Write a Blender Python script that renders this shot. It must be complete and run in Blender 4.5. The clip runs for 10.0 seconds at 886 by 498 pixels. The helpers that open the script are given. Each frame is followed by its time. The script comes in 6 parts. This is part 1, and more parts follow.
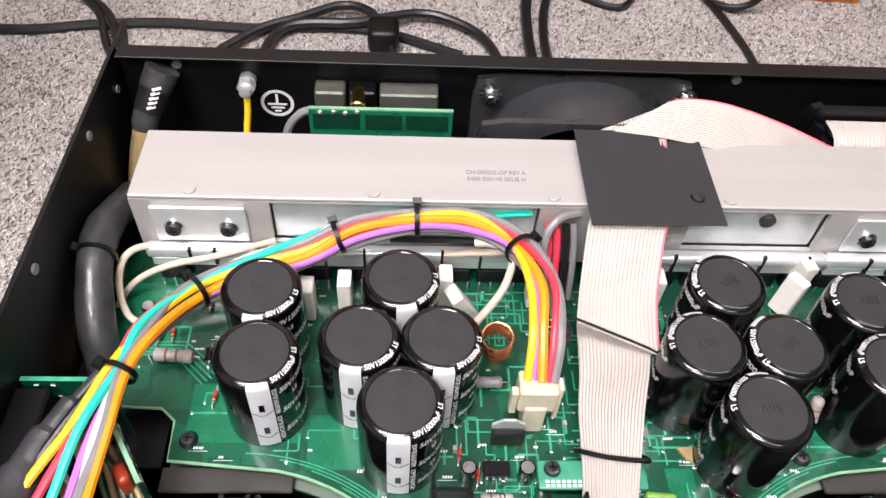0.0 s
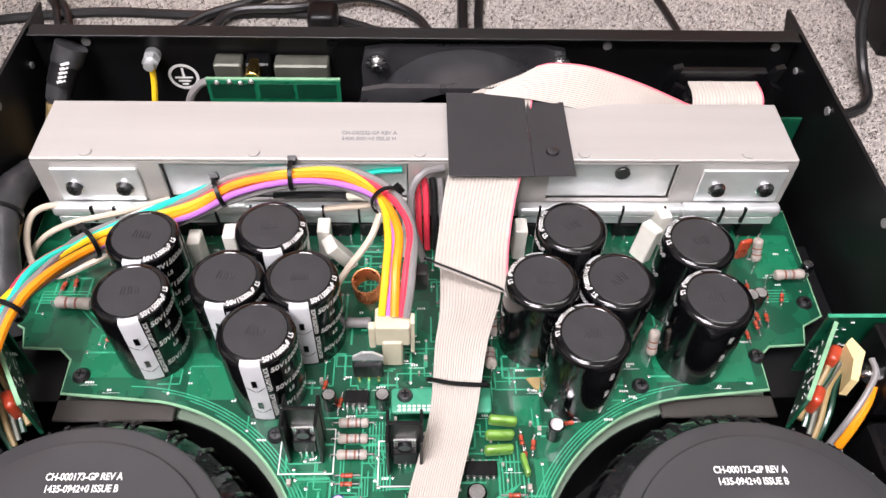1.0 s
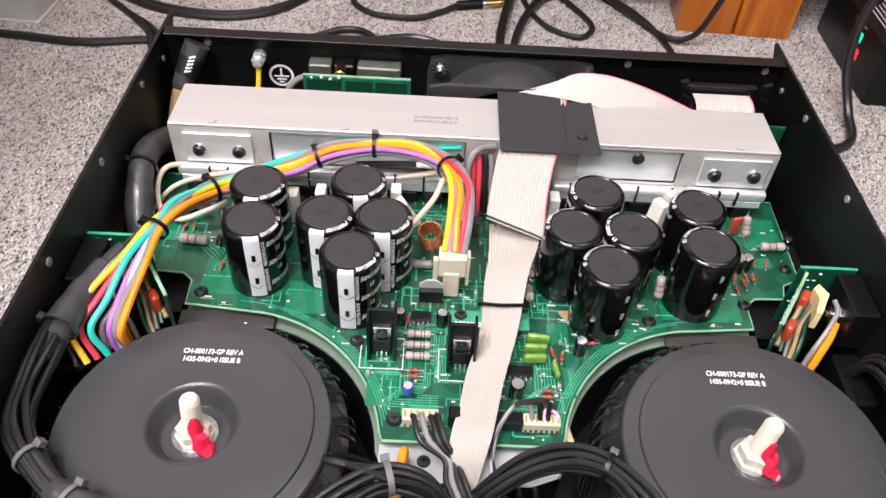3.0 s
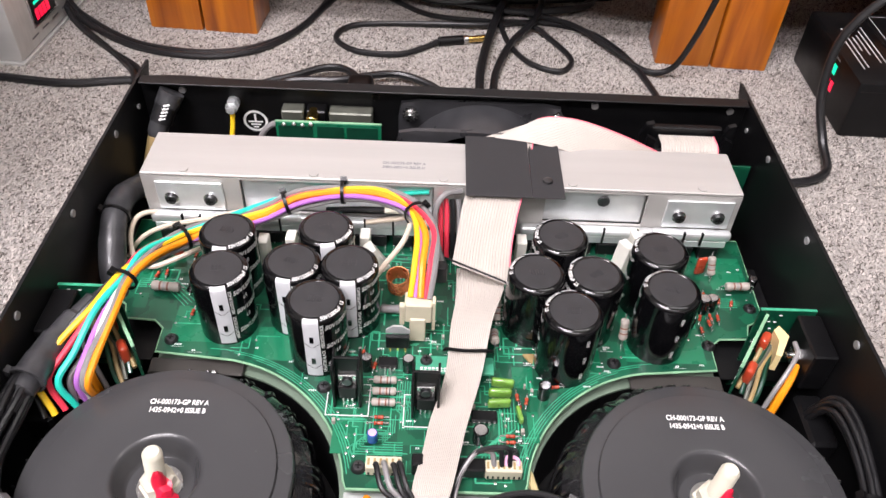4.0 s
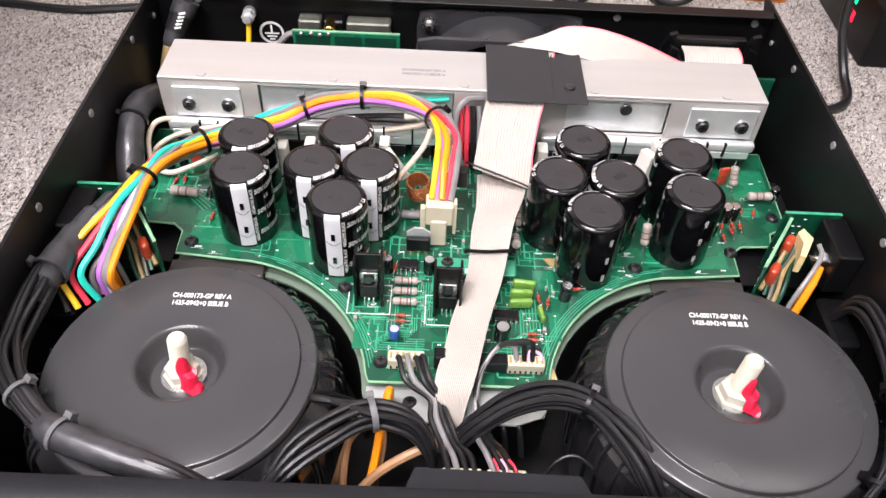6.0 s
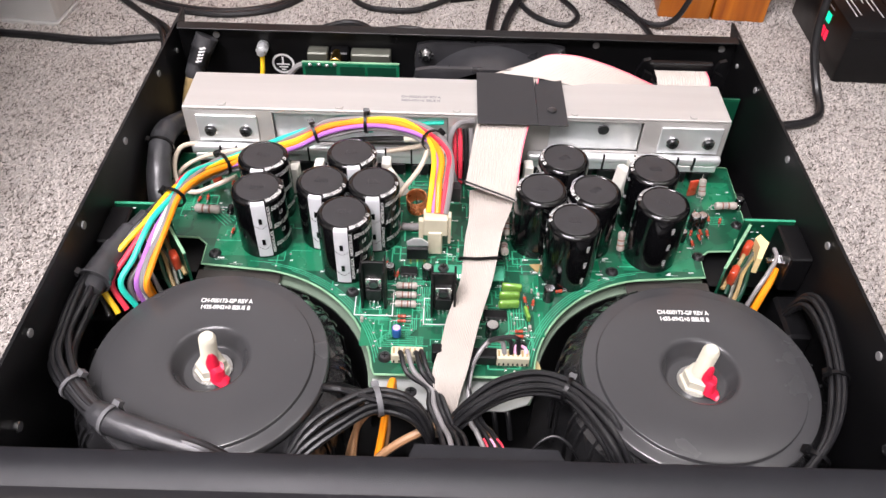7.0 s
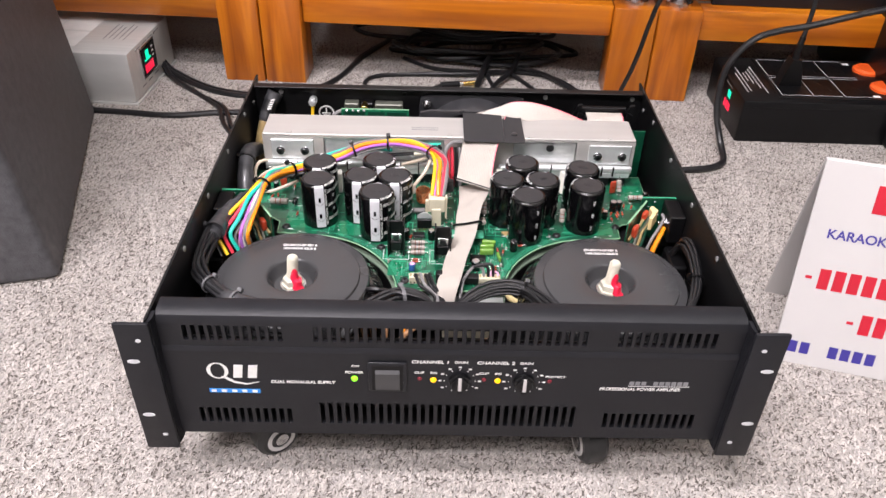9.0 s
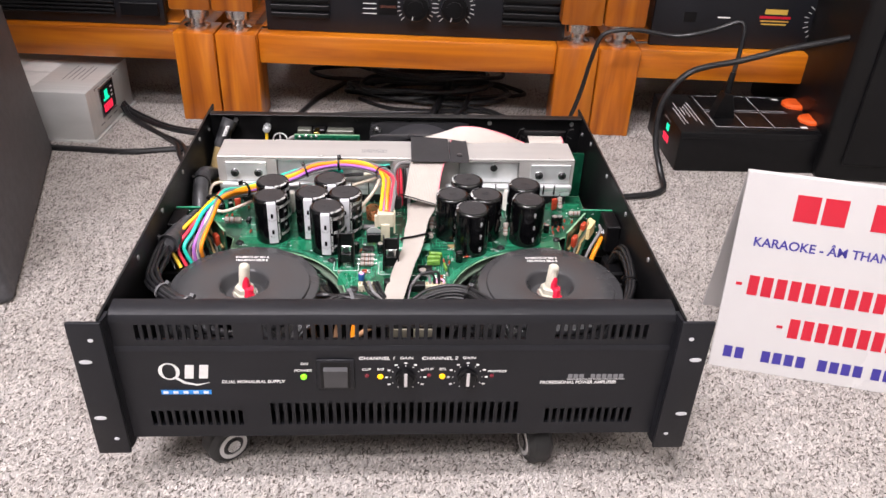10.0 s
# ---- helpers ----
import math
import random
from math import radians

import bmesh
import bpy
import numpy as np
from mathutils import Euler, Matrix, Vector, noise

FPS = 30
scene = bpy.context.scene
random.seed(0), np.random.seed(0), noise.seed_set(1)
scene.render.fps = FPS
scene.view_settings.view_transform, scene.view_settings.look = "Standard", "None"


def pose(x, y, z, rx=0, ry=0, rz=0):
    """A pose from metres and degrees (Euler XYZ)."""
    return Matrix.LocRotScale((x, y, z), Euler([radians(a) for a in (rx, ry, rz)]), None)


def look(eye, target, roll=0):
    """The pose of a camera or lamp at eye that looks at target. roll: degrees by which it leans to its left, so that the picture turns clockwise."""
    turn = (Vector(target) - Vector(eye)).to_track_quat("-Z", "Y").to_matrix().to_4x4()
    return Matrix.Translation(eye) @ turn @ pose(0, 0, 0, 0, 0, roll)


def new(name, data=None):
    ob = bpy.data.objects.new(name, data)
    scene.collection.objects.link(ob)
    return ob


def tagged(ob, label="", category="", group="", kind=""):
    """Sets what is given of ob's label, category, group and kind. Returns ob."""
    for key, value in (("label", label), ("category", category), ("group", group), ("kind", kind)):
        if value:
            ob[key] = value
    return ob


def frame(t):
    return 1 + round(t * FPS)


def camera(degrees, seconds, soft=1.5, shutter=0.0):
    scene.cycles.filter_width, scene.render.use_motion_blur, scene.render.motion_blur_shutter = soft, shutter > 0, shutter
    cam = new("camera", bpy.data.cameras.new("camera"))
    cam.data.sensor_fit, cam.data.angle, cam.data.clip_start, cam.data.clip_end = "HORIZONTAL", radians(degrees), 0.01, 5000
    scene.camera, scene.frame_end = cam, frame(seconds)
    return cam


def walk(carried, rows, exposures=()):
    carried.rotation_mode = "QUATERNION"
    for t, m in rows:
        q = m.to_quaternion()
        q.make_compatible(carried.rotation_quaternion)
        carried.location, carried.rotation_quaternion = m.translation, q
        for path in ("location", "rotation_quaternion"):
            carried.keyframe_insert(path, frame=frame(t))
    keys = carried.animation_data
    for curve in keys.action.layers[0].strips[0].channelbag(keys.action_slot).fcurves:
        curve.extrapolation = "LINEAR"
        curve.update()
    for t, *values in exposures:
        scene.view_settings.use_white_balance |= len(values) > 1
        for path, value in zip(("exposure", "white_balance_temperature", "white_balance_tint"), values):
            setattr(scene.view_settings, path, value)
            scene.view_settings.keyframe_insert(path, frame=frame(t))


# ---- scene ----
cam = camera(59.1, 10.0)
PATH = [
    (0, (-0.069, 0.06, 0.427), (0.032, 1.351, -1.097), 4.4),
    (0.2, (-0.051, 0.057, 0.435), (0.03, 1.342, -1.095), 3.8),
    (0.5, (-0.04, 0.05, 0.435), (0.025, 1.327, -1.103), 2.9),
    (1, (-0.001, 0.021, 0.441), (0.063, 1.303, -1.092), 2.2),
    (1.5, (0.019, -0.011, 0.442), (0.098, 1.3, -1.066), 3.1),
    (2, (-0.017, -0.056, 0.455), (0.052, 1.299, -1.015), 4.2),
    (2.2, (-0.028, -0.07, 0.459), (0.022, 1.298, -0.998), 4.0),
    (3.3, (-0.025, -0.09, 0.469), (0.007, 1.342, -0.927), 3.6),
    (3.5, (-0.02, -0.087, 0.473), (0.007, 1.354, -0.913), 3.3),
    (4, (-0.007, -0.084, 0.482), (0.026, 1.368, -0.893), 3.0),
    (4.5, (-0.008, -0.089, 0.485), (0.029, 1.366, -0.887), 3.1),
    (5, (-0.015, -0.094, 0.483), (0.02, 1.348, -0.903), 3.2),
    (5.5, (-0.03, -0.104, 0.462), (-0.004, 1.307, -0.955), 3.1),
    (6, (-0.015, -0.107, 0.454), (0.009, 1.28, -0.987), 3.1),
    (6.2, (-0.011, -0.117, 0.455), (0.012, 1.257, -0.998), 3.1),
    (7.3, (-0.009, -0.175, 0.525), (-0.004, 1.251, -0.877), 1.3),
    (7.5, (-0.016, -0.208, 0.55), (-0.008, 1.232, -0.838), 1.1),
    (7.7, (-0.038, -0.252, 0.564), (-0.004, 1.216, -0.794), 1.6),
    (8, (-0.052, -0.314, 0.587), (-0.003, 1.186, -0.734), 1.6),
    (8.2, (-0.046, -0.337, 0.586), (-0.011, 1.194, -0.701), 1.2),
    (8.5, (-0.044, -0.361, 0.569), (0.009, 1.197, -0.683), 1.9),
    (9, (-0.017, -0.41, 0.555), (0.013, 1.199, -0.632), 1.7),
    (9.5, (-0.013, -0.444, 0.554), (0.044, 1.213, -0.565), 2.4),
    (10, (-0.001, -0.461, 0.536), (0.117, 1.23, -0.525), 2.4),
]
EXPOSURES = [(0, 0.0), (5.0, 0.0), (5.6, 0.08), (6.2, 0.12), (7.3, 0.04), (8.0, 0.0), (10.0, -0.04)]
walk(cam, [(t, look(eye, target, roll)) for t, eye, target, roll in PATH], EXPOSURES)

# ==== light ====
scene.view_settings.exposure = 0.0
world = bpy.data.worlds.new("world")
scene.world = world
world.use_nodes = True
world.node_tree.nodes["Background"].inputs[0].default_value = (0.8, 0.85, 1.0, 1)
world.node_tree.nodes["Background"].inputs[1].default_value = 0.2


# ==== materials ====
def mat(name, col, rough=0.5, metal=0.0, var=0.15, scale=40.0, bump=0.05, bscale=600.0, coat=0.0, emit=0.0, spec=0.5, stretch=(1, 1, 1)):
    m = bpy.data.materials.new(name)
    m.use_nodes = True
    n, l = m.node_tree.nodes, m.node_tree.links
    b = n["Principled BSDF"]
    tc = n.new("ShaderNodeTexCoord")
    mp = n.new("ShaderNodeMapping")
    mp.inputs["Scale"].default_value = stretch
    l.new(tc.outputs["Object"], mp.inputs["Vector"])
    ns = n.new("ShaderNodeTexNoise")
    ns.inputs["Scale"].default_value, ns.inputs["Detail"].default_value = scale, 6
    l.new(mp.outputs[0], ns.inputs["Vector"])
    cr = n.new("ShaderNodeValToRGB")
    lo = [max(0, c * (1 - var)) for c in col]
    hi = [min(1, c * (1 + var)) for c in col]
    cr.color_ramp.elements[0].position, cr.color_ramp.elements[1].position = 0.3, 0.7
    cr.color_ramp.elements[0].color, cr.color_ramp.elements[1].color = (*lo, 1), (*hi, 1)
    l.new(ns.outputs["Fac"], cr.inputs[0])
    l.new(cr.outputs[0], b.inputs["Base Color"])
    rm = n.new("ShaderNodeMapRange")
    rm.inputs["To Min"].default_value, rm.inputs["To Max"].default_value = max(0.02, rough - 0.08), min(1, rough + 0.08)
    l.new(ns.outputs["Fac"], rm.inputs["Value"])
    l.new(rm.outputs[0], b.inputs["Roughness"])
    b.inputs["Metallic"].default_value = metal
    b.inputs["Coat Weight"].default_value = coat
    b.inputs["Specular IOR Level"].default_value = spec
    if bump:
        n2 = n.new("ShaderNodeTexNoise")
        n2.inputs["Scale"].default_value, n2.inputs["Detail"].default_value = bscale, 4
        l.new(mp.outputs[0], n2.inputs["Vector"])
        bp = n.new("ShaderNodeBump")
        bp.inputs["Strength"].default_value, bp.inputs["Distance"].default_value = bump, 0.001
        l.new(n2.outputs["Fac"], bp.inputs["Height"])
        l.new(bp.outputs[0], b.inputs["Normal"])
    if emit:
        b.inputs["Emission Color"].default_value = (*col, 1)
        b.inputs["Emission Strength"].default_value = emit
    return m


def carpet_material(name, tufts):
    """Looped pile: pale fibres with dark flecks, lying in short strokes."""
    m = bpy.data.materials.new(name)
    m.use_nodes = True
    n, l = m.node_tree.nodes, m.node_tree.links
    b = n["Principled BSDF"]
    tc = n.new("ShaderNodeTexCoord")
    cr = n.new("ShaderNodeValToRGB")
    e = cr.color_ramp.elements
    if tufts:
        geo = n.new("ShaderNodeNewGeometry")
        l.new(geo.outputs["Random Per Island"], cr.inputs[0])
        e[0].position, e[0].color = 0.0, (0.110, 0.098, 0.088, 1)
        e[1].position, e[1].color = 1.0, (0.64, 0.595, 0.555, 1)
        for p, c in ((0.17, (0.17, 0.150, 0.135, 1)), (0.27, (0.42, 0.388, 0.358, 1)), (0.6, (0.515, 0.478, 0.444, 1))):
            e.new(p).color = c
    else:
        mp = n.new("ShaderNodeMapping")
        mp.inputs["Scale"].default_value, mp.inputs["Rotation"].default_value = (1.0, 0.4, 1.0), (0, 0, 0.5)
        l.new(tc.outputs["Object"], mp.inputs["Vector"])
        fine = n.new("ShaderNodeTexNoise")
        fine.inputs["Scale"].default_value, fine.inputs["Detail"].default_value, fine.inputs["Roughness"].default_value = 420, 5, 0.8
        l.new(mp.outputs[0], fine.inputs["Vector"])
        l.new(fine.outputs["Fac"], cr.inputs[0])
        e[0].position, e[0].color = 0.36, (0.10, 0.092, 0.085, 1)
        e[1].position, e[1].color = 0.62, (0.54, 0.51, 0.48, 1)
        e.new(0.46).color = (0.36, 0.338, 0.318, 1)
        bp = n.new("ShaderNodeBump")
        bp.inputs["Strength"].default_value, bp.inputs["Distance"].default_value = 0.5, 0.002
        l.new(fine.outputs["Fac"], bp.inputs["Height"])
        l.new(bp.outputs[0], b.inputs["Normal"])
    big = n.new("ShaderNodeTexNoise")
    big.inputs["Scale"].default_value, big.inputs["Detail"].default_value = 14, 6
    l.new(tc.outputs["Object"], big.inputs["Vector"])
    cr2 = n.new("ShaderNodeValToRGB")
    cr2.color_ramp.elements[0].position, cr2.color_ramp.elements[0].color = 0.35, (0.84, 0.83, 0.82, 1)
    cr2.color_ramp.elements[1].position, cr2.color_ramp.elements[1].color = 0.65, (1, 1, 1, 1)
    l.new(big.outputs["Fac"], cr2.inputs[0])
    mx = n.new("ShaderNodeMix")
    mx.data_type, mx.blend_type = "RGBA", "MULTIPLY"
    mx.inputs["Factor"].default_value = 1
    l.new(cr.outputs[0], mx.inputs["A"])
    l.new(cr2.outputs[0], mx.inputs["B"])
    l.new(mx.outputs["Result"], b.inputs["Base Color"])
    b.inputs["Roughness"].default_value = 0.95
    b.inputs["Specular IOR Level"].default_value = 0.1
    return m


def wood_material(name, grain, dark):
    m = bpy.data.materials.new(name)
    m.use_nodes = True
    n, l = m.node_tree.nodes, m.node_tree.links
    b = n["Principled BSDF"]
    tc = n.new("ShaderNodeTexCoord")
    mp = n.new("ShaderNodeMapping")
    mp.inputs["Scale"].default_value = grain
    l.new(tc.outputs["Object"], mp.inputs["Vector"])
    oi = n.new("ShaderNodeObjectInfo")
    ad = n.new("ShaderNodeVectorMath")
    ad.operation = "ADD"
    l.new(mp.outputs[0], ad.inputs[0])
    l.new(oi.outputs["Random"], ad.inputs[1])
    ns = n.new("ShaderNodeTexNoise")
    ns.inputs["Scale"].default_value, ns.inputs["Detail"].default_value, ns.inputs["Distortion"].default_value = 1.0, 5, 0.9
    l.new(ad.outputs[0], ns.inputs["Vector"])
    cr = n.new("ShaderNodeValToRGB")
    e = cr.color_ramp.elements
    e[0].position, e[0].color = 0.3, (0.31 - 0.40 * dark, 0.074 - 0.10 * dark, 0.004, 1)
    e[1].position, e[1].color = 0.72, (0.66 - 0.50 * dark, 0.222 - 0.22 * dark, 0.010, 1)
    mid = e.new(0.5)
    mid.color = (0.50 - 0.45 * dark, 0.142 - 0.16 * dark, 0.006, 1)
    l.new(ns.outputs["Fac"], cr.inputs[0])
    hs = n.new("ShaderNodeHueSaturation")
    mr = n.new("ShaderNodeMapRange")
    mr.inputs["To Min"].default_value, mr.inputs["To Max"].default_value = 0.72, 1.15
    l.new(oi.outputs["Random"], mr.inputs["Value"])
    l.new(mr.outputs[0], hs.inputs["Value"])
    l.new(cr.outputs[0], hs.inputs["Color"])
    l.new(hs.outputs[0], b.inputs["Base Color"])
    b.inputs["Roughness"].default_value = 0.34
    b.inputs["Coat Weight"].default_value = 0.25
    b.inputs["Coat Roughness"].default_value = 0.12
    return m


def board_material(name, lo, hi):
    """Green solder mask with fainter copper areas under it."""
    m = mat(name, hi, 0.3, 0, 0.2, 90, 0.04, 900, coat=0.4)
    n, l = m.node_tree.nodes, m.node_tree.links
    b = n["Principled BSDF"]
    tc = n.new("ShaderNodeTexCoord")
    vo = n.new("ShaderNodeTexVoronoi")
    vo.distance, vo.inputs["Scale"].default_value = "CHEBYCHEV", 110
    l.new(tc.outputs["Object"], vo.inputs["Vector"])
    cr = n.new("ShaderNodeValToRGB")
    cr.color_ramp.interpolation = "CONSTANT"
    e = cr.color_ramp.elements
    e[0].position, e[0].color = 0.0, (*lo, 1)
    e[1].position, e[1].color = 0.62, (*hi, 1)
    l.new(vo.outputs["Color"], cr.inputs[0])
    l.new(cr.outputs[0], b.inputs["Base Color"])
    return m


CARPET, PILE = carpet_material("carpet_backing", False), carpet_material("carpet_fibre", True)
WOOD, WOOD_H = wood_material("varnished_wood", (38, 38, 3.5), 0.17), wood_material("varnished_beam_wood", (2.5, 40, 40), 0.0)
BLACK_PAINT = mat("black_powder_coat", (0.0045, 0.0045, 0.005), 0.42, 0, 0.25, 30, 0.15, 1500, spec=0.35)
PANEL = mat("black_panel_paint", (0.0085, 0.0090, 0.0118), 0.42, 0, 0.12, 25, 0.2, 2200, spec=0.36)
DISC = mat("black_steel_disc", (0.048, 0.048, 0.050), 0.25, 0, 0.04, 18, 0.06, 1200)
TAPE = mat("shiny_black_tape", (0.016, 0.016, 0.017), 0.16, 0, 0.3, 60, 1.0, 150, coat=1.0)
ALU = mat("brushed_aluminium", (0.49, 0.475, 0.452), 0.45, 0.35, 0.05, 25, 0.05, 500, stretch=(0.2, 3, 3))
ZINC = mat("zinc_plated_steel", (0.74, 0.76, 0.76), 0.36, 0.6, 0.10, 60, 0.08, 400)
STEEL = mat("bright_steel_screw", (0.72, 0.72, 0.72), 0.25, 1.0, 0.1, 200, 0.05)
DARK_STEEL = mat("dark_screw_steel", (0.10, 0.10, 0.105), 0.3, 0.9, 0.2, 300, 0.1)
GREY_PLATE = mat("grey_plate_metal", (0.060, 0.055, 0.050), 0.42, 0.3, 0.1, 40, 0.05)
PALE_PLATE = mat("pale_green_board_edge", (0.14, 0.19, 0.14), 0.5, 0, 0.1, 60, 0.05)
PCB = board_material("green_circuit_board", (0.004, 0.062, 0.031), (0.006, 0.098, 0.047))
TRACE = mat("green_trace", (0.05, 0.36, 0.20), 0.3, 0.1, 0.2, 200, 0.0)
SILK = mat("white_print", (0.78, 0.78, 0.76), 0.6, 0, 0.06, 200, 0.0)
SOLDER = mat("solder", (0.75, 0.75, 0.73), 0.25, 0.9, 0.1, 400, 0.0)
SLEEVE = mat("black_shrink_sleeve", (0.0025, 0.0025, 0.003), 0.16, 0, 0.2, 60, 0.03, 500, coat=0.2)
CAPTOP = mat("capacitor_top_vinyl", (0.027, 0.027, 0.029), 0.42, 0, 0.15, 120, 0.1, 900)
STRIPE = mat("grey_sleeve_stripe", (0.62, 0.63, 0.65), 0.4, 0, 0.06, 120, 0.02)
PLASTIC = mat("black_plastic", (0.0040, 0.0040, 0.0045), 0.36, 0, 0.2, 60, 0.1, 800, spec=0.3)
RUBBER = mat("black_cable_rubber", (0.010, 0.010, 0.011), 0.36, 0, 0.2, 100, 0.1, 700)
SHEATH = mat("smoky_plastic_sheath", (0.040, 0.040, 0.043), 0.36, 0, 0.4, 70, 0.7, 130, coat=0.15)
NYLON = mat("cream_nylon", (0.60, 0.55, 0.41), 0.45, 0, 0.08, 100, 0.05)
WHITE_NYLON = mat("white_nylon", (0.62, 0.59, 0.48), 0.4, 0, 0.05, 100, 0.05)
RED_LACQUER = mat("red_lacquer", (0.78, 0.02, 0.06), 0.3, 0, 0.15, 200, 0.2, 400)
RIBBON = mat("pale_ribbon_insulation", (0.47, 0.43, 0.385), 0.5, 0, 0.05, 60, 0.02)
PINK = mat("red_ribbon_edge", (0.85, 0.16, 0.22), 0.5, 0, 0.05, 60, 0.02)
FILM = mat("matt_black_film", (0.024, 0.024, 0.026), 0.55, 0, 0.1, 80, 0.1, 900)
CERAMIC = mat("white_ceramic", (0.80, 0.78, 0.70), 0.6, 0, 0.05, 200, 0.2, 900)
RESISTOR = mat("beige_resistor", (0.37, 0.33, 0.29), 0.5, 0, 0.1, 200, 0.1)
BAND = mat("brown_resistor_band", (0.20, 0.075, 0.05), 0.5, 0, 0.1, 200, 0.0)
COPPER = mat("copper_wire", (0.80, 0.32, 0.14), 0.28, 0.9, 0.1, 200, 0.02)
GREEN_CAP = mat("green_film_capacitor", (0.16, 0.33, 0.05), 0.3, 0, 0.15, 200, 0.1, coat=0.4)
RED_CAP = mat("red_brown_capacitor", (0.42, 0.05, 0.02), 0.3, 0, 0.15, 200, 0.1, coat=0.4)
BLUE_CAP = mat("blue_capacitor_sleeve", (0.03, 0.10, 0.36), 0.3, 0, 0.1, 200, 0.0)
GLASS_DIODE = mat("orange_diode", (0.36, 0.06, 0.03), 0.25, 0, 0.15, 300, 0.0)
GLUE = mat("amber_glue", (0.32, 0.23, 0.10), 0.45, 0, 0.2, 90, 0.4, 120)
BEIGE_BOX = mat("beige_capacitor", (0.74, 0.60, 0.30), 0.45, 0, 0.08, 100, 0.05)
WIRES = {
    "yellow": mat("yellow_insulation", (0.86, 0.56, 0.02), 0.35, 0, 0.06, 100, 0.02),
    "orange": mat("orange_insulation", (0.92, 0.30, 0.01), 0.35, 0, 0.06, 100, 0.02),
    "red": mat("red_insulation", (0.82, 0.05, 0.09), 0.35, 0, 0.06, 100, 0.02),
    "teal": mat("teal_insulation", (0.02, 0.60, 0.45), 0.35, 0, 0.06, 100, 0.02),
    "violet": mat("violet_insulation", (0.45, 0.16, 0.56), 0.35, 0, 0.06, 100, 0.02),
    "white": mat("white_insulation", (0.78, 0.76, 0.72), 0.35, 0, 0.06, 100, 0.02),
    "grey": mat("grey_insulation", (0.22, 0.21, 0.21), 0.35, 0, 0.06, 100, 0.02),
    "brown": mat("tan_insulation", (0.40, 0.22, 0.11), 0.4, 0, 0.08, 100, 0.02),
    "pink": mat("pink_insulation", (0.80, 0.40, 0.58), 0.4, 0, 0.08, 100, 0.02),
    "cream": mat("cream_insulation", (0.62, 0.53, 0.42), 0.4, 0, 0.06, 100, 0.02),
    "black": RUBBER,
}
SILVER_CASE = mat("brushed_silver_case", (0.62, 0.62, 0.60), 0.34, 0.35, 0.06, 40, 0.05, stretch=(0.3, 4, 1))
# black paint lightened, with the light on the left cabinet in its colour
LIT_SPEAKER_SKIN = mat("lit_black_speaker_paint", (0.095, 0.095, 0.103), 0.55, 0, 0.25, 90, 0.6, 500, spec=0.4)
SIGN_WHITE = mat("white_acrylic", (0.57, 0.555, 0.545), 0.25, 0, 0.03, 10, 0.0, coat=0.2)
SIGN_RED = mat("red_print", (0.52, 0.010, 0.030), 0.4, 0, 0.03, 50, 0.0)
SIGN_BLUE = mat("blue_print", (0.045, 0.035, 0.26), 0.4, 0, 0.03, 50, 0.0)
LOGO_BLUE = mat("blue_badge", (0.03, 0.26, 0.72), 0.4, 0, 0.05, 50, 0.0)
DIM_PRINT = mat("grey_print", (0.22, 0.22, 0.23), 0.5, 0, 0.05, 50, 0.0)
LED_GREEN = mat("green_lamp", (0.25, 1.0, 0.02), 0.3, 0, 0.05, 50, 0.0, emit=1.0)
LED_TEAL = mat("green_digits", (0.0, 0.85, 0.45), 0.3, 0, 0.05, 50, 0.0, emit=1.0)
LED_RED = mat("red_digits", (0.95, 0.01, 0.06), 0.3, 0, 0.05, 50, 0.0, emit=1.0)
LED_AMBER = mat("amber_lamp", (1.0, 0.55, 0.0), 0.3, 0, 0.05, 50, 0.0, emit=0.8)
LED_OFF = mat("unlit_red_lamp", (0.16, 0.02, 0.03), 0.15, 0, 0.1, 50, 0.0)
ORANGE_SWITCH = mat("orange_rocker", (0.85, 0.12, 0.02), 0.35, 0, 0.05, 50, 0.0)
WALL = mat("pale_wall_paint", (0.55, 0.54, 0.52), 0.7, 0, 0.04, 3, 0.1, 60)
LAMP_PANEL = mat("lamp_diffuser", (1.0, 0.98, 0.95), 0.5, 0, 0.0, 5, 0.0, emit=6.0)
GOLD = mat("gold_plug", (0.80, 0.55, 0.18), 0.25, 1.0, 0.08, 100, 0.0)
FAN_PLASTIC = mat("fan_plastic", (0.036, 0.036, 0.039), 0.30, 0, 0.2, 60, 0.05, 800)
JACK_METAL = mat("dull_olive_metal", (0.13, 0.135, 0.11), 0.45, 0.4, 0.2, 80, 0.1)
TIE_GREY = mat("grey_tie_nylon", (0.13, 0.13, 0.135), 0.4, 0, 0.1, 80, 0.05)
RIVET = mat("pale_zinc_rivet", (0.30, 0.30, 0.30), 0.35, 0.3, 0.1, 200, 0.0)
ROCKER = mat("dark_grey_rocker", (0.055, 0.055, 0.058), 0.35, 0, 0.1, 60, 0.0)
PCB_POUR = mat("green_copper_pour", (0.008, 0.150, 0.070), 0.28, 0, 0.12, 60, 0.03, coat=0.4)
PCB_PALE = mat("pale_green_board", (0.05, 0.30, 0.18), 0.35, 0, 0.2, 90, 0.05)
PAPER = mat("pale_paper_label", (0.72, 0.71, 0.69), 0.6, 0, 0.06, 60, 0.0)
BOARD_EDGE = mat("bare_board_edge", (0.22, 0.42, 0.25), 0.5, 0, 0.2, 90, 0.0)
DARK_GREEN = mat("dark_green_mask", (0.004, 0.045, 0.024), 0.35, 0, 0.15, 120, 0.0, coat=0.3)
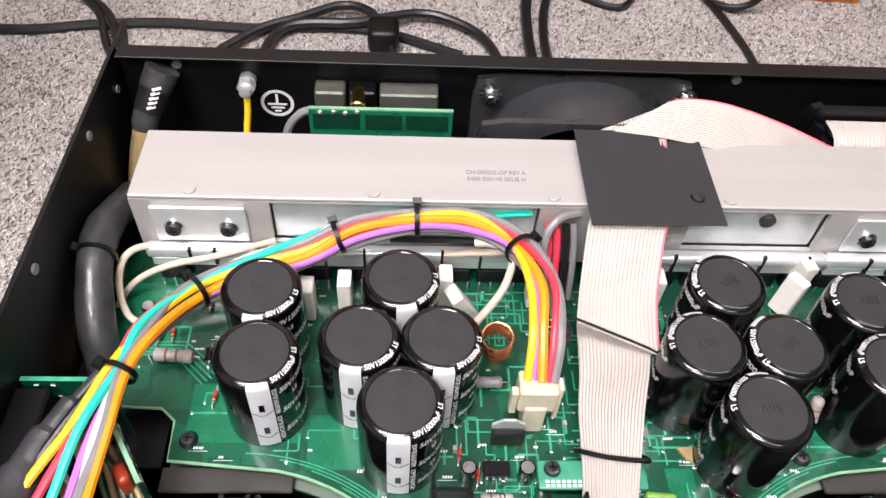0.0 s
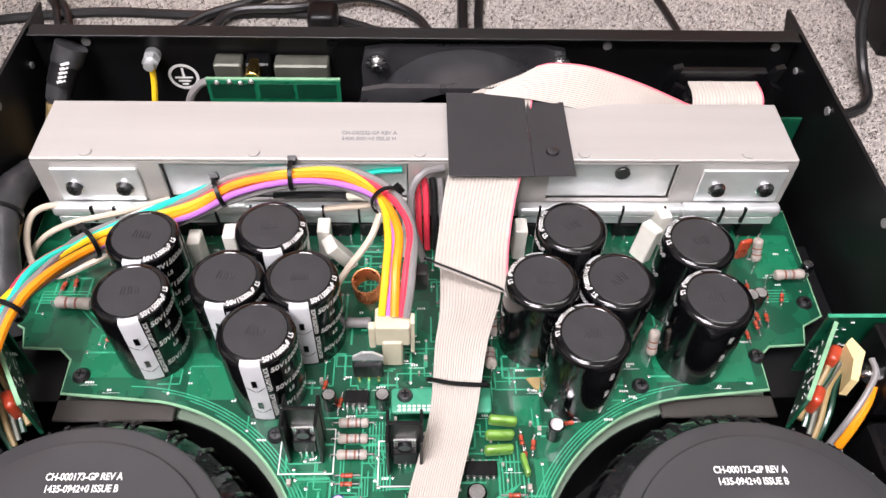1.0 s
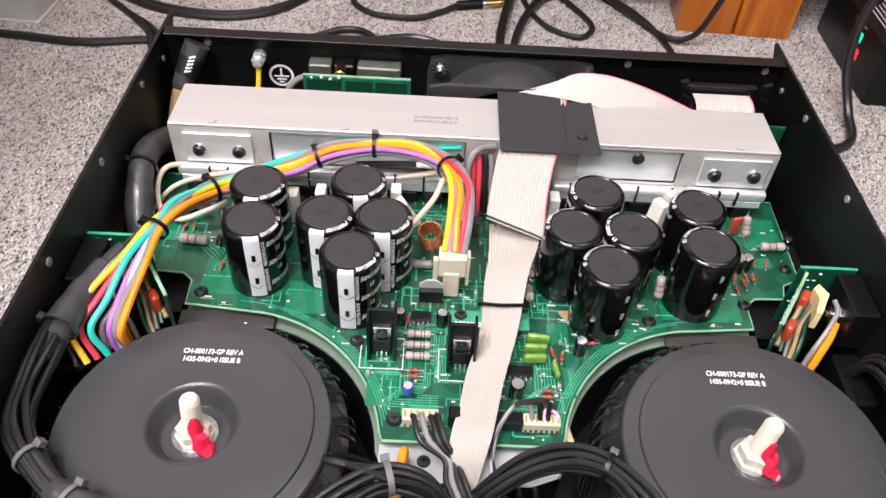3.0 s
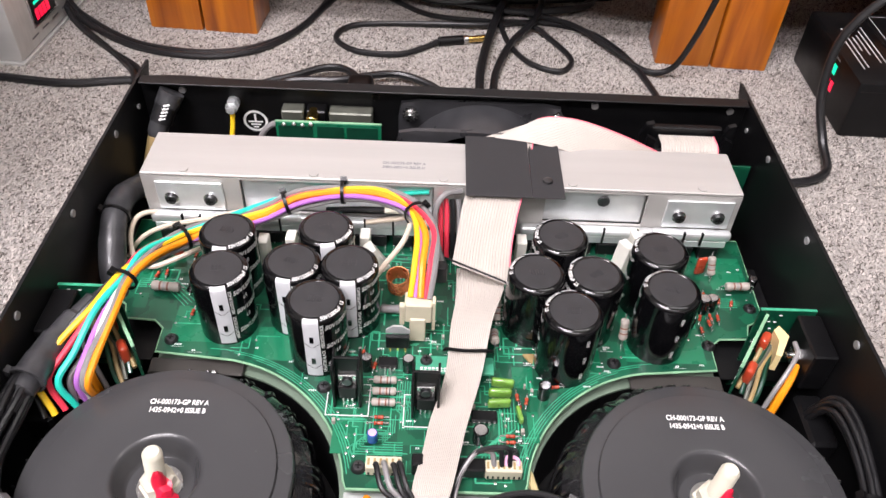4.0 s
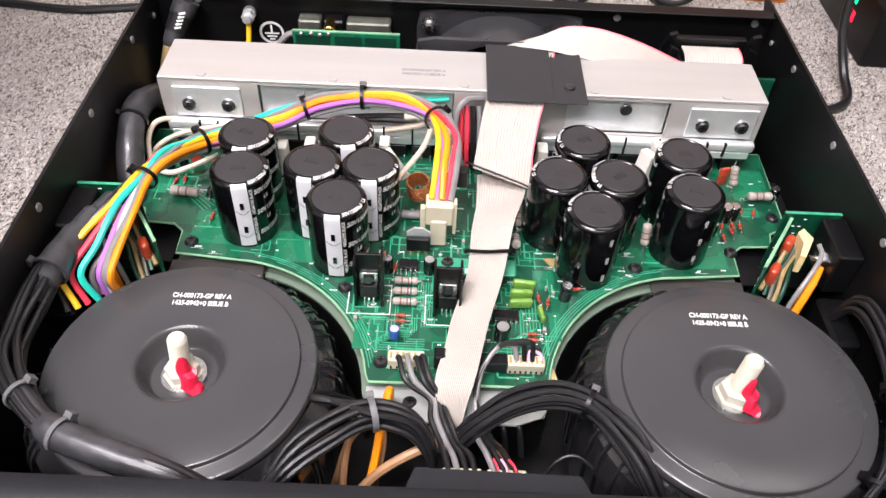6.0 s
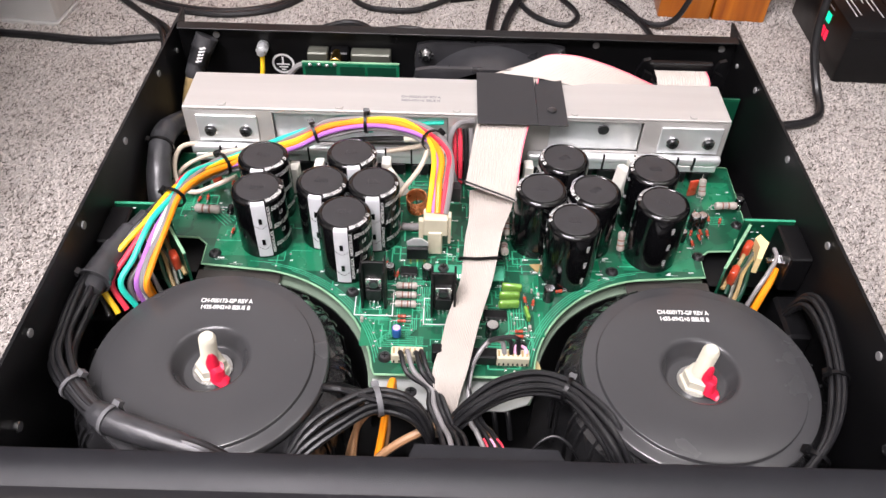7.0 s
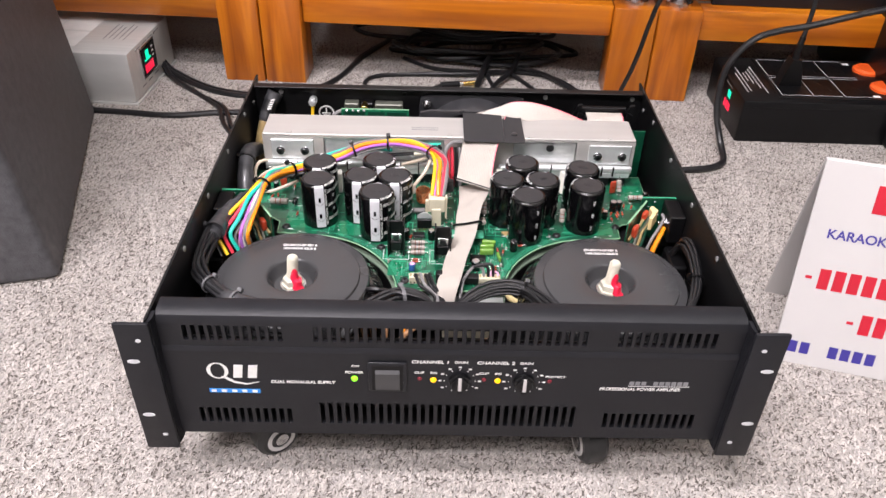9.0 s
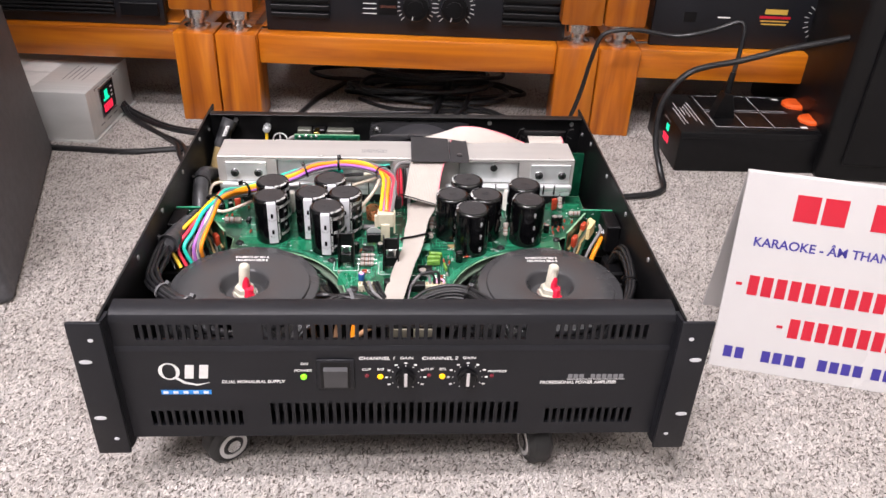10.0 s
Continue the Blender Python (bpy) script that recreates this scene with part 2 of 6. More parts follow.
TRAY_TIP = mat("pale_tray_metal", (0.55, 0.57, 0.55), 0.42, 0.4, 0.06, 60, 0.03)
TYRE = mat("black_wheel", (0.02, 0.02, 0.02), 0.45, 0, 0.2, 100, 0.1)

# ==== mesh helpers ====
PLACE = {}


def thing(name, label, category, m=Matrix(), group="", kind=""):
    ob = new(name)
    ob.empty_display_size = 0.05
    ob.matrix_basis = m
    PLACE[ob.name] = m
    return tagged(ob, label, category, group, kind)


def finish(bm, material):
    me = bpy.data.meshes.new("mesh")
    bmesh.ops.recalc_face_normals(bm, faces=bm.faces)
    bm.to_mesh(me)
    bm.free()
    me.materials.append(material)
    me.shade_smooth()
    me.set_sharp_from_angle(angle=0.55)
    return me


def part(name, geo, material, parent, label="", at=None, local=False):
    """geo: a bmesh or a mesh. Children of a thing are given in world places unless local."""
    me = finish(geo, material) if isinstance(geo, bmesh.types.BMesh) else geo
    ob = new(name, me)
    if parent is not None:
        ob.parent = parent
        if not local and parent.name in PLACE:
            ob.matrix_parent_inverse = PLACE[parent.name].inverted()
    if at is not None:
        ob.matrix_basis = at
    if label:
        ob["label"] = label
    return ob


def solo(name, bm, material, label, category, group="", kind="", m=None):
    ob = new(name, finish(bm, material))
    if m is not None:
        ob.matrix_basis = m
    return tagged(ob, label, category, group, kind)


def B():
    return bmesh.new()


def box(bm, x0, y0, z0, x1, y1, z1, bev=0.0, seg=1, m=None):
    q = Matrix.LocRotScale(((x0 + x1) / 2, (y0 + y1) / 2, (z0 + z1) / 2), None, (abs(x1 - x0), abs(y1 - y0), abs(z1 - z0)))
    r = bmesh.ops.create_cube(bm, size=1, matrix=(m @ q) if m is not None else q)
    if bev:
        ed = {e for v in r["verts"] for e in v.link_edges}
        bmesh.ops.bevel(bm, geom=list(ed), offset=bev, segments=seg, affect="EDGES", profile=0.5)
    return bm


def lathe(bm, prof, m=Matrix(), seg=32):
    rings = []
    for r, z in prof:
        if r < 1e-6:
            rings.append([bm.verts.new(m @ Vector((0, 0, z)))])
        else:
            rings.append([bm.verts.new(m @ Vector((r * math.cos(6.28318 * i / seg), r * math.sin(6.28318 * i / seg), z))) for i in range(seg)])
    for a, b in zip(rings, rings[1:]):
        for i in range(seg):
            j = (i + 1) % seg
            if len(a) == 1 and len(b) == 1:
                continue
            if len(a) == 1:
                bm.faces.new((a[0], b[i], b[j]))
            elif len(b) == 1:
                bm.faces.new((a[i], a[j], b[0]))
            else:
                bm.faces.new((a[i], a[j], b[j], b[i]))
    return bm


def cyl(bm, c, r, h, axis="z", seg=20, bev=0.0):
    if h < 0:
        c, h = (c[0] + (h if axis == "x" else 0), c[1] + (h if axis == "y" else 0), c[2] + (h if axis == "z" else 0)), -h
    rot = {"z": Matrix(), "y": Matrix.Rotation(-math.pi / 2, 4, "X"), "x": Matrix.Rotation(math.pi / 2, 4, "Y")}[axis]
    bv = bev or min(r, h) * 0.12
    return lathe(bm, [(0, 0), (r - bv, 0), (r, bv), (r, h - bv), (r - bv, h), (0, h)], Matrix.Translation(c) @ rot, seg)


def spline(pts, n=8):
    p = [Vector(q) for q in pts]
    p = [p[0] * 2 - p[1]] + p + [p[-1] * 2 - p[-2]]
    out = []
    for i in range(1, len(p) - 2):
        a, b, c, d = p[i - 1], p[i], p[i + 1], p[i + 2]
        for k in range(n):
            t = k / n
            out.append(0.5 * ((2 * b) + (c - a) * t + (2 * a - 5 * b + 4 * c - d) * t * t + (3 * b - a - 3 * c + d) * t ** 3))
    out.append(p[-2])
    return out


def sweep(bm, pts, r, seg=8, n=8, smooth=True):
    q = spline(pts, n) if smooth else [Vector(a) for a in pts]
    up = Vector((0.123, 0.2, 1)).normalized()
    rings = []
    for i, c in enumerate(q):
        d = (q[min(i + 1, len(q) - 1)] - q[max(i - 1, 0)]).normalized()
        s = d.cross(up)
        if s.length < 1e-3:
            s = d.cross(Vector((1, 0, 0)))
        s.normalize()
        up = s.cross(d).normalized()
        rr = r[min(i * len(r) // len(q), len(r) - 1)] if isinstance(r, (list, tuple)) else r
        rings.append([bm.verts.new(c + rr * (math.cos(6.28318 * k / seg) * s + math.sin(6.28318 * k / seg) * up)) for k in range(seg)])
    for a, b in zip(rings, rings[1:]):
        for k in range(seg):
            bm.faces.new((a[k], a[(k + 1) % seg], b[(k + 1) % seg], b[k]))
    bm.faces.new(rings[0])
    bm.faces.new(rings[-1])
    return bm


def prism(bm, poly, z0, z1, m=Matrix()):
    lo = [bm.verts.new(m @ Vector((x, y, z0))) for x, y in poly]
    hi = [bm.verts.new(m @ Vector((x, y, z1))) for x, y in poly]
    bm.faces.new(lo)
    bm.faces.new(hi)
    for i in range(len(poly)):
        j = (i + 1) % len(poly)
        bm.faces.new((lo[i], lo[j], hi[j], hi[i]))
    return bm


def text_mesh(body, size, depth=0.0002, align="CENTER", shear=0.0, wide=1.0):
    cu = bpy.data.curves.new("text", "FONT")
    cu.body, cu.size, cu.extrude, cu.align_x, cu.align_y, cu.shear = body, size, depth, align, "CENTER", shear
    cu.offset = size * 0.02
    ob = new("text_tmp", cu)
    dg = bpy.context.evaluated_depsgraph_get()
    me = bpy.data.meshes.new_from_object(ob.evaluated_get(dg))
    bpy.data.objects.remove(ob)
    me.transform(Matrix.Diagonal((wide, 1, 1, 1)))
    me.materials.clear()
    return me


def text_part(name, body, size, material, parent, m, shear=0.0, wide=1.0, label="", local=False, align="CENTER"):
    me = text_mesh(body, size, 0.0001, align, shear, wide)
    me.materials.append(material)
    return part(name, me, material, parent, label, at=m, local=local)


# ==== room ====
bm = B()
box(bm, -3, -3, -0.02, 3, 1.51, 0)
solo("floor", bm, CARPET, "light grey speckled carpet with short matted pile", "carpet", kind="structure", m=pose(0, 0, 0))


def carpet_pile(x0, x1, y0, y1, count, seed=3):
    """Short bent fibres lying on the backing."""
    g = np.random.default_rng(seed)
    x, y = g.uniform(x0, x1, count), g.uniform(y0, y1, count)
    keep = ~((np.abs(x) < 0.20) & (y > 0.06) & (y < 0.39))
    x, y = x[keep], y[keep]
    k = len(x)
    a = g.normal(0.9, 0.85, k)
    ln, wd = g.uniform(0.0020, 0.0052, k), g.uniform(0.00038, 0.00080, k)
    z0, up = g.uniform(0.0002, 0.0007, k), g.uniform(0.0003, 0.0020, k)
    dx, dy = np.cos(a), np.sin(a)
    v = np.empty((k, 6, 3))
    for q, (f, h) in enumerate(((-0.5, 0.0), (0.05, 1.0), (0.5, 0.45))):
        for side in (0, 1):
            sg = 2 * side - 1
            v[:, 2 * q + side, 0] = x + dx * ln * f - dy * wd * sg
            v[:, 2 * q + side, 1] = y + dy * ln * f + dx * wd * sg
            v[:, 2 * q + side, 2] = z0 + up * h
    base = (np.arange(k) * 6)[:, None]
    faces = np.concatenate([base + np.array([[0, 2, 3, 1]]), base + np.array([[2, 4, 5, 3]])], axis=0)
    me = bpy.data.meshes.new("pile")
    me.from_pydata(v.reshape(-1, 3).tolist(), [], faces.tolist())
    me.materials.append(PILE)
    me.shade_smooth()
    return tagged(new("carpet_pile", me), "short pale grey fibres of the matted carpet", "carpet", kind="stuff")


carpet_pile(-0.80, 0.80, -0.16, 0.98, 320000)
# unseen walls, added; the north one stands close to darken the floor under the racks
for nm, b in (("wall_north", (-3, 1.36, 0, 3, 1.51, 2.4)), ("wall_south", (-3, -3.0, 0, 3, -2.85, 2.4)), ("wall_west", (-3, -2.85, 0, -2.85, 1.36, 2.4)), ("wall_east", (2.85, -2.85, 0, 3, 1.36, 2.4))):
    solo(nm, box(B(), *b), WALL, "plain pale wall, unseen, added to close the room", "wall", kind="structure")
# unseen ceiling, added; kept low so the light falls off faster to the sides
solo("ceiling", box(B(), -3, -3, 2.4, 3, 1.51, 2.55), WALL, "plain pale ceiling, unseen, added to close the room", "ceiling", kind="structure")
for x, y, watts in ((-0.72, -1.25, 66), (0.62, -1.7, 12), (-0.56, -0.30, 62), (0.95, 0.35, 1.5)):
    t = thing("ceiling_light", "white rectangular ceiling light panel, switched on", "ceiling light", pose(x, y, 2.4), group="ceiling lights")
    part("frame", box(B(), x - 0.62, y - 0.17, 2.365, x + 0.62, y + 0.17, 2.399, 0.004), WALL, t)
    part("diffuser", box(B(), x - 0.6, y - 0.15, 2.355, x + 0.6, y + 0.15, 2.364), LAMP_PANEL, t)
    ld = bpy.data.lights.new("panel_lamp", "AREA")
    ld.shape, ld.size, ld.size_y, ld.energy, ld.color = "RECTANGLE", 1.2, 0.3, watts, (1.0, 0.925, 0.985)
    new("panel_lamp", ld).matrix_basis = pose(x, y, 2.34)

# ==== wooden racks behind ====
RACK = pose(0.008, 0.782, 0, 0, 0, -3.6)


def wooden_rack(x0, x1, depth=0.46):
    t = thing("wooden_rack", "orange-brown varnished wooden equipment rack on carpet", "rack", RACK @ pose(x0, 0, 0), group="wooden racks")
    w = x1 - x0
    L = 0.066
    for px in (0, w - L):
        for py in (0, depth - L):
            part("leg", box(B(), px, py, 0.0, px + L, py + L, 0.150, 0.003, 2), WOOD, t, local=True)
            bm = B()
            lathe(bm, [(0, 0.150), (0.021, 0.150), (0.021, 0.155), (0.012, 0.159), (0.012, 0.166), (0.019, 0.169), (0.021, 0.186), (0, 0.186)], pose(px + L / 2, py + L / 2, 0), 24)
            part("coupler", bm, STEEL, t, "chrome coupler", local=True)
            part("upper_post", box(B(), px, py, 0.186, px + L, py + L, 0.62, 0.003, 2), WOOD, t, local=True)
    for py in (0.012, depth - 0.045):
        part("beam", box(B(), L + 0.0005, py, 0.100, w - L - 0.0005, py + 0.035, 0.149, 0.003, 2), WOOD_H, t, local=True)
    for px in (0.015, w - L + 0.015):
        part("side_rail", box(B(), px, L + 0.0005, 0.100, px + 0.035, depth - L - 0.0005, 0.148, 0.003, 2), WOOD, t, local=True)
    part("shelf", box(B(), L, 0.05, 0.1495, w - L, depth - 0.046, 0.1525, 0.001), WOOD_H, t, local=True)
    part("upper_beam", box(B(), L + 0.0005, 0.012, 0.52, w - L - 0.0005, 0.047, 0.57, 0.003, 2), WOOD_H, t, local=True)
    return t


wooden_rack(-0.98, -0.306)
wooden_rack(-0.304, 0.316)
wooden_rack(0.318, 0.99)


def rack_amp(x0, x1, label, knobs, height, y0=0.035, grille=(), bars=()):
    m = RACK @ pose((x0 + x1) / 2, y0, 0.1528)
    w = x1 - x0
    t = thing("rack_amplifier", label, "amplifier", m, group="amplifiers in the racks")
    part("body", box(B(), -w / 2 + 0.015, 0.012, 0, w / 2 - 0.015, 0.33, height, 0.003), BLACK_PAINT, t, local=True)
    part("front_panel", box(B(), -w / 2, 0, -0.0036, w / 2, 0.0115, height, 0.002, 2), PANEL, t, local=True)
    for kx, kz, kr in knobs:
        bm = B()
        cyl(bm, (kx, -0.018, kz), kr, 0.0178, "y", 28, 0.001)
        k = part("knob", bm, PLASTIC, t, local=True)
        part("pointer", box(B(), -0.0007, -0.0186, kr * 0.15, 0.0007, -0.0181, kr * 0.92, m=pose(kx, 0, kz) @ Matrix.Rotation(math.radians(197), 4, "Y")), SILK, k)
        part("knob_cap", cyl(B(), (kx, -0.0200, kz), kr * 0.62, 0.0019, "y", 24, 0.0005), PLASTIC, k)
        for j in range(21):
            a = math.radians(-135 + 270 * j / 20)
            r0, r1 = kr * 1.25, kr * (1.5 if j % 2 else 1.6)
            bm = B()
            box(bm, -0.0005, -0.0004, r0, 0.0005, -0.0001, r1, m=pose(kx, 0, kz) @ Matrix.Rotation(a, 4, "Y"))
            part("dial_mark", bm, SILK, t, local=True)
    for gx0, gx1, gz0, gz1, n in grille:
        for j in range(n):
            z = gz0 + (gz1 - gz0) * j / n
            part("slat", box(B(), gx0, -0.006, z, gx1, -0.0001, z + (gz1 - gz0) / n * 0.6, 0.001), PLASTIC, t, local=True)
    for bx, bz, bw, bh, mt in bars:
        part("printed_bar", box(B(), bx - bw / 2, -0.0005, bz - bh / 2, bx + bw / 2, -0.0001, bz + bh / 2), mt, t, local=True)
    return t


YEL = mat("gold_print", (0.70, 0.45, 0.08), 0.4, 0.2, 0.05, 50, 0)
rack_amp(-0.226, 0.262, "black rack amplifier with two large gain knobs", ((0.000, 0.045, 0.021), (0.062, 0.045, 0.021)), 0.132,
         grille=((-0.235, -0.14, 0.02, 0.12, 8), (0.14, 0.235, 0.02, 0.12, 8)),
         bars=[(-0.075, 0.03 + 0.008 * i, 0.022, 0.0012, SILK) for i in range(5)] + [(-0.045, 0.045, 0.03, 0.032, PLASTIC), (-0.045, 0.042, 0.026, 0.004, BAND)])
rack_amp(-0.93, -0.392, "black rack amplifier with a slatted front", (), 0.132, grille=((-0.1, 0.19, 0.012, 0.05, 6), (0.2, 0.262, 0.012, 0.12, 3)))
rack_amp(0.402, 0.93, "black rack amplifier with gold and red print", ((0.017, 0.046, 0.024),), 0.132,
         bars=[(-0.068, 0.058, 0.036, 0.008, YEL), (-0.068, 0.049, 0.05, 0.004, SIGN_RED), (-0.068, 0.043, 0.046, 0.002, YEL), (-0.068, 0.038, 0.04, 0.002, YEL), (-0.150, 0.046, 0.02, 0.002, SILK), (-0.150, 0.078, 0.036, 0.002, SILK), (-0.205, 0.045, 0.02, 0.016, PLASTIC)])

# ==== voltage box, socket box ====
t = thing("voltage_regulator_box", "brushed silver metal box with red and green digital display, on carpet", "voltage regulator", pose(-0.479, 0.705, 0, 0, 0, -4))
part("case", box(B(), -0.28, 0, 0.004, 0, 0.17, 0.083, 0.003, 2), SILVER_CASE, t, local=True)
part("base_lip", box(B(), -0.283, -0.003, 0.0, 0.003, 0.173, 0.0038), SILVER_CASE, t, local=True)
for vx, vy in ((-0.205, 0.022), (-0.145, 0.022), (-0.205, 0.086), (-0.145, 0.086)):
    part("top_label", box(B(), vx, vy, 0.0831, vx + 0.055, vy + 0.058, 0.0833), PAPER, t, "pale paper label", local=True)
for k in range(5):
    part("printed_bar", box(B(), -0.060 + 0.008 * k, 0.055 + 0.004 * (k % 2), 0.0831, -0.0585 + 0.008 * k, 0.120 - 0.006 * (k % 3), 0.0833), DIM_PRINT, t, local=True)
for k in range(4):
    part("printed_bar", box(B(), 0.0001, 0.030 + 0.026 * k, 0.0765, 0.0004, 0.048 + 0.026 * k, 0.0778), DIM_PRINT, t, local=True)
    part("printed_bar", box(B(), 0.0001, 0.030 + 0.026 * k, 0.0160, 0.0004, 0.046 + 0.026 * k, 0.0180), DIM_PRINT, t, local=True)
part("display_frame", box(B(), 0.0001, 0.040, 0.0245, 0.0018, 0.098, 0.0745, 0.0006), STEEL, t, "bright display frame", local=True)
part("display_window", box(B(), 0.0019, 0.044, 0.028, 0.0028, 0.094, 0.071, 0.0003), PLASTIC, t, local=True)
part("digits", box(B(), 0.0029, 0.056, 0.053, 0.0032, 0.068, 0.066, 0.0001), LED_TEAL, t, "green lit digits", local=True)
part("digits", box(B(), 0.0029, 0.050, 0.050, 0.0032, 0.073, 0.0535, 0.0001), LED_TEAL, t, "green lit digits", local=True)
for k in range(4):
    part("digits", box(B(), 0.0029, 0.048 + 0.0085 * k, 0.032, 0.0032, 0.0545 + 0.0085 * k, 0.045, 0.0001), LED_RED, t, "red lit digits", local=True)
for k in range(3):
    part("status_lamp", box(B(), 0.0029, 0.080, 0.049 + 0.007 * k, 0.0032, 0.086, 0.0515 + 0.007 * k, 0.0001), SILK, t, local=True)
for fx, fy in ((0.0, 0.03), (0.0, 0.105)):
    part("screw", cyl(B(), (0.0, fy, 0.077), 0.002, 0.0015, "x", 12), STEEL, t, local=True)

t = thing("socket_box", "black power socket box with orange switches and digital display", "power strip", pose(0.432, 0.626, 0, 0, 0, -1))
part("case", box(B(), 0, 0, 0, 0.42, 0.165, 0.067, 0.004, 2), PLASTIC, t, local=True)
part("rim", box(B(), 0.055, 0.012, 0.0671, 0.40, 0.153, 0.0685, 0.0005), BLACK_PAINT, t, local=True)
part("digits", box(B(), -0.0006, 0.056, 0.043, -0.0001, 0.068, 0.054, 0.0002), LED_TEAL, t, "green lit digits", local=True)
for k in range(3):
    part("digits", box(B(), -0.0006, 0.050 + 0.010 * k, 0.025, -0.0001, 0.057 + 0.010 * k, 0.037, 0.0002), LED_RED, t, "red lit digits", local=True)
for a, b in ((0, 0), (1, 0), (2, 0), (0, 1), (1, 1), (2, 1)):
    sx, sy = 0.060 + 0.046 * a, 0.018 + 0.068 * b
    s = part("socket", box(B(), sx, sy, 0.0686, sx + 0.043, sy + 0.062, 0.0695, 0.0003), PLASTIC, t, local=True)
    for hx, hy in ((0.014, 0.022), (0.034, 0.022), (0.024, 0.042)):
        part("socket_hole", box(B(), sx + hx - 0.002, sy + hy - 0.006, 0.0696, sx + hx + 0.002, sy + hy + 0.006, 0.0699), BLACK_PAINT, s)
    for e in ((sx, sy, sx + 0.043, sy + 0.0008), (sx, sy + 0.0612, sx + 0.043, sy + 0.062), (sx, sy + 0.0008, sx + 0.0008, sy + 0.0612)):
        part("printed_line", box(B(), e[0], e[1], 0.0696, e[2], e[3], 0.0698), STRIPE, s)
for a, b in ((0, 0), (0, 1), (1, 0), (1, 1)):
    part("switch", lathe(B(), [(0, 0.0686), (0.021, 0.0686), (0.021, 0.072), (0.017, 0.075), (0, 0.0745)], pose(0.224 + 0.047 * a, 0.050 + 0.066 * b, 0), 28), ORANGE_SWITCH, t, "orange round switch", local=True)
for k, (a, b) in enumerate(((0.030, 0.098), (0.034, 0.120), (0.070, 0.100), (0.062, 0.105), (0.045, 0.115), (0.030, 0.124))):
    part("printed_bar", box(B(), 0.014 + 0.0058 * k, a, 0.0671, 0.0152 + 0.0058 * k, b, 0.0673), STRIPE, t, local=True)
for wx, wy in ((0.196, 0.138), (0.196, 0.020)):
    part("printed_mark", box(B(), wx, wy, 0.0686, wx + 0.010, wy + 0.007, 0.0688), SILK, t, local=True)
part("side_print", box(B(), -0.0005, 0.055, 0.060, -0.0001, 0.085, 0.0615), DIM_PRINT, t, local=True)
part("seam", box(B(), 0.004, -0.0006, 0.0565, 0.416, -0.0001, 0.0572), BLACK_PAINT, t, local=True)
# ==== loudspeakers ====


def loudspeaker(corner, ang, w, d, h, label, sign, skin, taper, grille):
    t = thing("loudspeaker", label, "loudspeaker", pose(*corner, 0, 0, 0, ang), group="loudspeakers")
    x0, x1 = (-w, 0) if sign < 0 else (0, w)
    bm = box(B(), x0, 0, 0.0, x1, d, h, 0.009, 3)
    for v in bm.verts:
        if v.co.x > (x0 + x1) / 2:
            v.co.x -= taper * v.co.z
    part("cabinet", bm, skin, t, local=True)
    part("grille_frame", box(B(), x0 + 0.03, -0.006, 0.03, x1 - 0.03 - taper * h, -0.0005, h - 0.03, 0.002), PLASTIC, t, local=True)
    if not grille:
        return t
    bm = B()
    for i in range(26):
        for j in range(14):
            gx, gz = x0 + 0.04 + (w - 0.08 - taper * h) * (i + 0.5 * (j % 2)) / 26, 0.04 + 0.011 * j
            lathe(bm, [(0.0055, -0.0005), (0.0055, 0.002), (0.0042, 0.002), (0.0042, -0.0005)], pose(gx, -0.0066, gz, 90), 6)
    g = part("grille", bm, BLACK_PAINT, t, "honeycomb metal grille", local=True)
    g["kind"] = "stuff"
    return t


loudspeaker((-0.429, 0.272), 14.5, 0.36, 0.42, 0.66, "large black floor loudspeaker with honeycomb grille, on carpet", -1, LIT_SPEAKER_SKIN, 0.09, True)
# darker coat here stands in for the shade on this cabinet's near face
loudspeaker((0.650, 0.600), -6, 0.36, 0.38, 0.66, "large black loudspeaker standing on carpet beside socket box", 1, BLACK_PAINT, 0.0, False)

# ==== table sign ====
t = thing("tent_sign", "white acrylic tent sign with red and blue print, on carpet", "sign", pose(0.331, 0.166, 0, 0, 0, -15.5))
SG_W, SG_H, SG_D, TH = 0.30, 0.203, 0.055, 0.003
SLOPE = math.atan2(SG_D, SG_H)
SLEN = math.hypot(SG_D, SG_H)
fm = Matrix.Rotation(math.pi / 2 - SLOPE, 4, "X")
bk = pose(0, 2 * SG_D, 0) @ Matrix.Rotation(math.pi / 2 + SLOPE, 4, "X")
part("front_sheet", box(B(), 0, 0, 0, SG_W, SLEN, TH, 0.0006, m=fm), SIGN_WHITE, t, local=True)
part("back_sheet", box(B(), 0, 0, -TH, SG_W, SLEN, 0, 0.0006, m=bk), SIGN_WHITE, t, local=True)


def sign_bar(x0, x1, y0, y1, mt, nm="printed_bar"):
    part(nm, box(B(), x0, y0, TH + 0.0001, x1, y1, TH + 0.0004, m=fm), mt, t, local=True)


x = 0.050
for wd in (0.026, 0.026, 0.0, 0.028, 0.026, 0.026, 0.012, 0.026):
    if wd:
        sign_bar(x, x + wd * 0.86, 0.166, 0.193, SIGN_RED)
    x += wd or 0.02
me = text_mesh("KARAOKE - ÂM THANH", 0.0130, 0.0001, "LEFT", 0, 1.0)
me.materials.append(SIGN_BLUE)
part("lettering", me, SIGN_BLUE, t, at=fm @ pose(0.018, 0.140, TH + 0.0002), local=True)
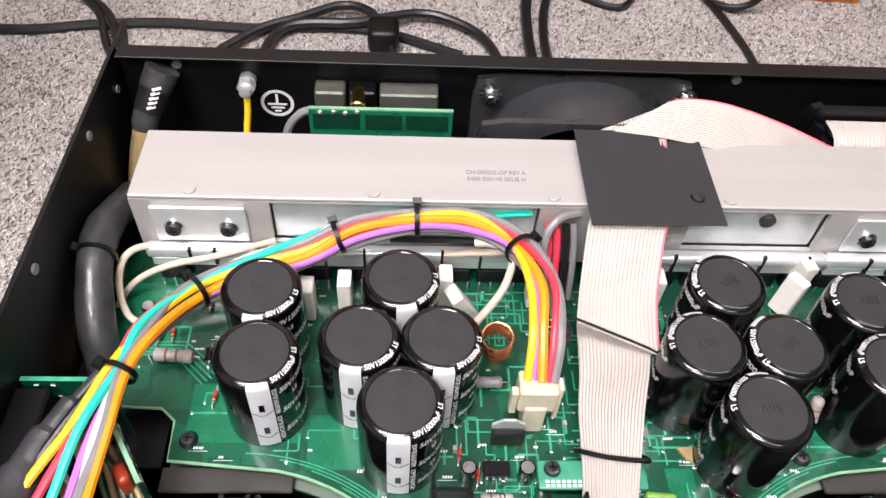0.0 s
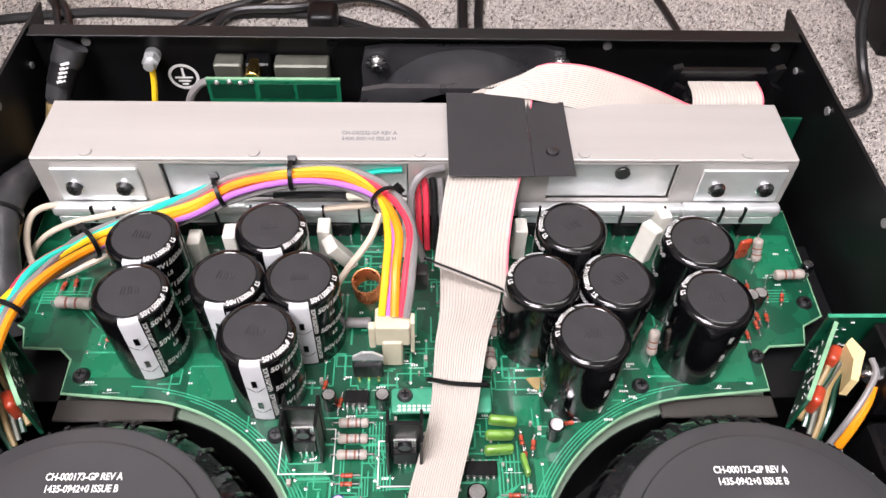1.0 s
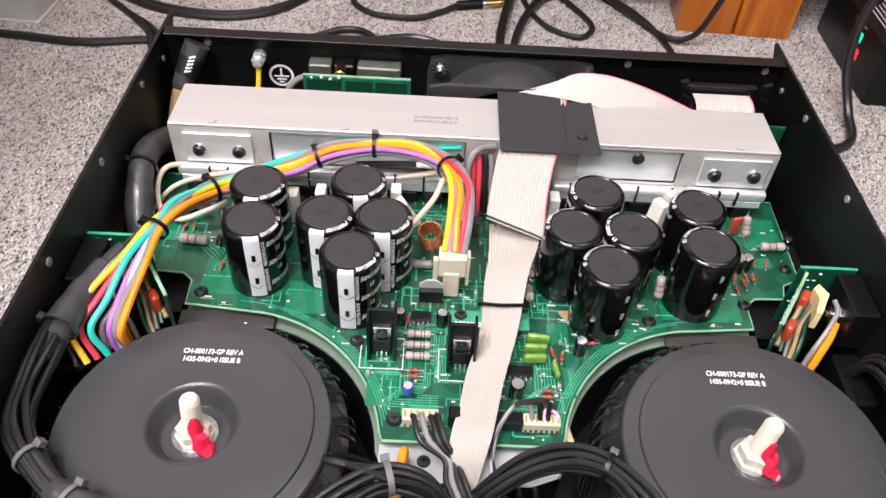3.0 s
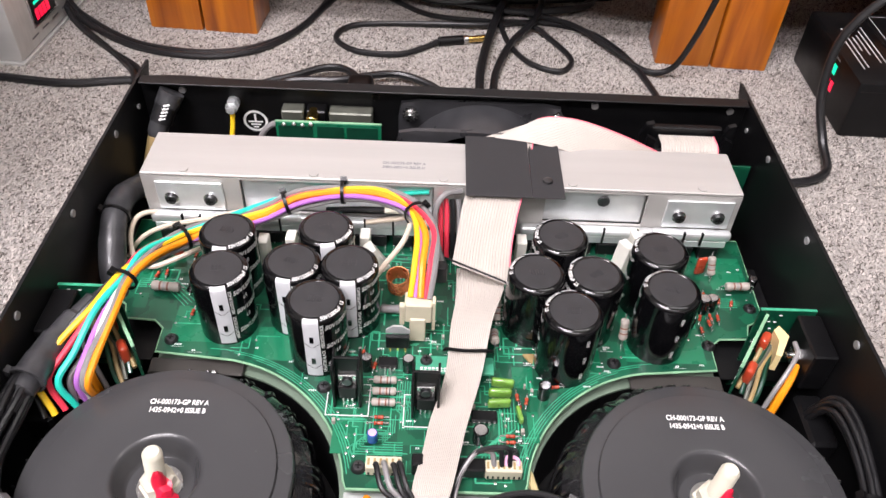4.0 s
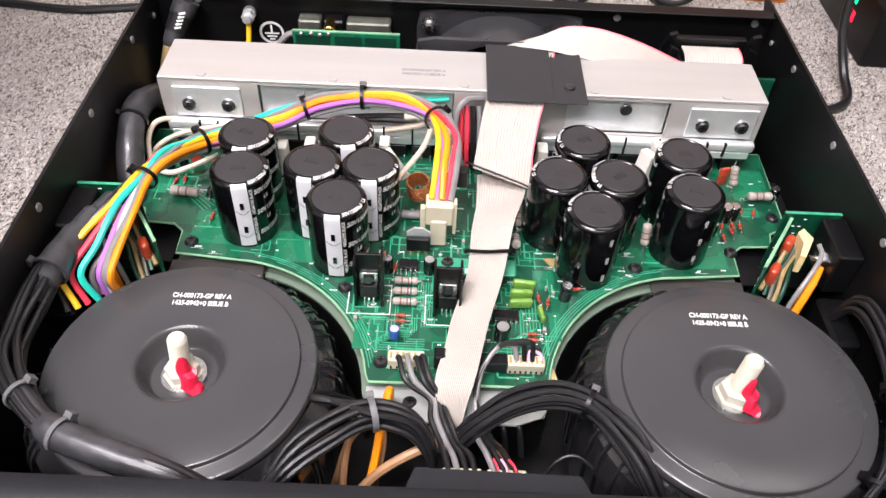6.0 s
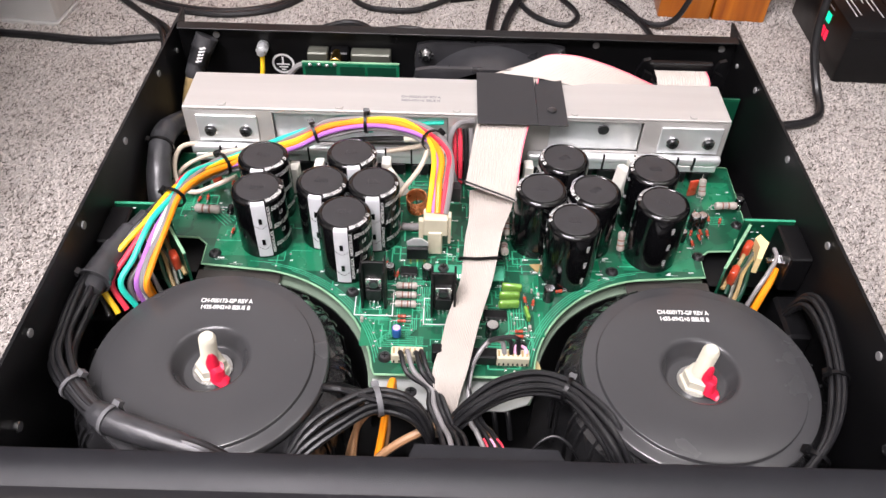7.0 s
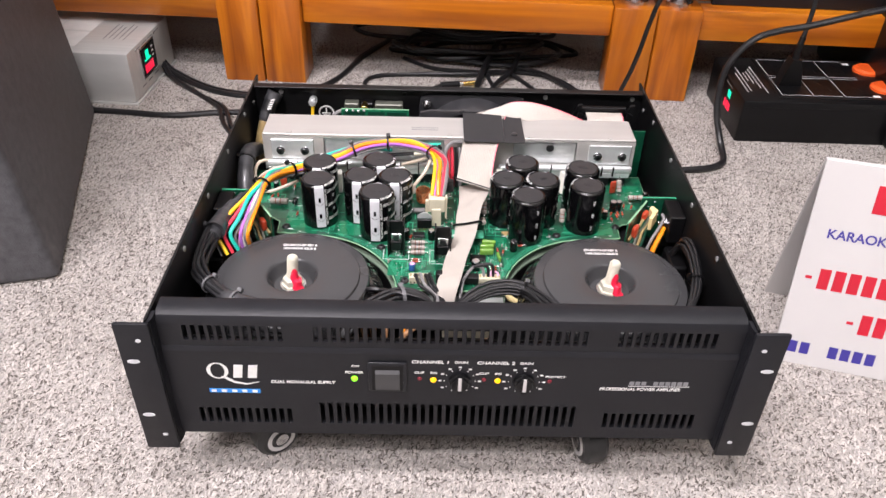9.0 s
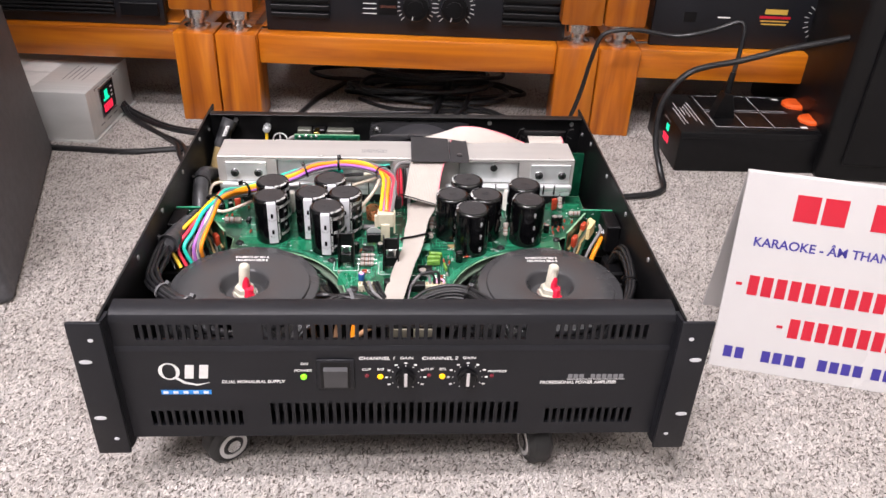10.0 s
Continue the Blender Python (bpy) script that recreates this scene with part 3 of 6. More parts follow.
for y0, xs, n in ((0.084, 0.022, 10), (0.044, 0.070, 9)):
    sign_bar(xs - 0.012, xs - 0.006, y0 + 0.009, y0 + 0.012, SIGN_RED)
    for k in range(n):
        sign_bar(xs + 0.0135 * k, xs + 0.0135 * k + 0.010, y0, y0 + 0.021, SIGN_RED)
for xs, ln in ((0.012, 0.034), (0.050, 0.05), (0.106, 0.046), (0.158, 0.052), (0.215, 0.06)):
    k = 0
    while (k + 1) * 0.0115 <= ln:
        sign_bar(xs + 0.0115 * k, xs + 0.0115 * k + 0.0085, 0.013, 0.0255, SIGN_BLUE)
        k += 1

# ==== amplifier: case ====
AMP = thing("power_amplifier", "black three-unit rack power amplifier, lid off, on small castors", "amplifier", pose(0, 0.2, 0.05))
W, Z0, Z1, D = 0.2195, 0.05, 0.1825, 0.400
part("bottom_plate", box(B(), -W + 0.002, 0.022, Z0 + 0.004, W - 0.002, D, Z0 + 0.006), BLACK_PAINT, AMP)
part("rear_panel", box(B(), -W + 0.002, D - 0.002, Z0 + 0.002, W - 0.002, D, Z1 - 0.001, 0.0005), BLACK_PAINT, AMP)
part("rear_flange", box(B(), -W + 0.004, D - 0.0105, Z1 - 0.0008, W - 0.004, D - 0.0002, Z1 + 0.0004, 0.0003), BLACK_PAINT, AMP)
for s in (-1, 1):
    yz = [(0.004, Z0), (D, Z0), (D, 0.146), (D + 0.022, Z1 - 0.002), (D + 0.022, Z1), (0.004, Z1)]
    m = Matrix(((0, 0, 1, 0), (1, 0, 0, 0), (0, 1, 0, 0), (0, 0, 0, 1)))
    xa, xb = sorted((s * W, s * (W - 0.002)))
    w = part("side_wall", prism(B(), yz, xa, xb, m), BLACK_PAINT, AMP)
    part("ear", box(B(), min(s * 0.2413, s * 0.2155), 0.0, Z0 - 0.001, max(s * 0.2413, s * 0.2155), 0.0035, Z1 - 0.001, 0.0012, 2), PANEL, AMP)
    for hz, hx, rx, rz in ((0.166, 0.225, 0.0020, 0.0016), (0.1455, 0.2325, 0.0048, 0.0019), (0.0885, 0.2325, 0.0048, 0.0019), (0.066, 0.224, 0.0020, 0.0014)):
        bm = B()
        lathe(bm, [(0, -0.0006), (0.8, -0.0006), (1, -0.0002), (1, 0.0001), (0, 0.0001)], pose(s * hx, -0.0002, hz, 90) @ Matrix.Diagonal((rx, rz, 1, 1)), 20)
        part("rack_hole", bm, STRIPE, AMP, "rack hole showing pale floor")
    for ry in (0.34, 0.26, 0.18, 0.10, 0.035):
        bm = B()
        cyl(bm, (s * (W - 0.002), ry, 0.174), 0.0024, -0.0012 * s, "x", 14)
        part("rivet", bm, RIVET, AMP)
    part("rivet", cyl(B(), (s * (W - 0.002), 0.385, 0.166), 0.002, 0.0012 * -s, "x", 14), RIVET, AMP)
for rx in (-0.188, 0.108, 0.206, -0.05, 0.03):
    part("rivet", cyl(B(), (rx, D - 0.0036, 0.1735), 0.0026, 0.0016, "y", 14), RIVET if rx not in (-0.05, 0.03) else PLASTIC, AMP)

# front panel with real slots
FY = 0.010


def slotted(x0, x1, z0, z1, y0, y1, pitch=0.0065, slot=0.0036):
    n = round((x1 - x0) / pitch)
    p = (x1 - x0) / n
    me = finish(box(B(), slot, y0, z0, p, y1, z1), PANEL)
    for i in range(n):
        part("vent_bar", me, PANEL, FP, at=pose(x0 + i * p, 0, 0))


FP = part("front_panel", box(B(), -0.2145, FY, 0.0945, 0.2145, FY + 0.003, 0.147, 0.0), PANEL, AMP, "matt black front panel with vent slots")
for a, b in ((-0.2145, -0.197), (-0.122, -0.102), (0.102, 0.122), (0.197, 0.2145)):
    part("vent_frame", box(B(), a, FY + 0.0015, 0.157, b, FY + 0.0045, 0.1715), PANEL, FP)
    part("vent_frame", box(B(), a, FY, 0.070, b, FY + 0.003, 0.0865), PANEL, FP)
for a, b in ((-0.197, -0.122), (-0.102, 0.102), (0.122, 0.197)):
    slotted(a, b, 0.157, 0.1715, FY + 0.0015, FY + 0.0045)
    mid = b - a > 0.1
    slotted(a, b, 0.070, 0.0935 if mid else 0.0865, FY, FY + 0.003)
for a, b, c in ((-0.2145, -0.102, 0.0865), (0.102, 0.2145, 0.0865), (-0.102, 0.102, 0.0935)):
    part("vent_frame", box(B(), a, FY, c, b, FY + 0.003, 0.0945), PANEL, FP)
part("lower_strip", box(B(), -0.2145, FY, 0.0575, 0.2145, FY + 0.003, 0.070), PANEL, FP)
m = Matrix(((0, 0, 1, 0), (1, 0, 0, 0), (0, 1, 0, 0), (0, 0, 0, 1)))
part("ledge", prism(B(), [(FY - 0.0004, 0.1466), (FY - 0.0004, 0.148), (FY + 0.0012, 0.1515), (FY + 0.006, 0.1515), (FY + 0.006, 0.1466)], -0.2145, 0.2145, m), PANEL, FP)
part("upper_strip", box(B(), -0.2145, FY + 0.0015, 0.1515, 0.2145, FY + 0.0045, 0.157), PANEL, FP)
part("top_rail", prism(B(), [(FY + 0.0015, 0.1715), (FY + 0.0015, 0.176), (FY + 0.0035, 0.1795), (FY + 0.008, 0.1818), (0.029, 0.1825), (0.031, 0.1815), (0.031, 0.168), (0.0295, 0.168), (0.0295, 0.1795), (FY + 0.009, 0.1795), (FY + 0.0045, 0.1755), (FY + 0.0045, 0.1715)], -0.2145, 0.2145, m), PANEL, FP)
for s in (-1, 1):
    bm = B()
    prism(bm, [(s * 0.2145, FY + 0.003), (s * 0.2145, FY), (s * 0.2155, 0.004), (s * 0.2175, 0.0036), (s * 0.2175, 0.016), (s * 0.2145, 0.016)], 0.0515, 0.181)
    part("end_return", bm, PANEL, FP)
# added black sheet behind the lower slots, in place of the shade inside
part("slot_shade_sheet", box(B(), -0.21, 0.040, 0.054, 0.21, 0.041, 0.135), BLACK_PAINT, AMP)

# castors
for cx, cy, turn in ((-0.150, 0.044, -52), (0.124, 0.040, 12), (-0.150, 0.36, 30), (0.124, 0.36, -40)):
    cm = pose(cx, cy, 0.0205, 0, 0, turn)
    part("castor_stem", cyl(B(), (cx, cy, 0.0470), 0.0060, 0.0072, "z", 14), DARK_STEEL, AMP)
    part("castor_fork", box(B(), -0.013, -0.012, 0.016, 0.013, 0.012, 0.0292, 0.003, m=cm), TYRE, AMP)
    c = part("castor_wheel", lathe(B(), [(0, -0.011), (0.0165, -0.011), (0.0205, -0.007), (0.0205, 0.007), (0.0165, 0.011), (0, 0.011)], cm @ pose(0, 0, 0, 0, 90), 28), TYRE, AMP)
    for e in (-0.0122, 0.0112):
        bm = lathe(B(), [(0.0095, 0), (0.0130, 0), (0.0130, 0.0010), (0.0095, 0.0010), (0.0095, 0)], cm @ pose(e, 0, 0, 0, 90), 28)
        part("wheel_ring", bm, SIGN_WHITE, c, "pale wheel ring")
        part("hub_cap", lathe(B(), [(0, -0.001), (0.006, -0.001), (0.006, 0.002), (0, 0.002)], cm @ pose(e, 0, 0, 0, 90), 20), STEEL, c)

# ==== transformers ====


def transformer(cx, cy, turn):
    T = part("transformer", lathe(B(), [(0, 0.054), (0.066, 0.054), (0.073, 0.060), (0.0765, 0.075), (0.0765, 0.110), (0.0735, 0.124), (0.066, 0.1315), (0.036, 0.1315), (0.034, 0.128), (0.034, 0.054)], pose(cx, cy, 0), 72), TAPE, AMP, "toroidal transformer wrapped in shiny black tape")
    disc = lathe(B(), [(0, 0.1285), (0.0146, 0.1283), (0.0156, 0.1285), (0.0166, 0.1293), (0.0176, 0.1308), (0.0201, 0.1370), (0.0209, 0.1386), (0.0220, 0.1396), (0.0236, 0.1400), (0.0564, 0.1400), (0.0571, 0.1397), (0.0575, 0.1388), (0.0577, 0.1378), (0.0583, 0.1375), (0.0636, 0.1374), (0.0649, 0.1368), (0.0656, 0.1355), (0.0656, 0.1330), (0.0645, 0.1330), (0.0640, 0.1325), (0, 0.1275)], pose(cx, cy, 0), 96)
    part("clamp_disc", disc, DISC, T, "black dished steel clamp disc")
    part("washer", lathe(B(), [(0, 0.1286), (0.011, 0.1286), (0.011, 0.1300), (0, 0.1300)], pose(cx, cy, 0), 28), STEEL, T)
    hexr = 0.0084
    part("nut", lathe(B(), [(0, 0.1301), (0.0098, 0.1301), (0.0098, 0.1310), (hexr, 0.1313), (hexr, 0.1365), (0.0070, 0.1375), (0, 0.1375)], pose(cx, cy, 0, 0, 0, turn), 6), WHITE_NYLON, T, "cream hexagon nut")
    lean = pose(cx, cy, 0.1376, -3, 5, 0)
    sw = []
    for k in range(15):
        sw += [(0.0042, 0.0013 * k), (0.0047, 0.0013 * k + 0.00065)]
    part("stud", lathe(B(), [(0, 0)] + sw + [(0.0043, 0.0198), (0.0034, 0.0210), (0, 0.0212)], lean, 20), WHITE_NYLON, T, "cream nylon threaded stud")
    # lacquer run down one side of stud and nut
    bm = B()
    grid = []
    for i, (r0, z, spread) in enumerate(((0.0050, 0.1480, 0.25), (0.0056, 0.1455, 0.55), (0.0060, 0.1420, 0.70), (0.0066, 0.1388, 0.75), (0.0094, 0.1374, 0.55), (0.0102, 0.1350, 0.48), (0.0108, 0.1320, 0.50), (0.0128, 0.1300, 0.42), (0.0142, 0.1292, 0.22))):
        row = []
        for q in range(9):
            u = q / 4 - 1
            a = math.radians(-52) + u * spread + 0.08 * math.sin(i * 1.9)
            bulge = 0.0010 * (1 - u * u) - 0.0012 * u ** 4
            row.append(bm.verts.new((cx + (r0 + bulge) * math.cos(a), cy + (r0 + bulge) * math.sin(a), z + 0.0008 * math.sin(q * 1.3 + i))))
        grid.append(row)
    for p, q in zip(grid, grid[1:]):
        for k in range(8):
            bm.faces.new((p[k], p[k + 1], q[k + 1], q[k]))
    core = [bm.verts.new((cx + 0.003 * math.cos(math.radians(-52)), cy + 0.003 * math.sin(math.radians(-52)), z)) for z in (0.1480, 0.1292)]
    for k in range(8):
        bm.faces.new((core[0], grid[0][k + 1], grid[0][k]))
        bm.faces.new((core[1], grid[-1][k], grid[-1][k + 1]))
    part("lacquer_run", bm, RED_LACQUER, T, "red sealing lacquer")
    for body, dy in (("CH-000173-GP REV A", 0.0425), ("1435-0942+0 ISSUE B", 0.0375)):
        text_part("printed_code", body, 0.0042, SILK, T, pose(cx + (-0.002 if cx > 0 else 0.001), cy + dy - 0.001, 0.1402), wide=0.78)
    # folds in the tape
    rng = random.Random(int(cx * 1000) + 7)
    bm = B()
    for k in range(46):
        a = 6.28318 * k / 46 + rng.uniform(-0.07, 0.07)
        d = Vector((math.cos(a), math.sin(a), 0))
        pts = [Vector((cx, cy, 0)) + d * r + Vector((-d.y, d.x, 0)) * sh + Vector((0, 0, z)) for r, z, sh in ((0.0705, 0.129, 0), (0.0752, 0.122, 0.001), (0.0772, 0.108, 0.002), (0.0772, 0.078, 0.004))]
        sweep(bm, pts, rng.uniform(0.0006, 0.0013), 5, 3)
    w = part("tape_wrap", bm, TAPE, T, "creased tape turns")
    w["kind"] = "stuff"


transformer(-0.135, 0.1125, 12)
transformer(0.1372, 0.1130, 40)

# ==== main board ====


def arc(cx, cy, r, a0, a1, n=16):
    return [(cx + r * math.cos(math.radians(a0 + (a1 - a0) * i / n)), cy + r * math.sin(math.radians(a0 + (a1 - a0) * i / n))) for i in range(n + 1)]


def board_poly(r, tip, tx):
    right = [(tx, tip)] + arc(0.135, 0.1125, r, 172, 100, 18) + [(0.165, 0.204), (0.1655, 0.222), (0.172, 0.228), (0.190, 0.229), (0.193, 0.240), (0.204, 0.246), (0.206, 0.318)]
    left = [(-x, y) for x, y in reversed(right)]
    return right + left


MB = part("circuit_board", prism(B(), board_poly(0.0885, 0.120, 0.0455), 0.1174, 0.119), PCB, AMP, "green main circuit board")
BO = board_poly(0.0885, 0.120, 0.0455)
part("board_edge", sweep(B(), [(x, y, 0.1184) for x, y in BO] + [(BO[0][0], BO[0][1], 0.1184)], 0.00075, 6, 1, smooth=False), BOARD_EDGE, MB, "pale cut edge of the board")
part("tray_tip", prism(B(), [(-0.047, 0.113), (-0.043, 0.107), (-0.030, 0.102), (0.030, 0.102), (0.043, 0.107), (0.047, 0.113), (0.047, 0.122), (-0.047, 0.122)], 0.1102, 0.1112), TRAY_TIP, AMP, "pale metal tongue under the board")
part("board_tray", prism(B(), [(0.045, 0.108)] + arc(0.135, 0.1125, 0.0862, 176, 96, 18) + [(0.166, 0.200), (0.166, 0.30), (-0.166, 0.30), (-0.166, 0.200)] + [(-x, y) for x, y in reversed(arc(0.135, 0.1125, 0.0862, 176, 96, 18))] + [(-0.045, 0.108)], 0.1085, 0.110), PALE_PLATE, AMP, "pale plate under the board")
for s in (-1, 1):
    bm = B()
    q = arc(s * 0.135, 0.1125, 0.0860, 90 + s * 84, 90 + s * 8, 18)
    for (ax, ay), (bx, by) in zip(q, q[1:]):
        bm.faces.new([bm.verts.new(v) for v in ((ax, ay, 0.1084), (bx, by, 0.1084), (bx, by, 0.054), (ax, ay, 0.054))])
    part("tray_skirt", bm, BLACK_PAINT, AMP)
for s in (-1, 1):
    part("support_strip", box(B(), min(s * 0.113, s * 0.168), 0.1925, 0.1120, max(s * 0.113, s * 0.168), 0.2035, 0.1138, 0.0006), GREY_PLATE, AMP, "grey metal strip")
    part("side_slot_plate", box(B(), min(s * 0.170, s * 0.2165), 0.205, 0.1085, max(s * 0.170, s * 0.2165), 0.300, 0.1095), BLACK_PAINT, AMP)


def capacitor_set(places, stripe_dir):
    R, H = 0.0168, 0.0475
    body = finish(lathe(B(), [(0, 0), (R, 0), (R, H - 0.0030), (R - 0.0003, H - 0.0018), (R - 0.0010, H - 0.0009), (R - 0.0020, H - 0.0003), (R - 0.0032, H), (R - 0.0036, H - 0.0003), (0, H - 0.0003)], Matrix(), 40), SLEEVE)
    top = finish(lathe(B(), [(R - 0.0035, H - 0.0003), (R - 0.0037, H - 0.0001), (0, H)], Matrix(), 40), CAPTOP)
    bm = B()
    for i in range(8):
        a0, a1 = math.radians(-15 + 30 * i / 8), math.radians(-15 + 30 * (i + 1) / 8)
        r = R + 0.00015
        col = [(r, 0.0015), (r, H - 0.0030), (R - 0.0001, H - 0.0016), (R - 0.0008, H - 0.0007), (R - 0.0019, H - 0.0001)]
        va = [bm.verts.new((rr * math.cos(a0), rr * math.sin(a0), z)) for rr, z in col]
        vb = [bm.verts.new((rr * math.cos(a1), rr * math.sin(a1), z)) for rr, z in col]
        for k in range(4):
            bm.faces.new((va[k], vb[k], vb[k + 1], va[k + 1]))
    stripe = finish(bm, STRIPE)
    bm = B()
    for z in (0.012, 0.030):
        box(bm, R + 0.0002, -0.0011, z, R + 0.0004, 0.0011, z + 0.0048)
    for z in (0.0105, 0.0285):
        for sg in (-1, 1):
            for q in range(3):
                a = sg * (0.02 + 0.075 * q)
                box(bm, -0.0001, -0.0008, -0.00010, 0.0001, 0.0008, 0.00010, m=Matrix.Rotation(a + sg * 0.04, 4, "Z") @ pose(R + 0.0002, 0, z - 0.0020 + 0.0010 * q) @ Matrix.Rotation(sg * 0.62, 4, "X"))
    marks = finish(bm, SLEEVE)

    def wrap(body, size, z, a0, vertical=False):
        me = text_mesh(body, size, 0.0, "LEFT", 0.15, 0.9)
        for v in me.vertices:
            u, w = (v.co.y, v.co.x) if vertical else (v.co.x, v.co.y)
            a = a0 + (-u if vertical else u) / R
            v.co = Vector(((R + 0.0002) * math.cos(a), (R + 0.0002) * math.sin(a), z + w))
        me.materials.append(SILK)
        return me

    prints = [wrap("50V15000µF", 0.0044, 0.0405, 0.46), wrap("LS", 0.0036, 0.0340, 0.80), wrap("50V15000µF", 0.0044, 0.0255, 0.46), wrap("LS", 0.0036, 0.0190, 0.80), wrap("50V15000µF", 0.0044, 0.0100, 0.46), wrap("NEGATIVE BLACK", 0.0026, 0.004, 0.36, True), wrap("NEGATIVE BLACK", 0.0026, 0.025, 0.36, True)]
    if stripe_dir:
        prints += [wrap("1430", 0.0030, z, -2.75, True) for z in (0.006, 0.020, 0.034)]
    ring = text_mesh("50V15000µF  LS", 0.0034, 0.0, "LEFT", 0, 0.9)
    for v in ring.vertices:
        u = 0.5 + v.co.y / 0.0034
        rr = R - 0.0030 + 0.0026 * (1 - u)
        a = 0.35 + v.co.x / R
        v.co = Vector((rr * math.cos(a), rr * math.sin(a), H + 0.0003 - 0.0014 * (1 - u)))
    ring.materials.append(SILK)
    bm = B()
    for k in (-1, 0, 1):
        box(bm, -0.0022, k * 0.0030 - 0.0010, H - 0.0001, 0.0022, k * 0.0030 - 0.0004, H + 0.0003, m=pose(0, 0, 0, 0, 0, 8 * k))
        box(bm, -0.0022 + 0.0007 * k, k * 0.0030 + 0.0005, H - 0.0001, 0.0018, k * 0.0030 + 0.0010, H + 0.0003, m=pose(0, 0, 0, 0, 0, -6 * k))
    vent = finish(bm, CAPTOP)
    for x, y, rz in places:
        c = part("capacitor", body, SLEEVE, AMP, "black electrolytic capacitor with grey stripe", at=pose(x, y, 0.1191, 0, 0, rz))
        part("top_disc", top, CAPTOP, c)
        part("stripe", stripe, STRIPE, c, "grey polarity stripe")
        part("stripe_mark", marks, SLEEVE, c)
        part("embossed_mark", vent, CAPTOP, c)["kind"] = "stuff"
        for p in prints:
            part("printing", p, SILK, c)
        part("rim_printing", ring, SILK, c)


capacitor_set([(-0.128, 0.259, -95), (-0.070, 0.265, -80), (-0.126, 0.227, -80), (-0.086, 0.235, -100), (-0.053, 0.235, -88), (-0.069, 0.206, -92)], 0)
capacitor_set([(0.072, 0.265, 120), (0.055, 0.233, 100), (0.089, 0.233, 130), (0.073, 0.204, 95), (0.131, 0.256, 100), (0.131, 0.223, 85)], 1)

# ==== heat sink ====
HS = part("heat_sink", box(B(), -0.193, 0.306, 0.1680, 0.193, 0.350, 0.1702, 0.0006), ALU, AMP, "long silver aluminium heat sink tunnel")
for a, b in ((-0.193, -0.1305), (-0.006, 0.0665), (0.1325, 0.193)):
    part("sink_front", box(B(), a, 0.306, 0.1285, b, 0.3085, 0.1678), ALU, HS)
for a, b in ((-0.1305, -0.006), (0.0665, 0.1325)):
    part("sink_sill", box(B(), a, 0.306, 0.1285, b, 0.3085, 0.1400), ALU, HS)
    part("sink_lip", box(B(), a, 0.306, 0.1665, b, 0.3085, 0.1678), ALU, HS)
part("sink_back", box(B(), -0.193, 0.3475, 0.112, 0.193, 0.350, 0.1678), ALU, HS)
for s in (-1, 1):
    part("sink_end", box(B(), min(s * 0.1905, s * 0.193), 0.3087, 0.1285, max(s * 0.1905, s * 0.193), 0.3473, 0.1678), ALU, HS)
for a, b in ((-0.1300, -0.0065), (0.067, 0.132)):
    part("inner_bar", box(B(), a, 0.3095, 0.1402, b, 0.3110, 0.1664, 0.0003), ZINC, HS)
part("inner_plate", box(B(), -0.190, 0.330, 0.112, 0.190, 0.333, 0.1675), ZINC, HS)
for x, y in ((-0.166, 0.310), (-0.083, 0.310), (0.0, 0.310), (0.083, 0.310), (0.167, 0.310)):
    part("screw", cyl(B(), (x, y, 0.1702), 0.0030, 0.0010, "z", 20), ALU, HS, "flush pale screw head")
for sx0, sx1 in ((-0.1845, -0.1415), (0.1450, 0.1890)):
    b = part("clamp_bracket", box(B(), sx0, 0.3040, 0.1420, sx1, 0.3058, 0.1645, 0.0005), ZINC, HS, "zinc clamp bracket")
    bm = B()
    box(bm, sx0 - 0.006, 0.2985, 0.1345, sx1 + 0.003, 0.3050, 0.1418, 0.0022, 3)
    box(bm, sx0 - 0.004, 0.2995, 0.1290, sx1 + 0.001, 0.3045, 0.1343, 0.0004)
    part("bracket_lip", bm, ZINC, b)
    for fx in (0.22, 0.80):
        cx = sx0 + (sx1 - sx0) * fx
        s = part("screw", cyl(B(), (cx, 0.3005, 0.152), 0.0036, 0.0034, "y", 20), DARK_STEEL, b)
        part("washer", cyl(B(), (cx, 0.3030, 0.152), 0.0046, 0.0009, "y", 20), STEEL, b)
        bm = B()
        box(bm, cx - 0.0022, 0.3002, 0.1515, cx + 0.0022, 0.3006, 0.1525)
        box(bm, cx - 0.0005, 0.3001, 0.1498, cx + 0.0005, 0.3005, 0.1542)
        part("cross_slot", bm, PLASTIC, b)
    for fx in (0.35, 0.62):
        cx = sx0 + (sx1 - sx0) * fx
        part("slot", box(B(), cx - 0.0008, 0.2982, 0.1315, cx + 0.0008, 0.3000, 0.1420), PLASTIC, b)
for sx0, sx1 in ((-0.134, -0.004), (0.052, 0.140)):
    b = part("clamp_rail", box(B(), sx0, 0.2985, 0.1350, sx1, 0.3055, 0.1410, 0.0022, 3), ZINC, HS, "long zinc clamp rail")
    part("rail_foot", box(B(), sx0 + 0.001, 0.3000, 0.1290, sx1 - 0.001, 0.3045, 0.1348, 0.0004), ZINC, b)
    n = 7 if sx0 < 0 else 4
    for k in range(n):
        cx = sx0 + (sx1 - sx0) * (k + 0.5) / n
        part("slot", box(B(), cx - 0.0006, 0.2982, 0.1300, cx + 0.0006, 0.2999, 0.1430), PLASTIC, b)
part("rail_screw", cyl(B(), (0.105, 0.3078, 0.158), 0.0040, 0.0032, "y", 20), DARK_STEEL, HS)
bm = B()
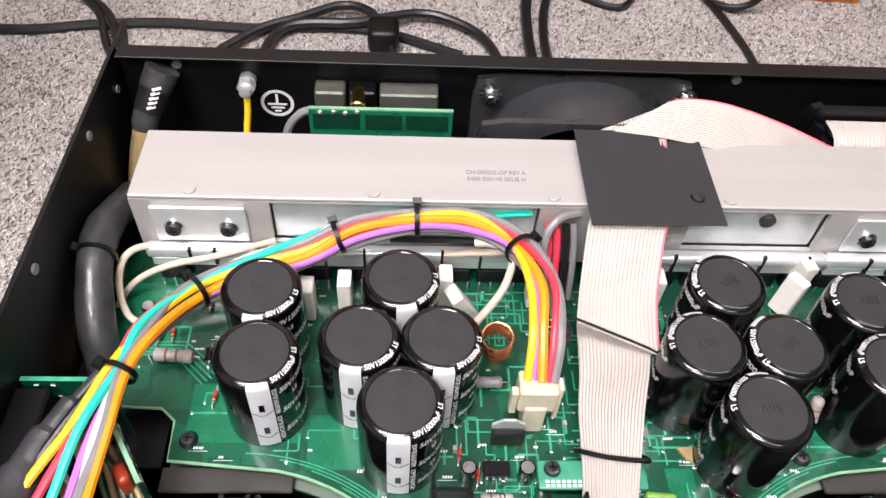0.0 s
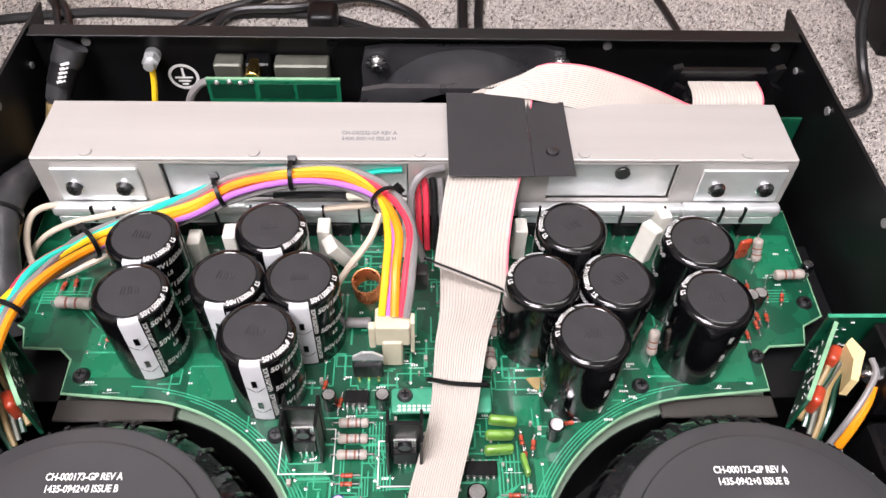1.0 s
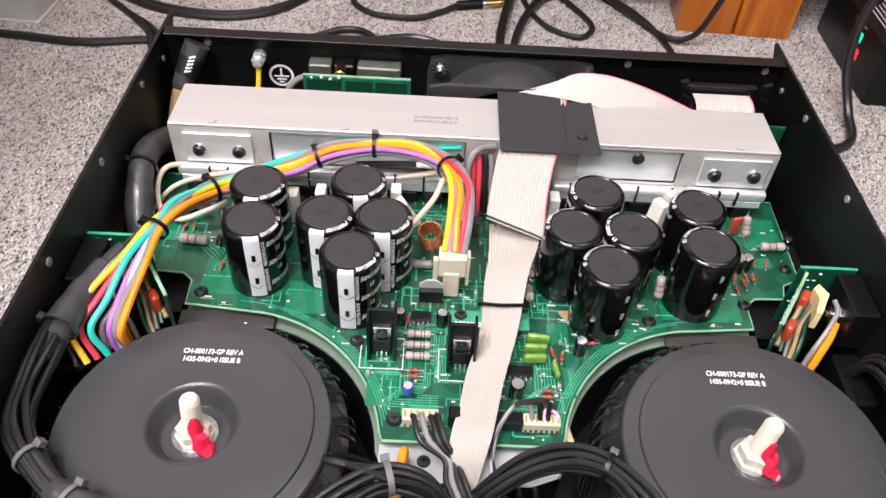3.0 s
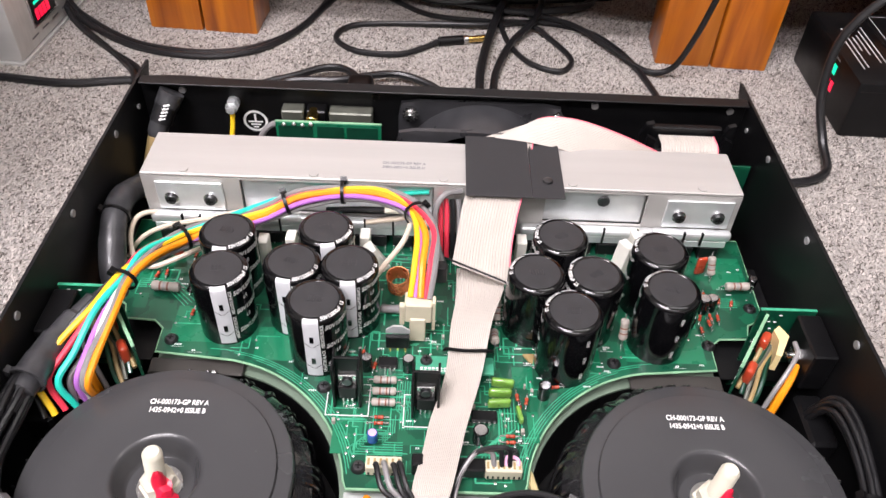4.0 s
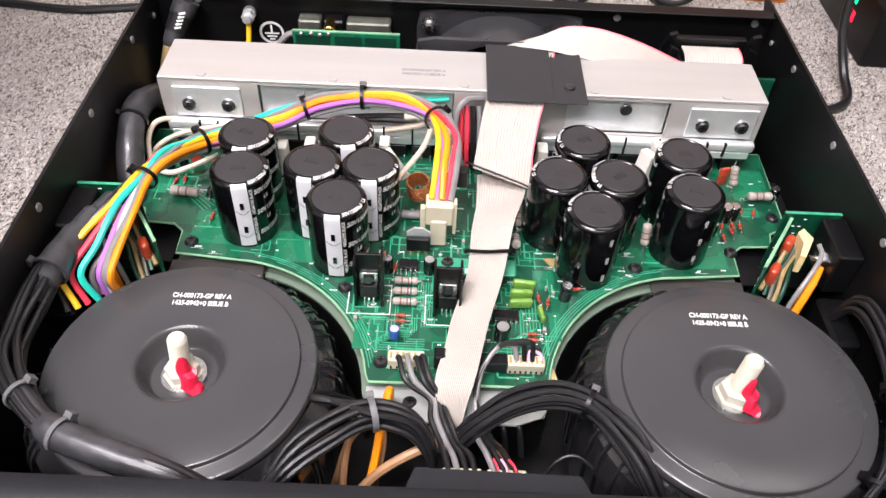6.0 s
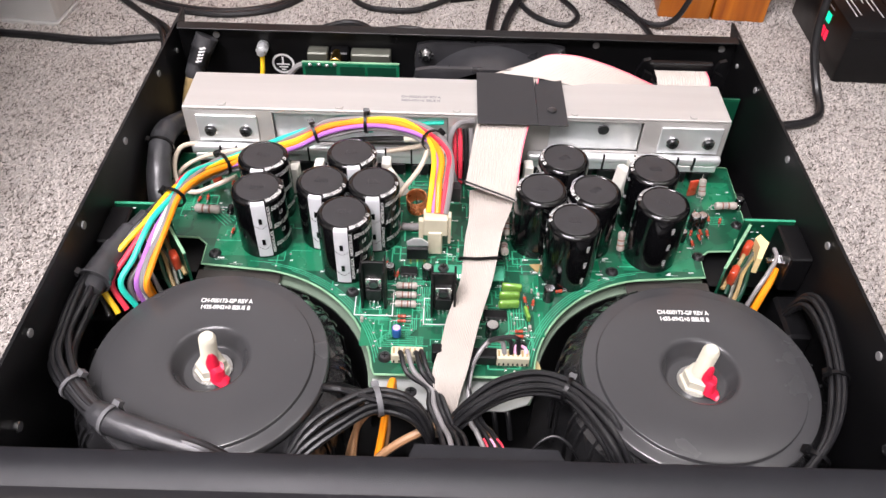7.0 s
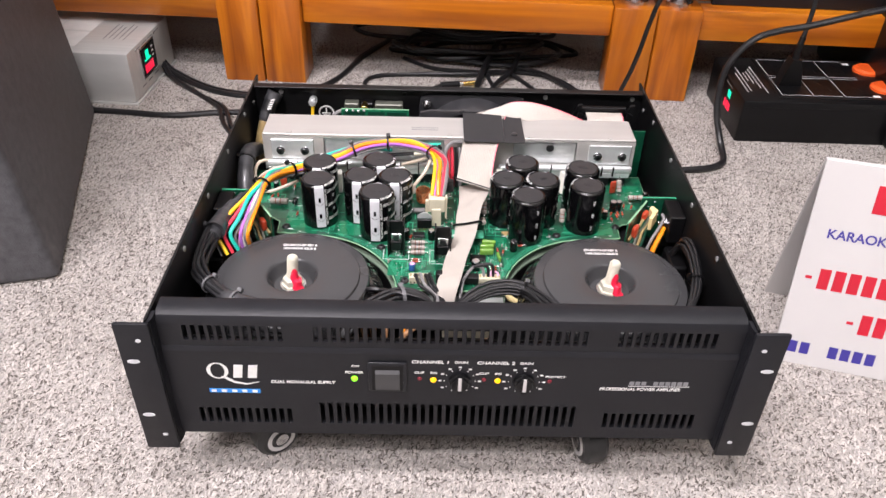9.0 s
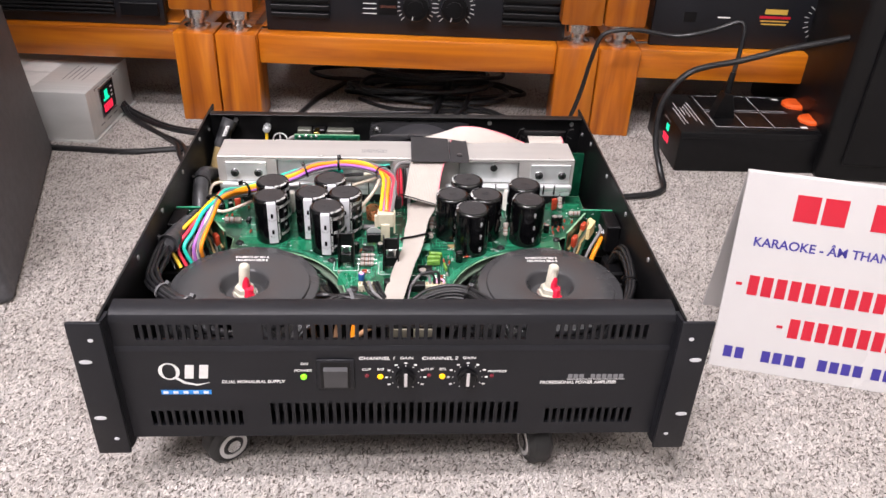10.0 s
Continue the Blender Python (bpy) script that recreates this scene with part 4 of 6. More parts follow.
for k in range(22):
    x = -0.18 + 0.36 * k / 21
    box(bm, x - 0.0065, 0.2990, 0.1195, x + 0.0065, 0.3035, 0.1288, 0.0003)
part("power_transistor", bm, PLASTIC, MB, "row of black power transistors")["kind"] = "stuff"
bm = B()
for k in range(66):
    x = -0.185 + 0.37 * k / 65
    cyl(bm, (x, 0.2965, 0.1191), 0.0005, 0.004, "z", 6)
part("transistor_leg", bm, SOLDER, MB)["kind"] = "stuff"
# films over the ribbon on the sink
P1 = box(B(), 0.0140, 0.2900, 0.1738, 0.0555, 0.3530, 0.1744, 0.0001)
part("black_film", P1, FILM, HS, "matt black insulating film")
P2 = box(B(), 0.0560, 0.2920, 0.1722, 0.0765, 0.3480, 0.1727, 0.0001)
part("black_film", P2, FILM, HS, "matt black insulating film")
part("film_screw", lathe(B(), [(0, 0.1728), (0.0034, 0.1728), (0.0030, 0.1740), (0.0015, 0.1745), (0, 0.1745)], pose(0.0665, 0.309, 0), 20), DARK_STEEL, HS)
for body, y in (("CH-000232-GP REV A", 0.3252), ("5400-3001+0 ISSUE H", 0.3208)):
    text_part("printed_code", body, 0.0036, DIM_PRINT, HS, pose(-0.026, y, 0.17025), wide=0.85)


# ==== cables on the carpet ====


def cable(pts, r, label, group="cables on the carpet"):
    return solo("cable", sweep(B(), pts, r, 10, 10), RUBBER, label, "cable", group)


c = 0.0045
cable([(-0.62, 0.685, c), (-0.494, 0.673, c), (-0.416, 0.665, c), (-0.351, 0.676, c), (-0.289, 0.682, c), (-0.212, 0.678, c), (-0.142, 0.683, c), (-0.090, 0.677, c), (-0.02, 0.645, c)], 0.0048, "black mains cable lying straight on carpet")
cable([(-0.470, 0.822, 0.016), (-0.453, 0.800, 0.008), (-0.399, 0.748, c), (-0.365, 0.711, c), (-0.346, 0.682, c + 0.004), (-0.33, 0.64, c), (-0.30, 0.59, c)], 0.0036, "black cable leaving silver box")
cable([(-0.464, 0.815, 0.016), (-0.445, 0.790, 0.008), (-0.392, 0.740, c), (-0.354, 0.708, c), (-0.334, 0.676, c + 0.004), (-0.318, 0.635, c), (-0.29, 0.59, c)], 0.0036, "black cable leaving silver box")
for off, r in ((0.0, 0.0042), (0.0085, 0.0040)):
    cable([(-0.474, 0.830 + off, 0.018), (-0.450, 0.808 + off, 0.009), (-0.390, 0.764 + off, c), (-0.337, 0.741 + off, c), (-0.275, 0.735 + off, c), (-0.219, 0.756 + off, c), (-0.180 + off * 0.5, 0.809 + off, c), (-0.147, 0.897 + off, c), (-0.10, 0.99, c)], r, "black cable curving under wooden rack")
cable([(-0.25, 0.62, 0.006), (-0.205, 0.667, 0.010), (-0.168, 0.686, 0.012), (-0.132, 0.706, 0.013), (-0.105, 0.697, 0.014), (-0.089, 0.666, 0.012), (-0.075, 0.61, 0.008)], 0.0044, "black mains cable looped behind amplifier")
cable([(-0.20, 0.62, 0.006), (-0.178, 0.672, 0.012), (-0.116, 0.679, 0.014), (-0.060, 0.699, 0.012), (-0.024, 0.690, 0.010), (0.003, 0.664, 0.008), (0.02, 0.61, 0.006)], 0.0044, "black mains cable looped behind amplifier")
cable([(0.02, 0.43, 0.060), (0.032, 0.52, 0.040), (0.040, 0.62, 0.018), (0.041, 0.665, 0.012), (0.045, 0.729, 0.010), (0.060, 0.812, 0.014), (0.079, 0.883, 0.020), (0.100, 0.93, 0.034), (0.11, 0.97, 0.02)], 0.0052, "black power lead leaving amplifier back")
cable([(0.04, 0.44, 0.055), (0.050, 0.54, 0.030), (0.056, 0.63, 0.012), (0.057, 0.672, 0.008), (0.063, 0.724, 0.008), (0.083, 0.786, 0.010), (0.115, 0.84, 0.014), (0.13, 0.90, 0.014)], 0.0044, "black signal lead leaving amplifier back")
cable([(-0.005, 0.790, 0.006), (-0.028, 0.772, c), (-0.056, 0.757, c), (-0.104, 0.761, c), (-0.132, 0.791, c), (-0.114, 0.824, c), (-0.046, 0.835, c), (0.048, 0.833, 0.008), (0.122, 0.852, c), (0.186, 0.830, c), (0.226, 0.765, c), (0.247, 0.673, c), (0.25, 0.60, c)], 0.0036, "thin black cable coiled on carpet")
cable([(0.095, 0.940, 0.010), (0.074, 0.861, 0.008), (0.079, 0.802, c), (0.101, 0.753, c), (0.136, 0.732, c), (0.155, 0.757, c), (0.139, 0.800, c), (0.106, 0.841, 0.008), (0.056, 0.850, c), (-0.018, 0.861, c), (-0.072, 0.904, c)], 0.0034, "thin black cable coiled on carpet")
o = thing("audio_plug", "gold and black audio plug on carpet", "plug", pose(0.0, 0.79, c))
part("plug_body", sweep(B(), [(-0.006, 0.7890, 0.006), (0.024, 0.7960, 0.006)], 0.006, 12, 2), PLASTIC, o)
part("plug_ring", sweep(B(), [(0.0245, 0.7962, 0.006), (0.030, 0.7975, 0.006)], 0.0055, 12, 2), STEEL, o)
part("plug_tip", sweep(B(), [(0.0305, 0.7977, 0.006), (0.052, 0.8030, 0.006)], 0.0042, 12, 2), GOLD, o)
cable([(0.80, 0.62, 0.245), (0.718, 0.630, 0.229), (0.655, 0.635, 0.214), (0.575, 0.638, 0.196), (0.502, 0.640, 0.175), (0.458, 0.640, 0.166), (0.428, 0.638, 0.155), (0.405, 0.635, 0.130), (0.393, 0.630, 0.100), (0.391, 0.615, 0.055), (0.398, 0.590, 0.018), (0.396, 0.560, 0.007), (0.380, 0.542, 0.006), (0.352, 0.533, 0.006), (0.31, 0.528, 0.006), (0.27, 0.53, 0.006)], 0.0046, "black mains cable looping over socket box")
PLG = thing("mains_plug", "black mains plug standing in socket box", "plug", pose(0.515, 0.685, 0.0697))
part("plug_body", prism(B(), [(-0.017, 0), (0.017, 0), (0.012, 0.022), (0.006, 0.040), (-0.006, 0.040), (-0.012, 0.022)], -0.010, 0.010, pose(0.515, 0.685, 0.0699, 90)), PLASTIC, PLG)
part("strain_relief", sweep(B(), [(0.515, 0.685, 0.109), (0.517, 0.687, 0.125), (0.520, 0.690, 0.14)], [0.0058, 0.005, 0.0045], 10), PLASTIC, PLG)
cable([(0.520, 0.690, 0.14), (0.525, 0.697, 0.165), (0.528, 0.705, 0.20), (0.520, 0.712, 0.212), (0.490, 0.715, 0.200), (0.450, 0.715, 0.190), (0.424, 0.725, 0.185), (0.375, 0.729, 0.191), (0.340, 0.730, 0.190), (0.315, 0.730, 0.180), (0.303, 0.730, 0.14), (0.296, 0.730, 0.10), (0.284, 0.728, 0.055), (0.268, 0.730, 0.016), (0.240, 0.740, 0.006), (0.207, 0.784, 0.008), (0.165, 0.838, 0.010), (0.107, 0.865, 0.010)], 0.0035, "black lead rising from mains plug")
rng2 = random.Random(11)
for k in range(9):
    cx, cy = 0.08 + rng2.uniform(-0.07, 0.07), 0.945 + rng2.uniform(-0.04, 0.05)
    rx, ry = rng2.uniform(0.07, 0.17), rng2.uniform(0.03, 0.065)
    ph = rng2.uniform(0, 6.28)
    cable([(cx + rx * math.cos(ph + j * 0.55) * (1 + 0.1 * math.sin(j * 1.7 + k)), cy + ry * math.sin(ph + j * 0.55), 0.005 + 0.006 * k + 0.002 * math.sin(j * 2.1)) for j in range(15)], 0.0040, "black cable heaped in coils under rack")
PB = thing("mains_adapter", "black moulded plug lying on carpet behind amplifier", "plug", pose(-0.085, 0.665, 0))
part("plug_body", box(B(), -0.104, 0.645, 0.002, -0.076, 0.676, 0.026, 0.006, 3), PLASTIC, PB)


# ==== board components ====
ZB = 0.119
rng = random.Random(5)


def axial(x, y, ang, length, r, body=RESISTOR, bands=(BAND, RIVET, BAND), z=None, tilt=0, label=""):
    z = ZB + r + 0.001 if z is None else z
    m = pose(x, y, z, 0, tilt, ang) @ Matrix.Rotation(math.pi / 2, 4, "Y")
    h = length / 2
    o = part("resistor", lathe(B(), [(0, -h), (r * 0.8, -h), (r, -h * 0.85), (r, -h * 0.6), (r * 0.9, -h * 0.5), (r * 0.9, h * 0.5), (r, h * 0.6), (r, h * 0.85), (r * 0.8, h), (0, h)], m, 14), body, MB, label)
    for k, bmat in enumerate(bands):
        u = -h * 0.42 + k * h * 0.28
        part("colour_band", lathe(B(), [(r * 0.93, u), (r * 0.93, u + h * 0.13), (r * 0.85, u + h * 0.13), (r * 0.85, u), (r * 0.93, u)], m, 14), bmat, o)
    d = (m.to_3x3() @ Vector((0, 0, 1))).normalized()
    c = m.translation
    bm = B()
    for s in (-1, 1):
        a = c + d * s * h
        b = c + d * s * (h + 0.003)
        sweep(bm, [a, b, Vector((b.x, b.y, ZB))], 0.0004, 6, 4)
    part("lead", bm, SOLDER, o)


def electrolytic(x, y, r, h, sleeve=SLEEVE, top=STEEL, lean=0):
    m = pose(x, y, ZB, lean, 0, 0)
    o = part("small_capacitor", lathe(B(), [(0, 0), (r, 0), (r, h - r * 0.15), (r * 0.85, h), (r * 0.8, h - 0.0002), (0, h - 0.0002)], m, 20), sleeve, MB)
    part("can_top", lathe(B(), [(r * 0.8, h - 0.0001), (0, h)], m, 20), top, o)


def dip(x, y, w, l, pins=4):
    o = part("chip", box(B(), x - l / 2, y - w / 2, ZB + 0.001, x + l / 2, y + w / 2, ZB + 0.0045, 0.0004), PLASTIC, MB, "black chip")
    for k in range(pins):
        px = x - l / 2 + l * (k + 0.5) / pins
        for s in (-1, 1):
            part("pin", box(B(), px - 0.0005, y + s * (w / 2 + 0.0001), ZB, px + 0.0005, y + s * (w / 2 + 0.0010), ZB + 0.003), SOLDER, o)


def sinked_transistor(x, y, h=0.034):
    o = part("board_heat_sink", box(B(), x - 0.0072, y + 0.004, ZB + 0.0005, x + 0.0072, y + 0.0058, ZB + h, 0.0004), PLASTIC, MB, "black anodised fin heat sink")
    for s in (-1, 1):
        part("fin", box(B(), x + s * 0.0070 - 0.0007, y - 0.004, ZB + 0.0005, x + s * 0.0070 + 0.0007, y + 0.0039, ZB + h, 0.0003), PLASTIC, o)
        part("fin", box(B(), x + s * 0.0070 - 0.0007, y + 0.0059, ZB + 0.0005, x + s * 0.0070 + 0.0007, y + 0.011, ZB + h, 0.0003), PLASTIC, o)
    part("transistor_tab", box(B(), x - 0.005, y + 0.0026, ZB + 0.006, x + 0.005, y + 0.0039, ZB + 0.0205, 0.0003), SOLDER, o)
    part("transistor_body", box(B(), x - 0.005, y - 0.0005, ZB + 0.004, x + 0.005, y + 0.0026, ZB + 0.0135, 0.0004), PLASTIC, o)
    part("screw", cyl(B(), (x, y + 0.0004, ZB + 0.0172), 0.0029, 0.0022, "y", 16), DARK_STEEL, o)
    for k in (-1, 0, 1):
        part("pin", box(B(), x + k * 0.0025 - 0.0004, y - 0.0002, ZB, x + k * 0.0025 + 0.0004, y + 0.0006, ZB + 0.004), SOLDER, o)
    bm = B()
    for a, b, c, d in ((-0.012, -0.009, 0.012, -0.0085), (-0.012, 0.012, 0.012, 0.0125), (-0.012, -0.0085, -0.0115, 0.012), (0.0115, -0.0085, 0.012, 0.012)):
        box(bm, x + a, y + b, ZB + 0.00005, x + c, y + d, ZB + 0.0002)
    part("outline_print", bm, SILK, MB)


for x, y in ((-0.158, 0.213), (-0.064, 0.182), (0.104, 0.206), (0.198, 0.254), (0.164, 0.222), (-0.040, 0.132), (0.0405, 0.143), (-0.024, 0.1135)):
    z = ZB if y > 0.12 else 0.110
    o = part("board_screw", lathe(B(), [(0, z + 0.0001), (0.0042, z + 0.0001), (0.0040, z + 0.0008), (0.0028, z + 0.0022), (0, z + 0.0026)], pose(x, y, 0), 20), DARK_STEEL, AMP)
    part("cross_slot", box(box(B(), x - 0.0018, y - 0.0004, z + 0.0022, x + 0.0018, y + 0.0004, z + 0.0027), x - 0.0004, y - 0.0018, z + 0.0022, x + 0.0004, y + 0.0018, z + 0.0027), PLASTIC, o)
sinked_transistor(-0.0495, 0.1725)
sinked_transistor(-0.0065, 0.1665, 0.032)
part("regulator", box(box(B(), -0.0125, 0.1280, ZB + 0.0005, -0.0065, 0.1350, ZB + 0.0115, 0.0008), -0.0050, 0.1275, ZB + 0.0005, 0.0255, 0.1350, ZB + 0.0085, 0.0008), PLASTIC, MB, "black board component")
dip(-0.0290, 0.1990, 0.0068, 0.0110)
dip(0.0260, 0.1640, 0.0065, 0.014, 5)
dip(-0.001, 0.150, 0.006, 0.010)
for y in (0.1862, 0.1785, 0.1710):
    axial(-0.0297, y, 0, 0.013, 0.0023, bands=(BAND, RIVET, BAND, DARK_STEEL))
axial(-0.171, 0.252, -4, 0.017, 0.0032, bands=(BAND, RIVET, BAND))
axial(-0.155, 0.2525, 90, 0.007, 0.0026, SLEEVE, ())
axial(0.110, 0.222, 90, 0.013, 0.0027, z=ZB + 0.013, tilt=-72)
axial(0.176, 0.279, 100, 0.012, 0.0027, z=ZB + 0.013, tilt=-66)
axial(0.192, 0.268, 3, 0.015, 0.0028, z=ZB + 0.006)
axial(0.0345, 0.235, 90, 0.013, 0.0028, z=ZB + 0.012, tilt=-40)
axial(0.033, 0.217, 90, 0.012, 0.0028, z=ZB + 0.008, tilt=20)
axial(-0.030, 0.240, 0, 0.012, 0.0028, WIRES["grey"], ())
axial(0.149, 0.239, 30, 0.006, 0.0018, CERAMIC, (), z=ZB + 0.008, tilt=40)
for y in (0.1620, 0.1582):
    axial(-0.0315, y, 0, 0.005, 0.0011, GLASS_DIODE, (PLASTIC,))
    axial(0.0400, y - 0.0095, 0, 0.005, 0.0011, GLASS_DIODE, (PLASTIC,))
for x, y, a in ((-0.0365, 0.197, 80), (-0.044, 0.206, 80), (0.050, 0.1755, 80), (0.046, 0.170, 85), (0.067, 0.186, 10), (0.152, 0.246, 95), (0.156, 0.250, 80), (0.163, 0.243, 70), (0.153, 0.270, 80), (0.168, 0.239, 95), (-0.160, 0.283, 90), (0.045, 0.178, 95), (0.170, 0.244, 95), (0.1745, 0.2435, 85), (0.1785, 0.2580, 80), (0.1700, 0.2625, 85), (0.1860, 0.2560, 70), (0.1620, 0.2330, 90), (-0.1800, 0.2640, 80), (-0.1745, 0.2660, 95), (-0.1500, 0.2330, 85)):
    axial(x, y, a, 0.0045, 0.0011, GLASS_DIODE, (PLASTIC,))
for x, y, r, h, s, tp in ((-0.0410, 0.1965, 0.0033, 0.011, SLEEVE, STEEL), (-0.0170, 0.1965, 0.0034, 0.011, SLEEVE, STEEL), (-0.034, 0.149, 0.0028, 0.007, BLUE_CAP, WIRES["pink"]), (0.060, 0.181, 0.0036, 0.011, SLEEVE, STEEL),
                         (0.0235, 0.151, 0.0042, 0.010, SLEEVE, STEEL), (0.166, 0.251, 0.0038, 0.012, SLEEVE, STEEL), (0.203, 0.273, 0.003, 0.009, SLEEVE, STEEL), (-0.186, 0.275, 0.0032, 0.011, SLEEVE, STEEL), (0.1715, 0.2530, 0.0036, 0.011, SLEEVE, STEEL), (0.1555, 0.2380, 0.0030, 0.009, SLEEVE, STEEL),
                         (0.0255, 0.206, 0.003, 0.008, SLEEVE, STEEL), (-0.178, 0.279, 0.003, 0.010, SLEEVE, STEEL), (0.015, 0.224, 0.0045, 0.012, SLEEVE, PLASTIC)):
    electrolytic(x, y, r, h, s, tp)
for x, y, a in ((0.0370, 0.1862, -6), (0.0352, 0.1792, 0), (0.0345, 0.1722, 4)):
    part("film_capacitor", box(B(), -0.0065, -0.0017, 0.001, 0.0065, 0.0017, 0.0075, 0.0015, 3, m=pose(x, y, ZB, 0, 0, a)), GREEN_CAP, MB, "glossy green film capacitor")
part("film_capacitor", box(B(), -0.0012, -0.005, 0.001, 0.0012, 0.005, 0.006, 0.001, 2, m=pose(0.0455, 0.1655, ZB, 0, 0, 12)), GREEN_CAP, MB)
for x, y, a, h in ((-0.171, 0.283, 20, 0.011), (0.171, 0.283, 15, 0.014), (-0.0575, 0.214, 10, 0.006), (0.0575, 0.247, 40, 0.007)):
    part("disc_capacitor", box(B(), -0.0035, -0.0013, 0.002, 0.0035, 0.0013, 0.002 + h, 0.0012, 3, m=pose(x, y, ZB, 0, 0, a)), RED_CAP, MB, "red-brown dipped capacitor")
for x, y, a, l in ((-0.113, 0.279, 0, 0), (-0.096, 0.283, 0, 0), (-0.049, 0.287, 0, 0), (-0.036, 0.281, 25, -28), (0.052, 0.287, 0, 0), (0.117, 0.284, 35, 10), (0.128, 0.297, 10, 0), (-0.006, 0.288, 0, 0)):
    part("power_resistor", box(B(), -0.0032, -0.005, 0.001, 0.0032, 0.005, 0.0235, 0.0006, m=pose(x, y, ZB, 0, l, a)), CERAMIC, MB, "white ceramic block resistor")
# coil
cmx = pose(-0.0258, 0.2565, ZB + 0.0115, 12, -4, 0)
pts = []
for k in range(9 * 16 + 1):
    a = 6.28318 * k / 16
    pts.append(cmx @ Vector((0.0070 * math.cos(a), 0.0070 * math.sin(a), -0.0065 + 0.0015 * k / 16)))
part("coil", sweep(B(), pts, 0.00052, 6, 1, smooth=False), COPPER, MB, "copper wire coil")
part("coil_lead", sweep(B(), [pts[0], pts[0] + Vector((0, 0, -0.003)), (pts[0].x, pts[0].y, ZB)], 0.0007, 6, 4), COPPER, MB)
# connectors
PLUG = part("plug_housing", box(B(), -0.0175, 0.2175, ZB + 0.0002, -0.0080, 0.2255, ZB + 0.020, 0.0008), NYLON, MB, "cream nylon plug and socket")
part("plug_top", box(B(), -0.0205, 0.2185, ZB + 0.016, -0.0045, 0.2300, ZB + 0.031, 0.0008), NYLON, PLUG)
part("latch", box(B(), -0.0044, 0.220, ZB + 0.008, -0.0025, 0.226, ZB + 0.032, 0.0004), NYLON, PLUG)
part("latch", box(B(), -0.0235, 0.220, ZB + 0.012, -0.0206, 0.224, ZB + 0.028, 0.0004), NYLON, PLUG)
o = part("regulator_body", box(B(), -0.0310, 0.2095, ZB + 0.003, -0.0170, 0.2125, ZB + 0.013, 0.0005), PLASTIC, MB, "black power package with metal tab")
part("regulator_tab", prism(B(), [(-0.0310, 0.013), (-0.0170, 0.013), (-0.0170, 0.0155), (-0.0215, 0.019), (-0.0265, 0.019), (-0.0310, 0.0155)], -0.2138, -0.2126, Matrix(((1, 0, 0, 0), (0, 0, -1, 0), (0, 1, 0, ZB), (0, 0, 0, 1)))), ZINC, o)
for k in range(3):
    part("pin", box(B(), -0.0290 + 0.0045 * k, 0.2103, ZB, -0.0280 + 0.0045 * k, 0.2112, ZB + 0.003), GOLD, o)
for x0, x1, n in ((-0.036, -0.0175, 6), (0.0255, 0.0445, 7)):
    c = part("wire_connector", box(B(), x0, 0.1275, ZB + 0.0001, x1, 0.1345, ZB + 0.008, 0.0006), NYLON, MB, "cream board connector")
    for k in range(n):
        cx = x0 + (x1 - x0) * (k + 0.5) / n
        part("contact_slot", box(B(), cx - 0.0005, 0.1271, ZB + 0.0015, cx + 0.0005, 0.1276, ZB + 0.0032), PLASTIC, c)
        part("contact_slot", box(B(), cx - 0.0006, 0.129, ZB + 0.0079, cx + 0.0006, 0.133, ZB + 0.0082), GLUE, c)
for x0, y0 in ((0.0020, 0.0600), (0.0225, 0.0600)):
    part("wire_connector", box(B(), x0 - 0.0090, y0, 0.118, x0 + 0.0090, y0 + 0.008, 0.1295, 0.0006), NYLON, AMP, "cream wire connector")
# small lifted board
o = part("daughter_board", box(B(), -0.0130, 0.1880, ZB + 0.0075, 0.0320, 0.2005, ZB + 0.0090, 0.0012, 2), PCB_PALE, MB, "small pale green daughter board")
part("board_screw", lathe(B(), [(0, 0.0091), (0.0036, 0.0091), (0.0030, 0.0108), (0, 0.0114)], pose(-0.0068, 0.1965, ZB), 20), DARK_STEEL, o)
part("cross_slot", box(box(B(), -0.0086, 0.1961, ZB + 0.0106, -0.0050, 0.1969, ZB + 0.0116), -0.0072, 0.1947, ZB + 0.0106, -0.0064, 0.1983, ZB + 0.0116), PLASTIC, o)
for k in range(7):
    part("printed_bar", box(B(), -0.0100 + 0.0022 * k, 0.1906, ZB + 0.0091, -0.0086 + 0.0022 * k, 0.1918, ZB + 0.0092), SILK, o)
    part("printed_bar", box(B(), -0.0100 + 0.0022 * k, 0.1888, ZB + 0.0091, -0.0086 + 0.0022 * k, 0.1900, ZB + 0.0092), SILK, o)
part("glue_chip", prism(B(), [(0.050, 0.2100), (0.057, 0.2105), (0.0555, 0.2035), (0.0535, 0.2045)], ZB + 0.0001, ZB + 0.0012), GLUE, MB, "amber glue fragment")

# copper traces, pads and white print on the board


def on_board(x, y):
    if not (0.124 < y < 0.296 and abs(x) < 0.2):
        return False
    if math.hypot(abs(x) - 0.135, y - 0.1125) < 0.091:
        return False
    if abs(x) > 0.16 and y < 0.248:
        return False
    return not (y < 0.2 and abs(x) > 0.135)


bm, pads, pr = B(), B(), B()
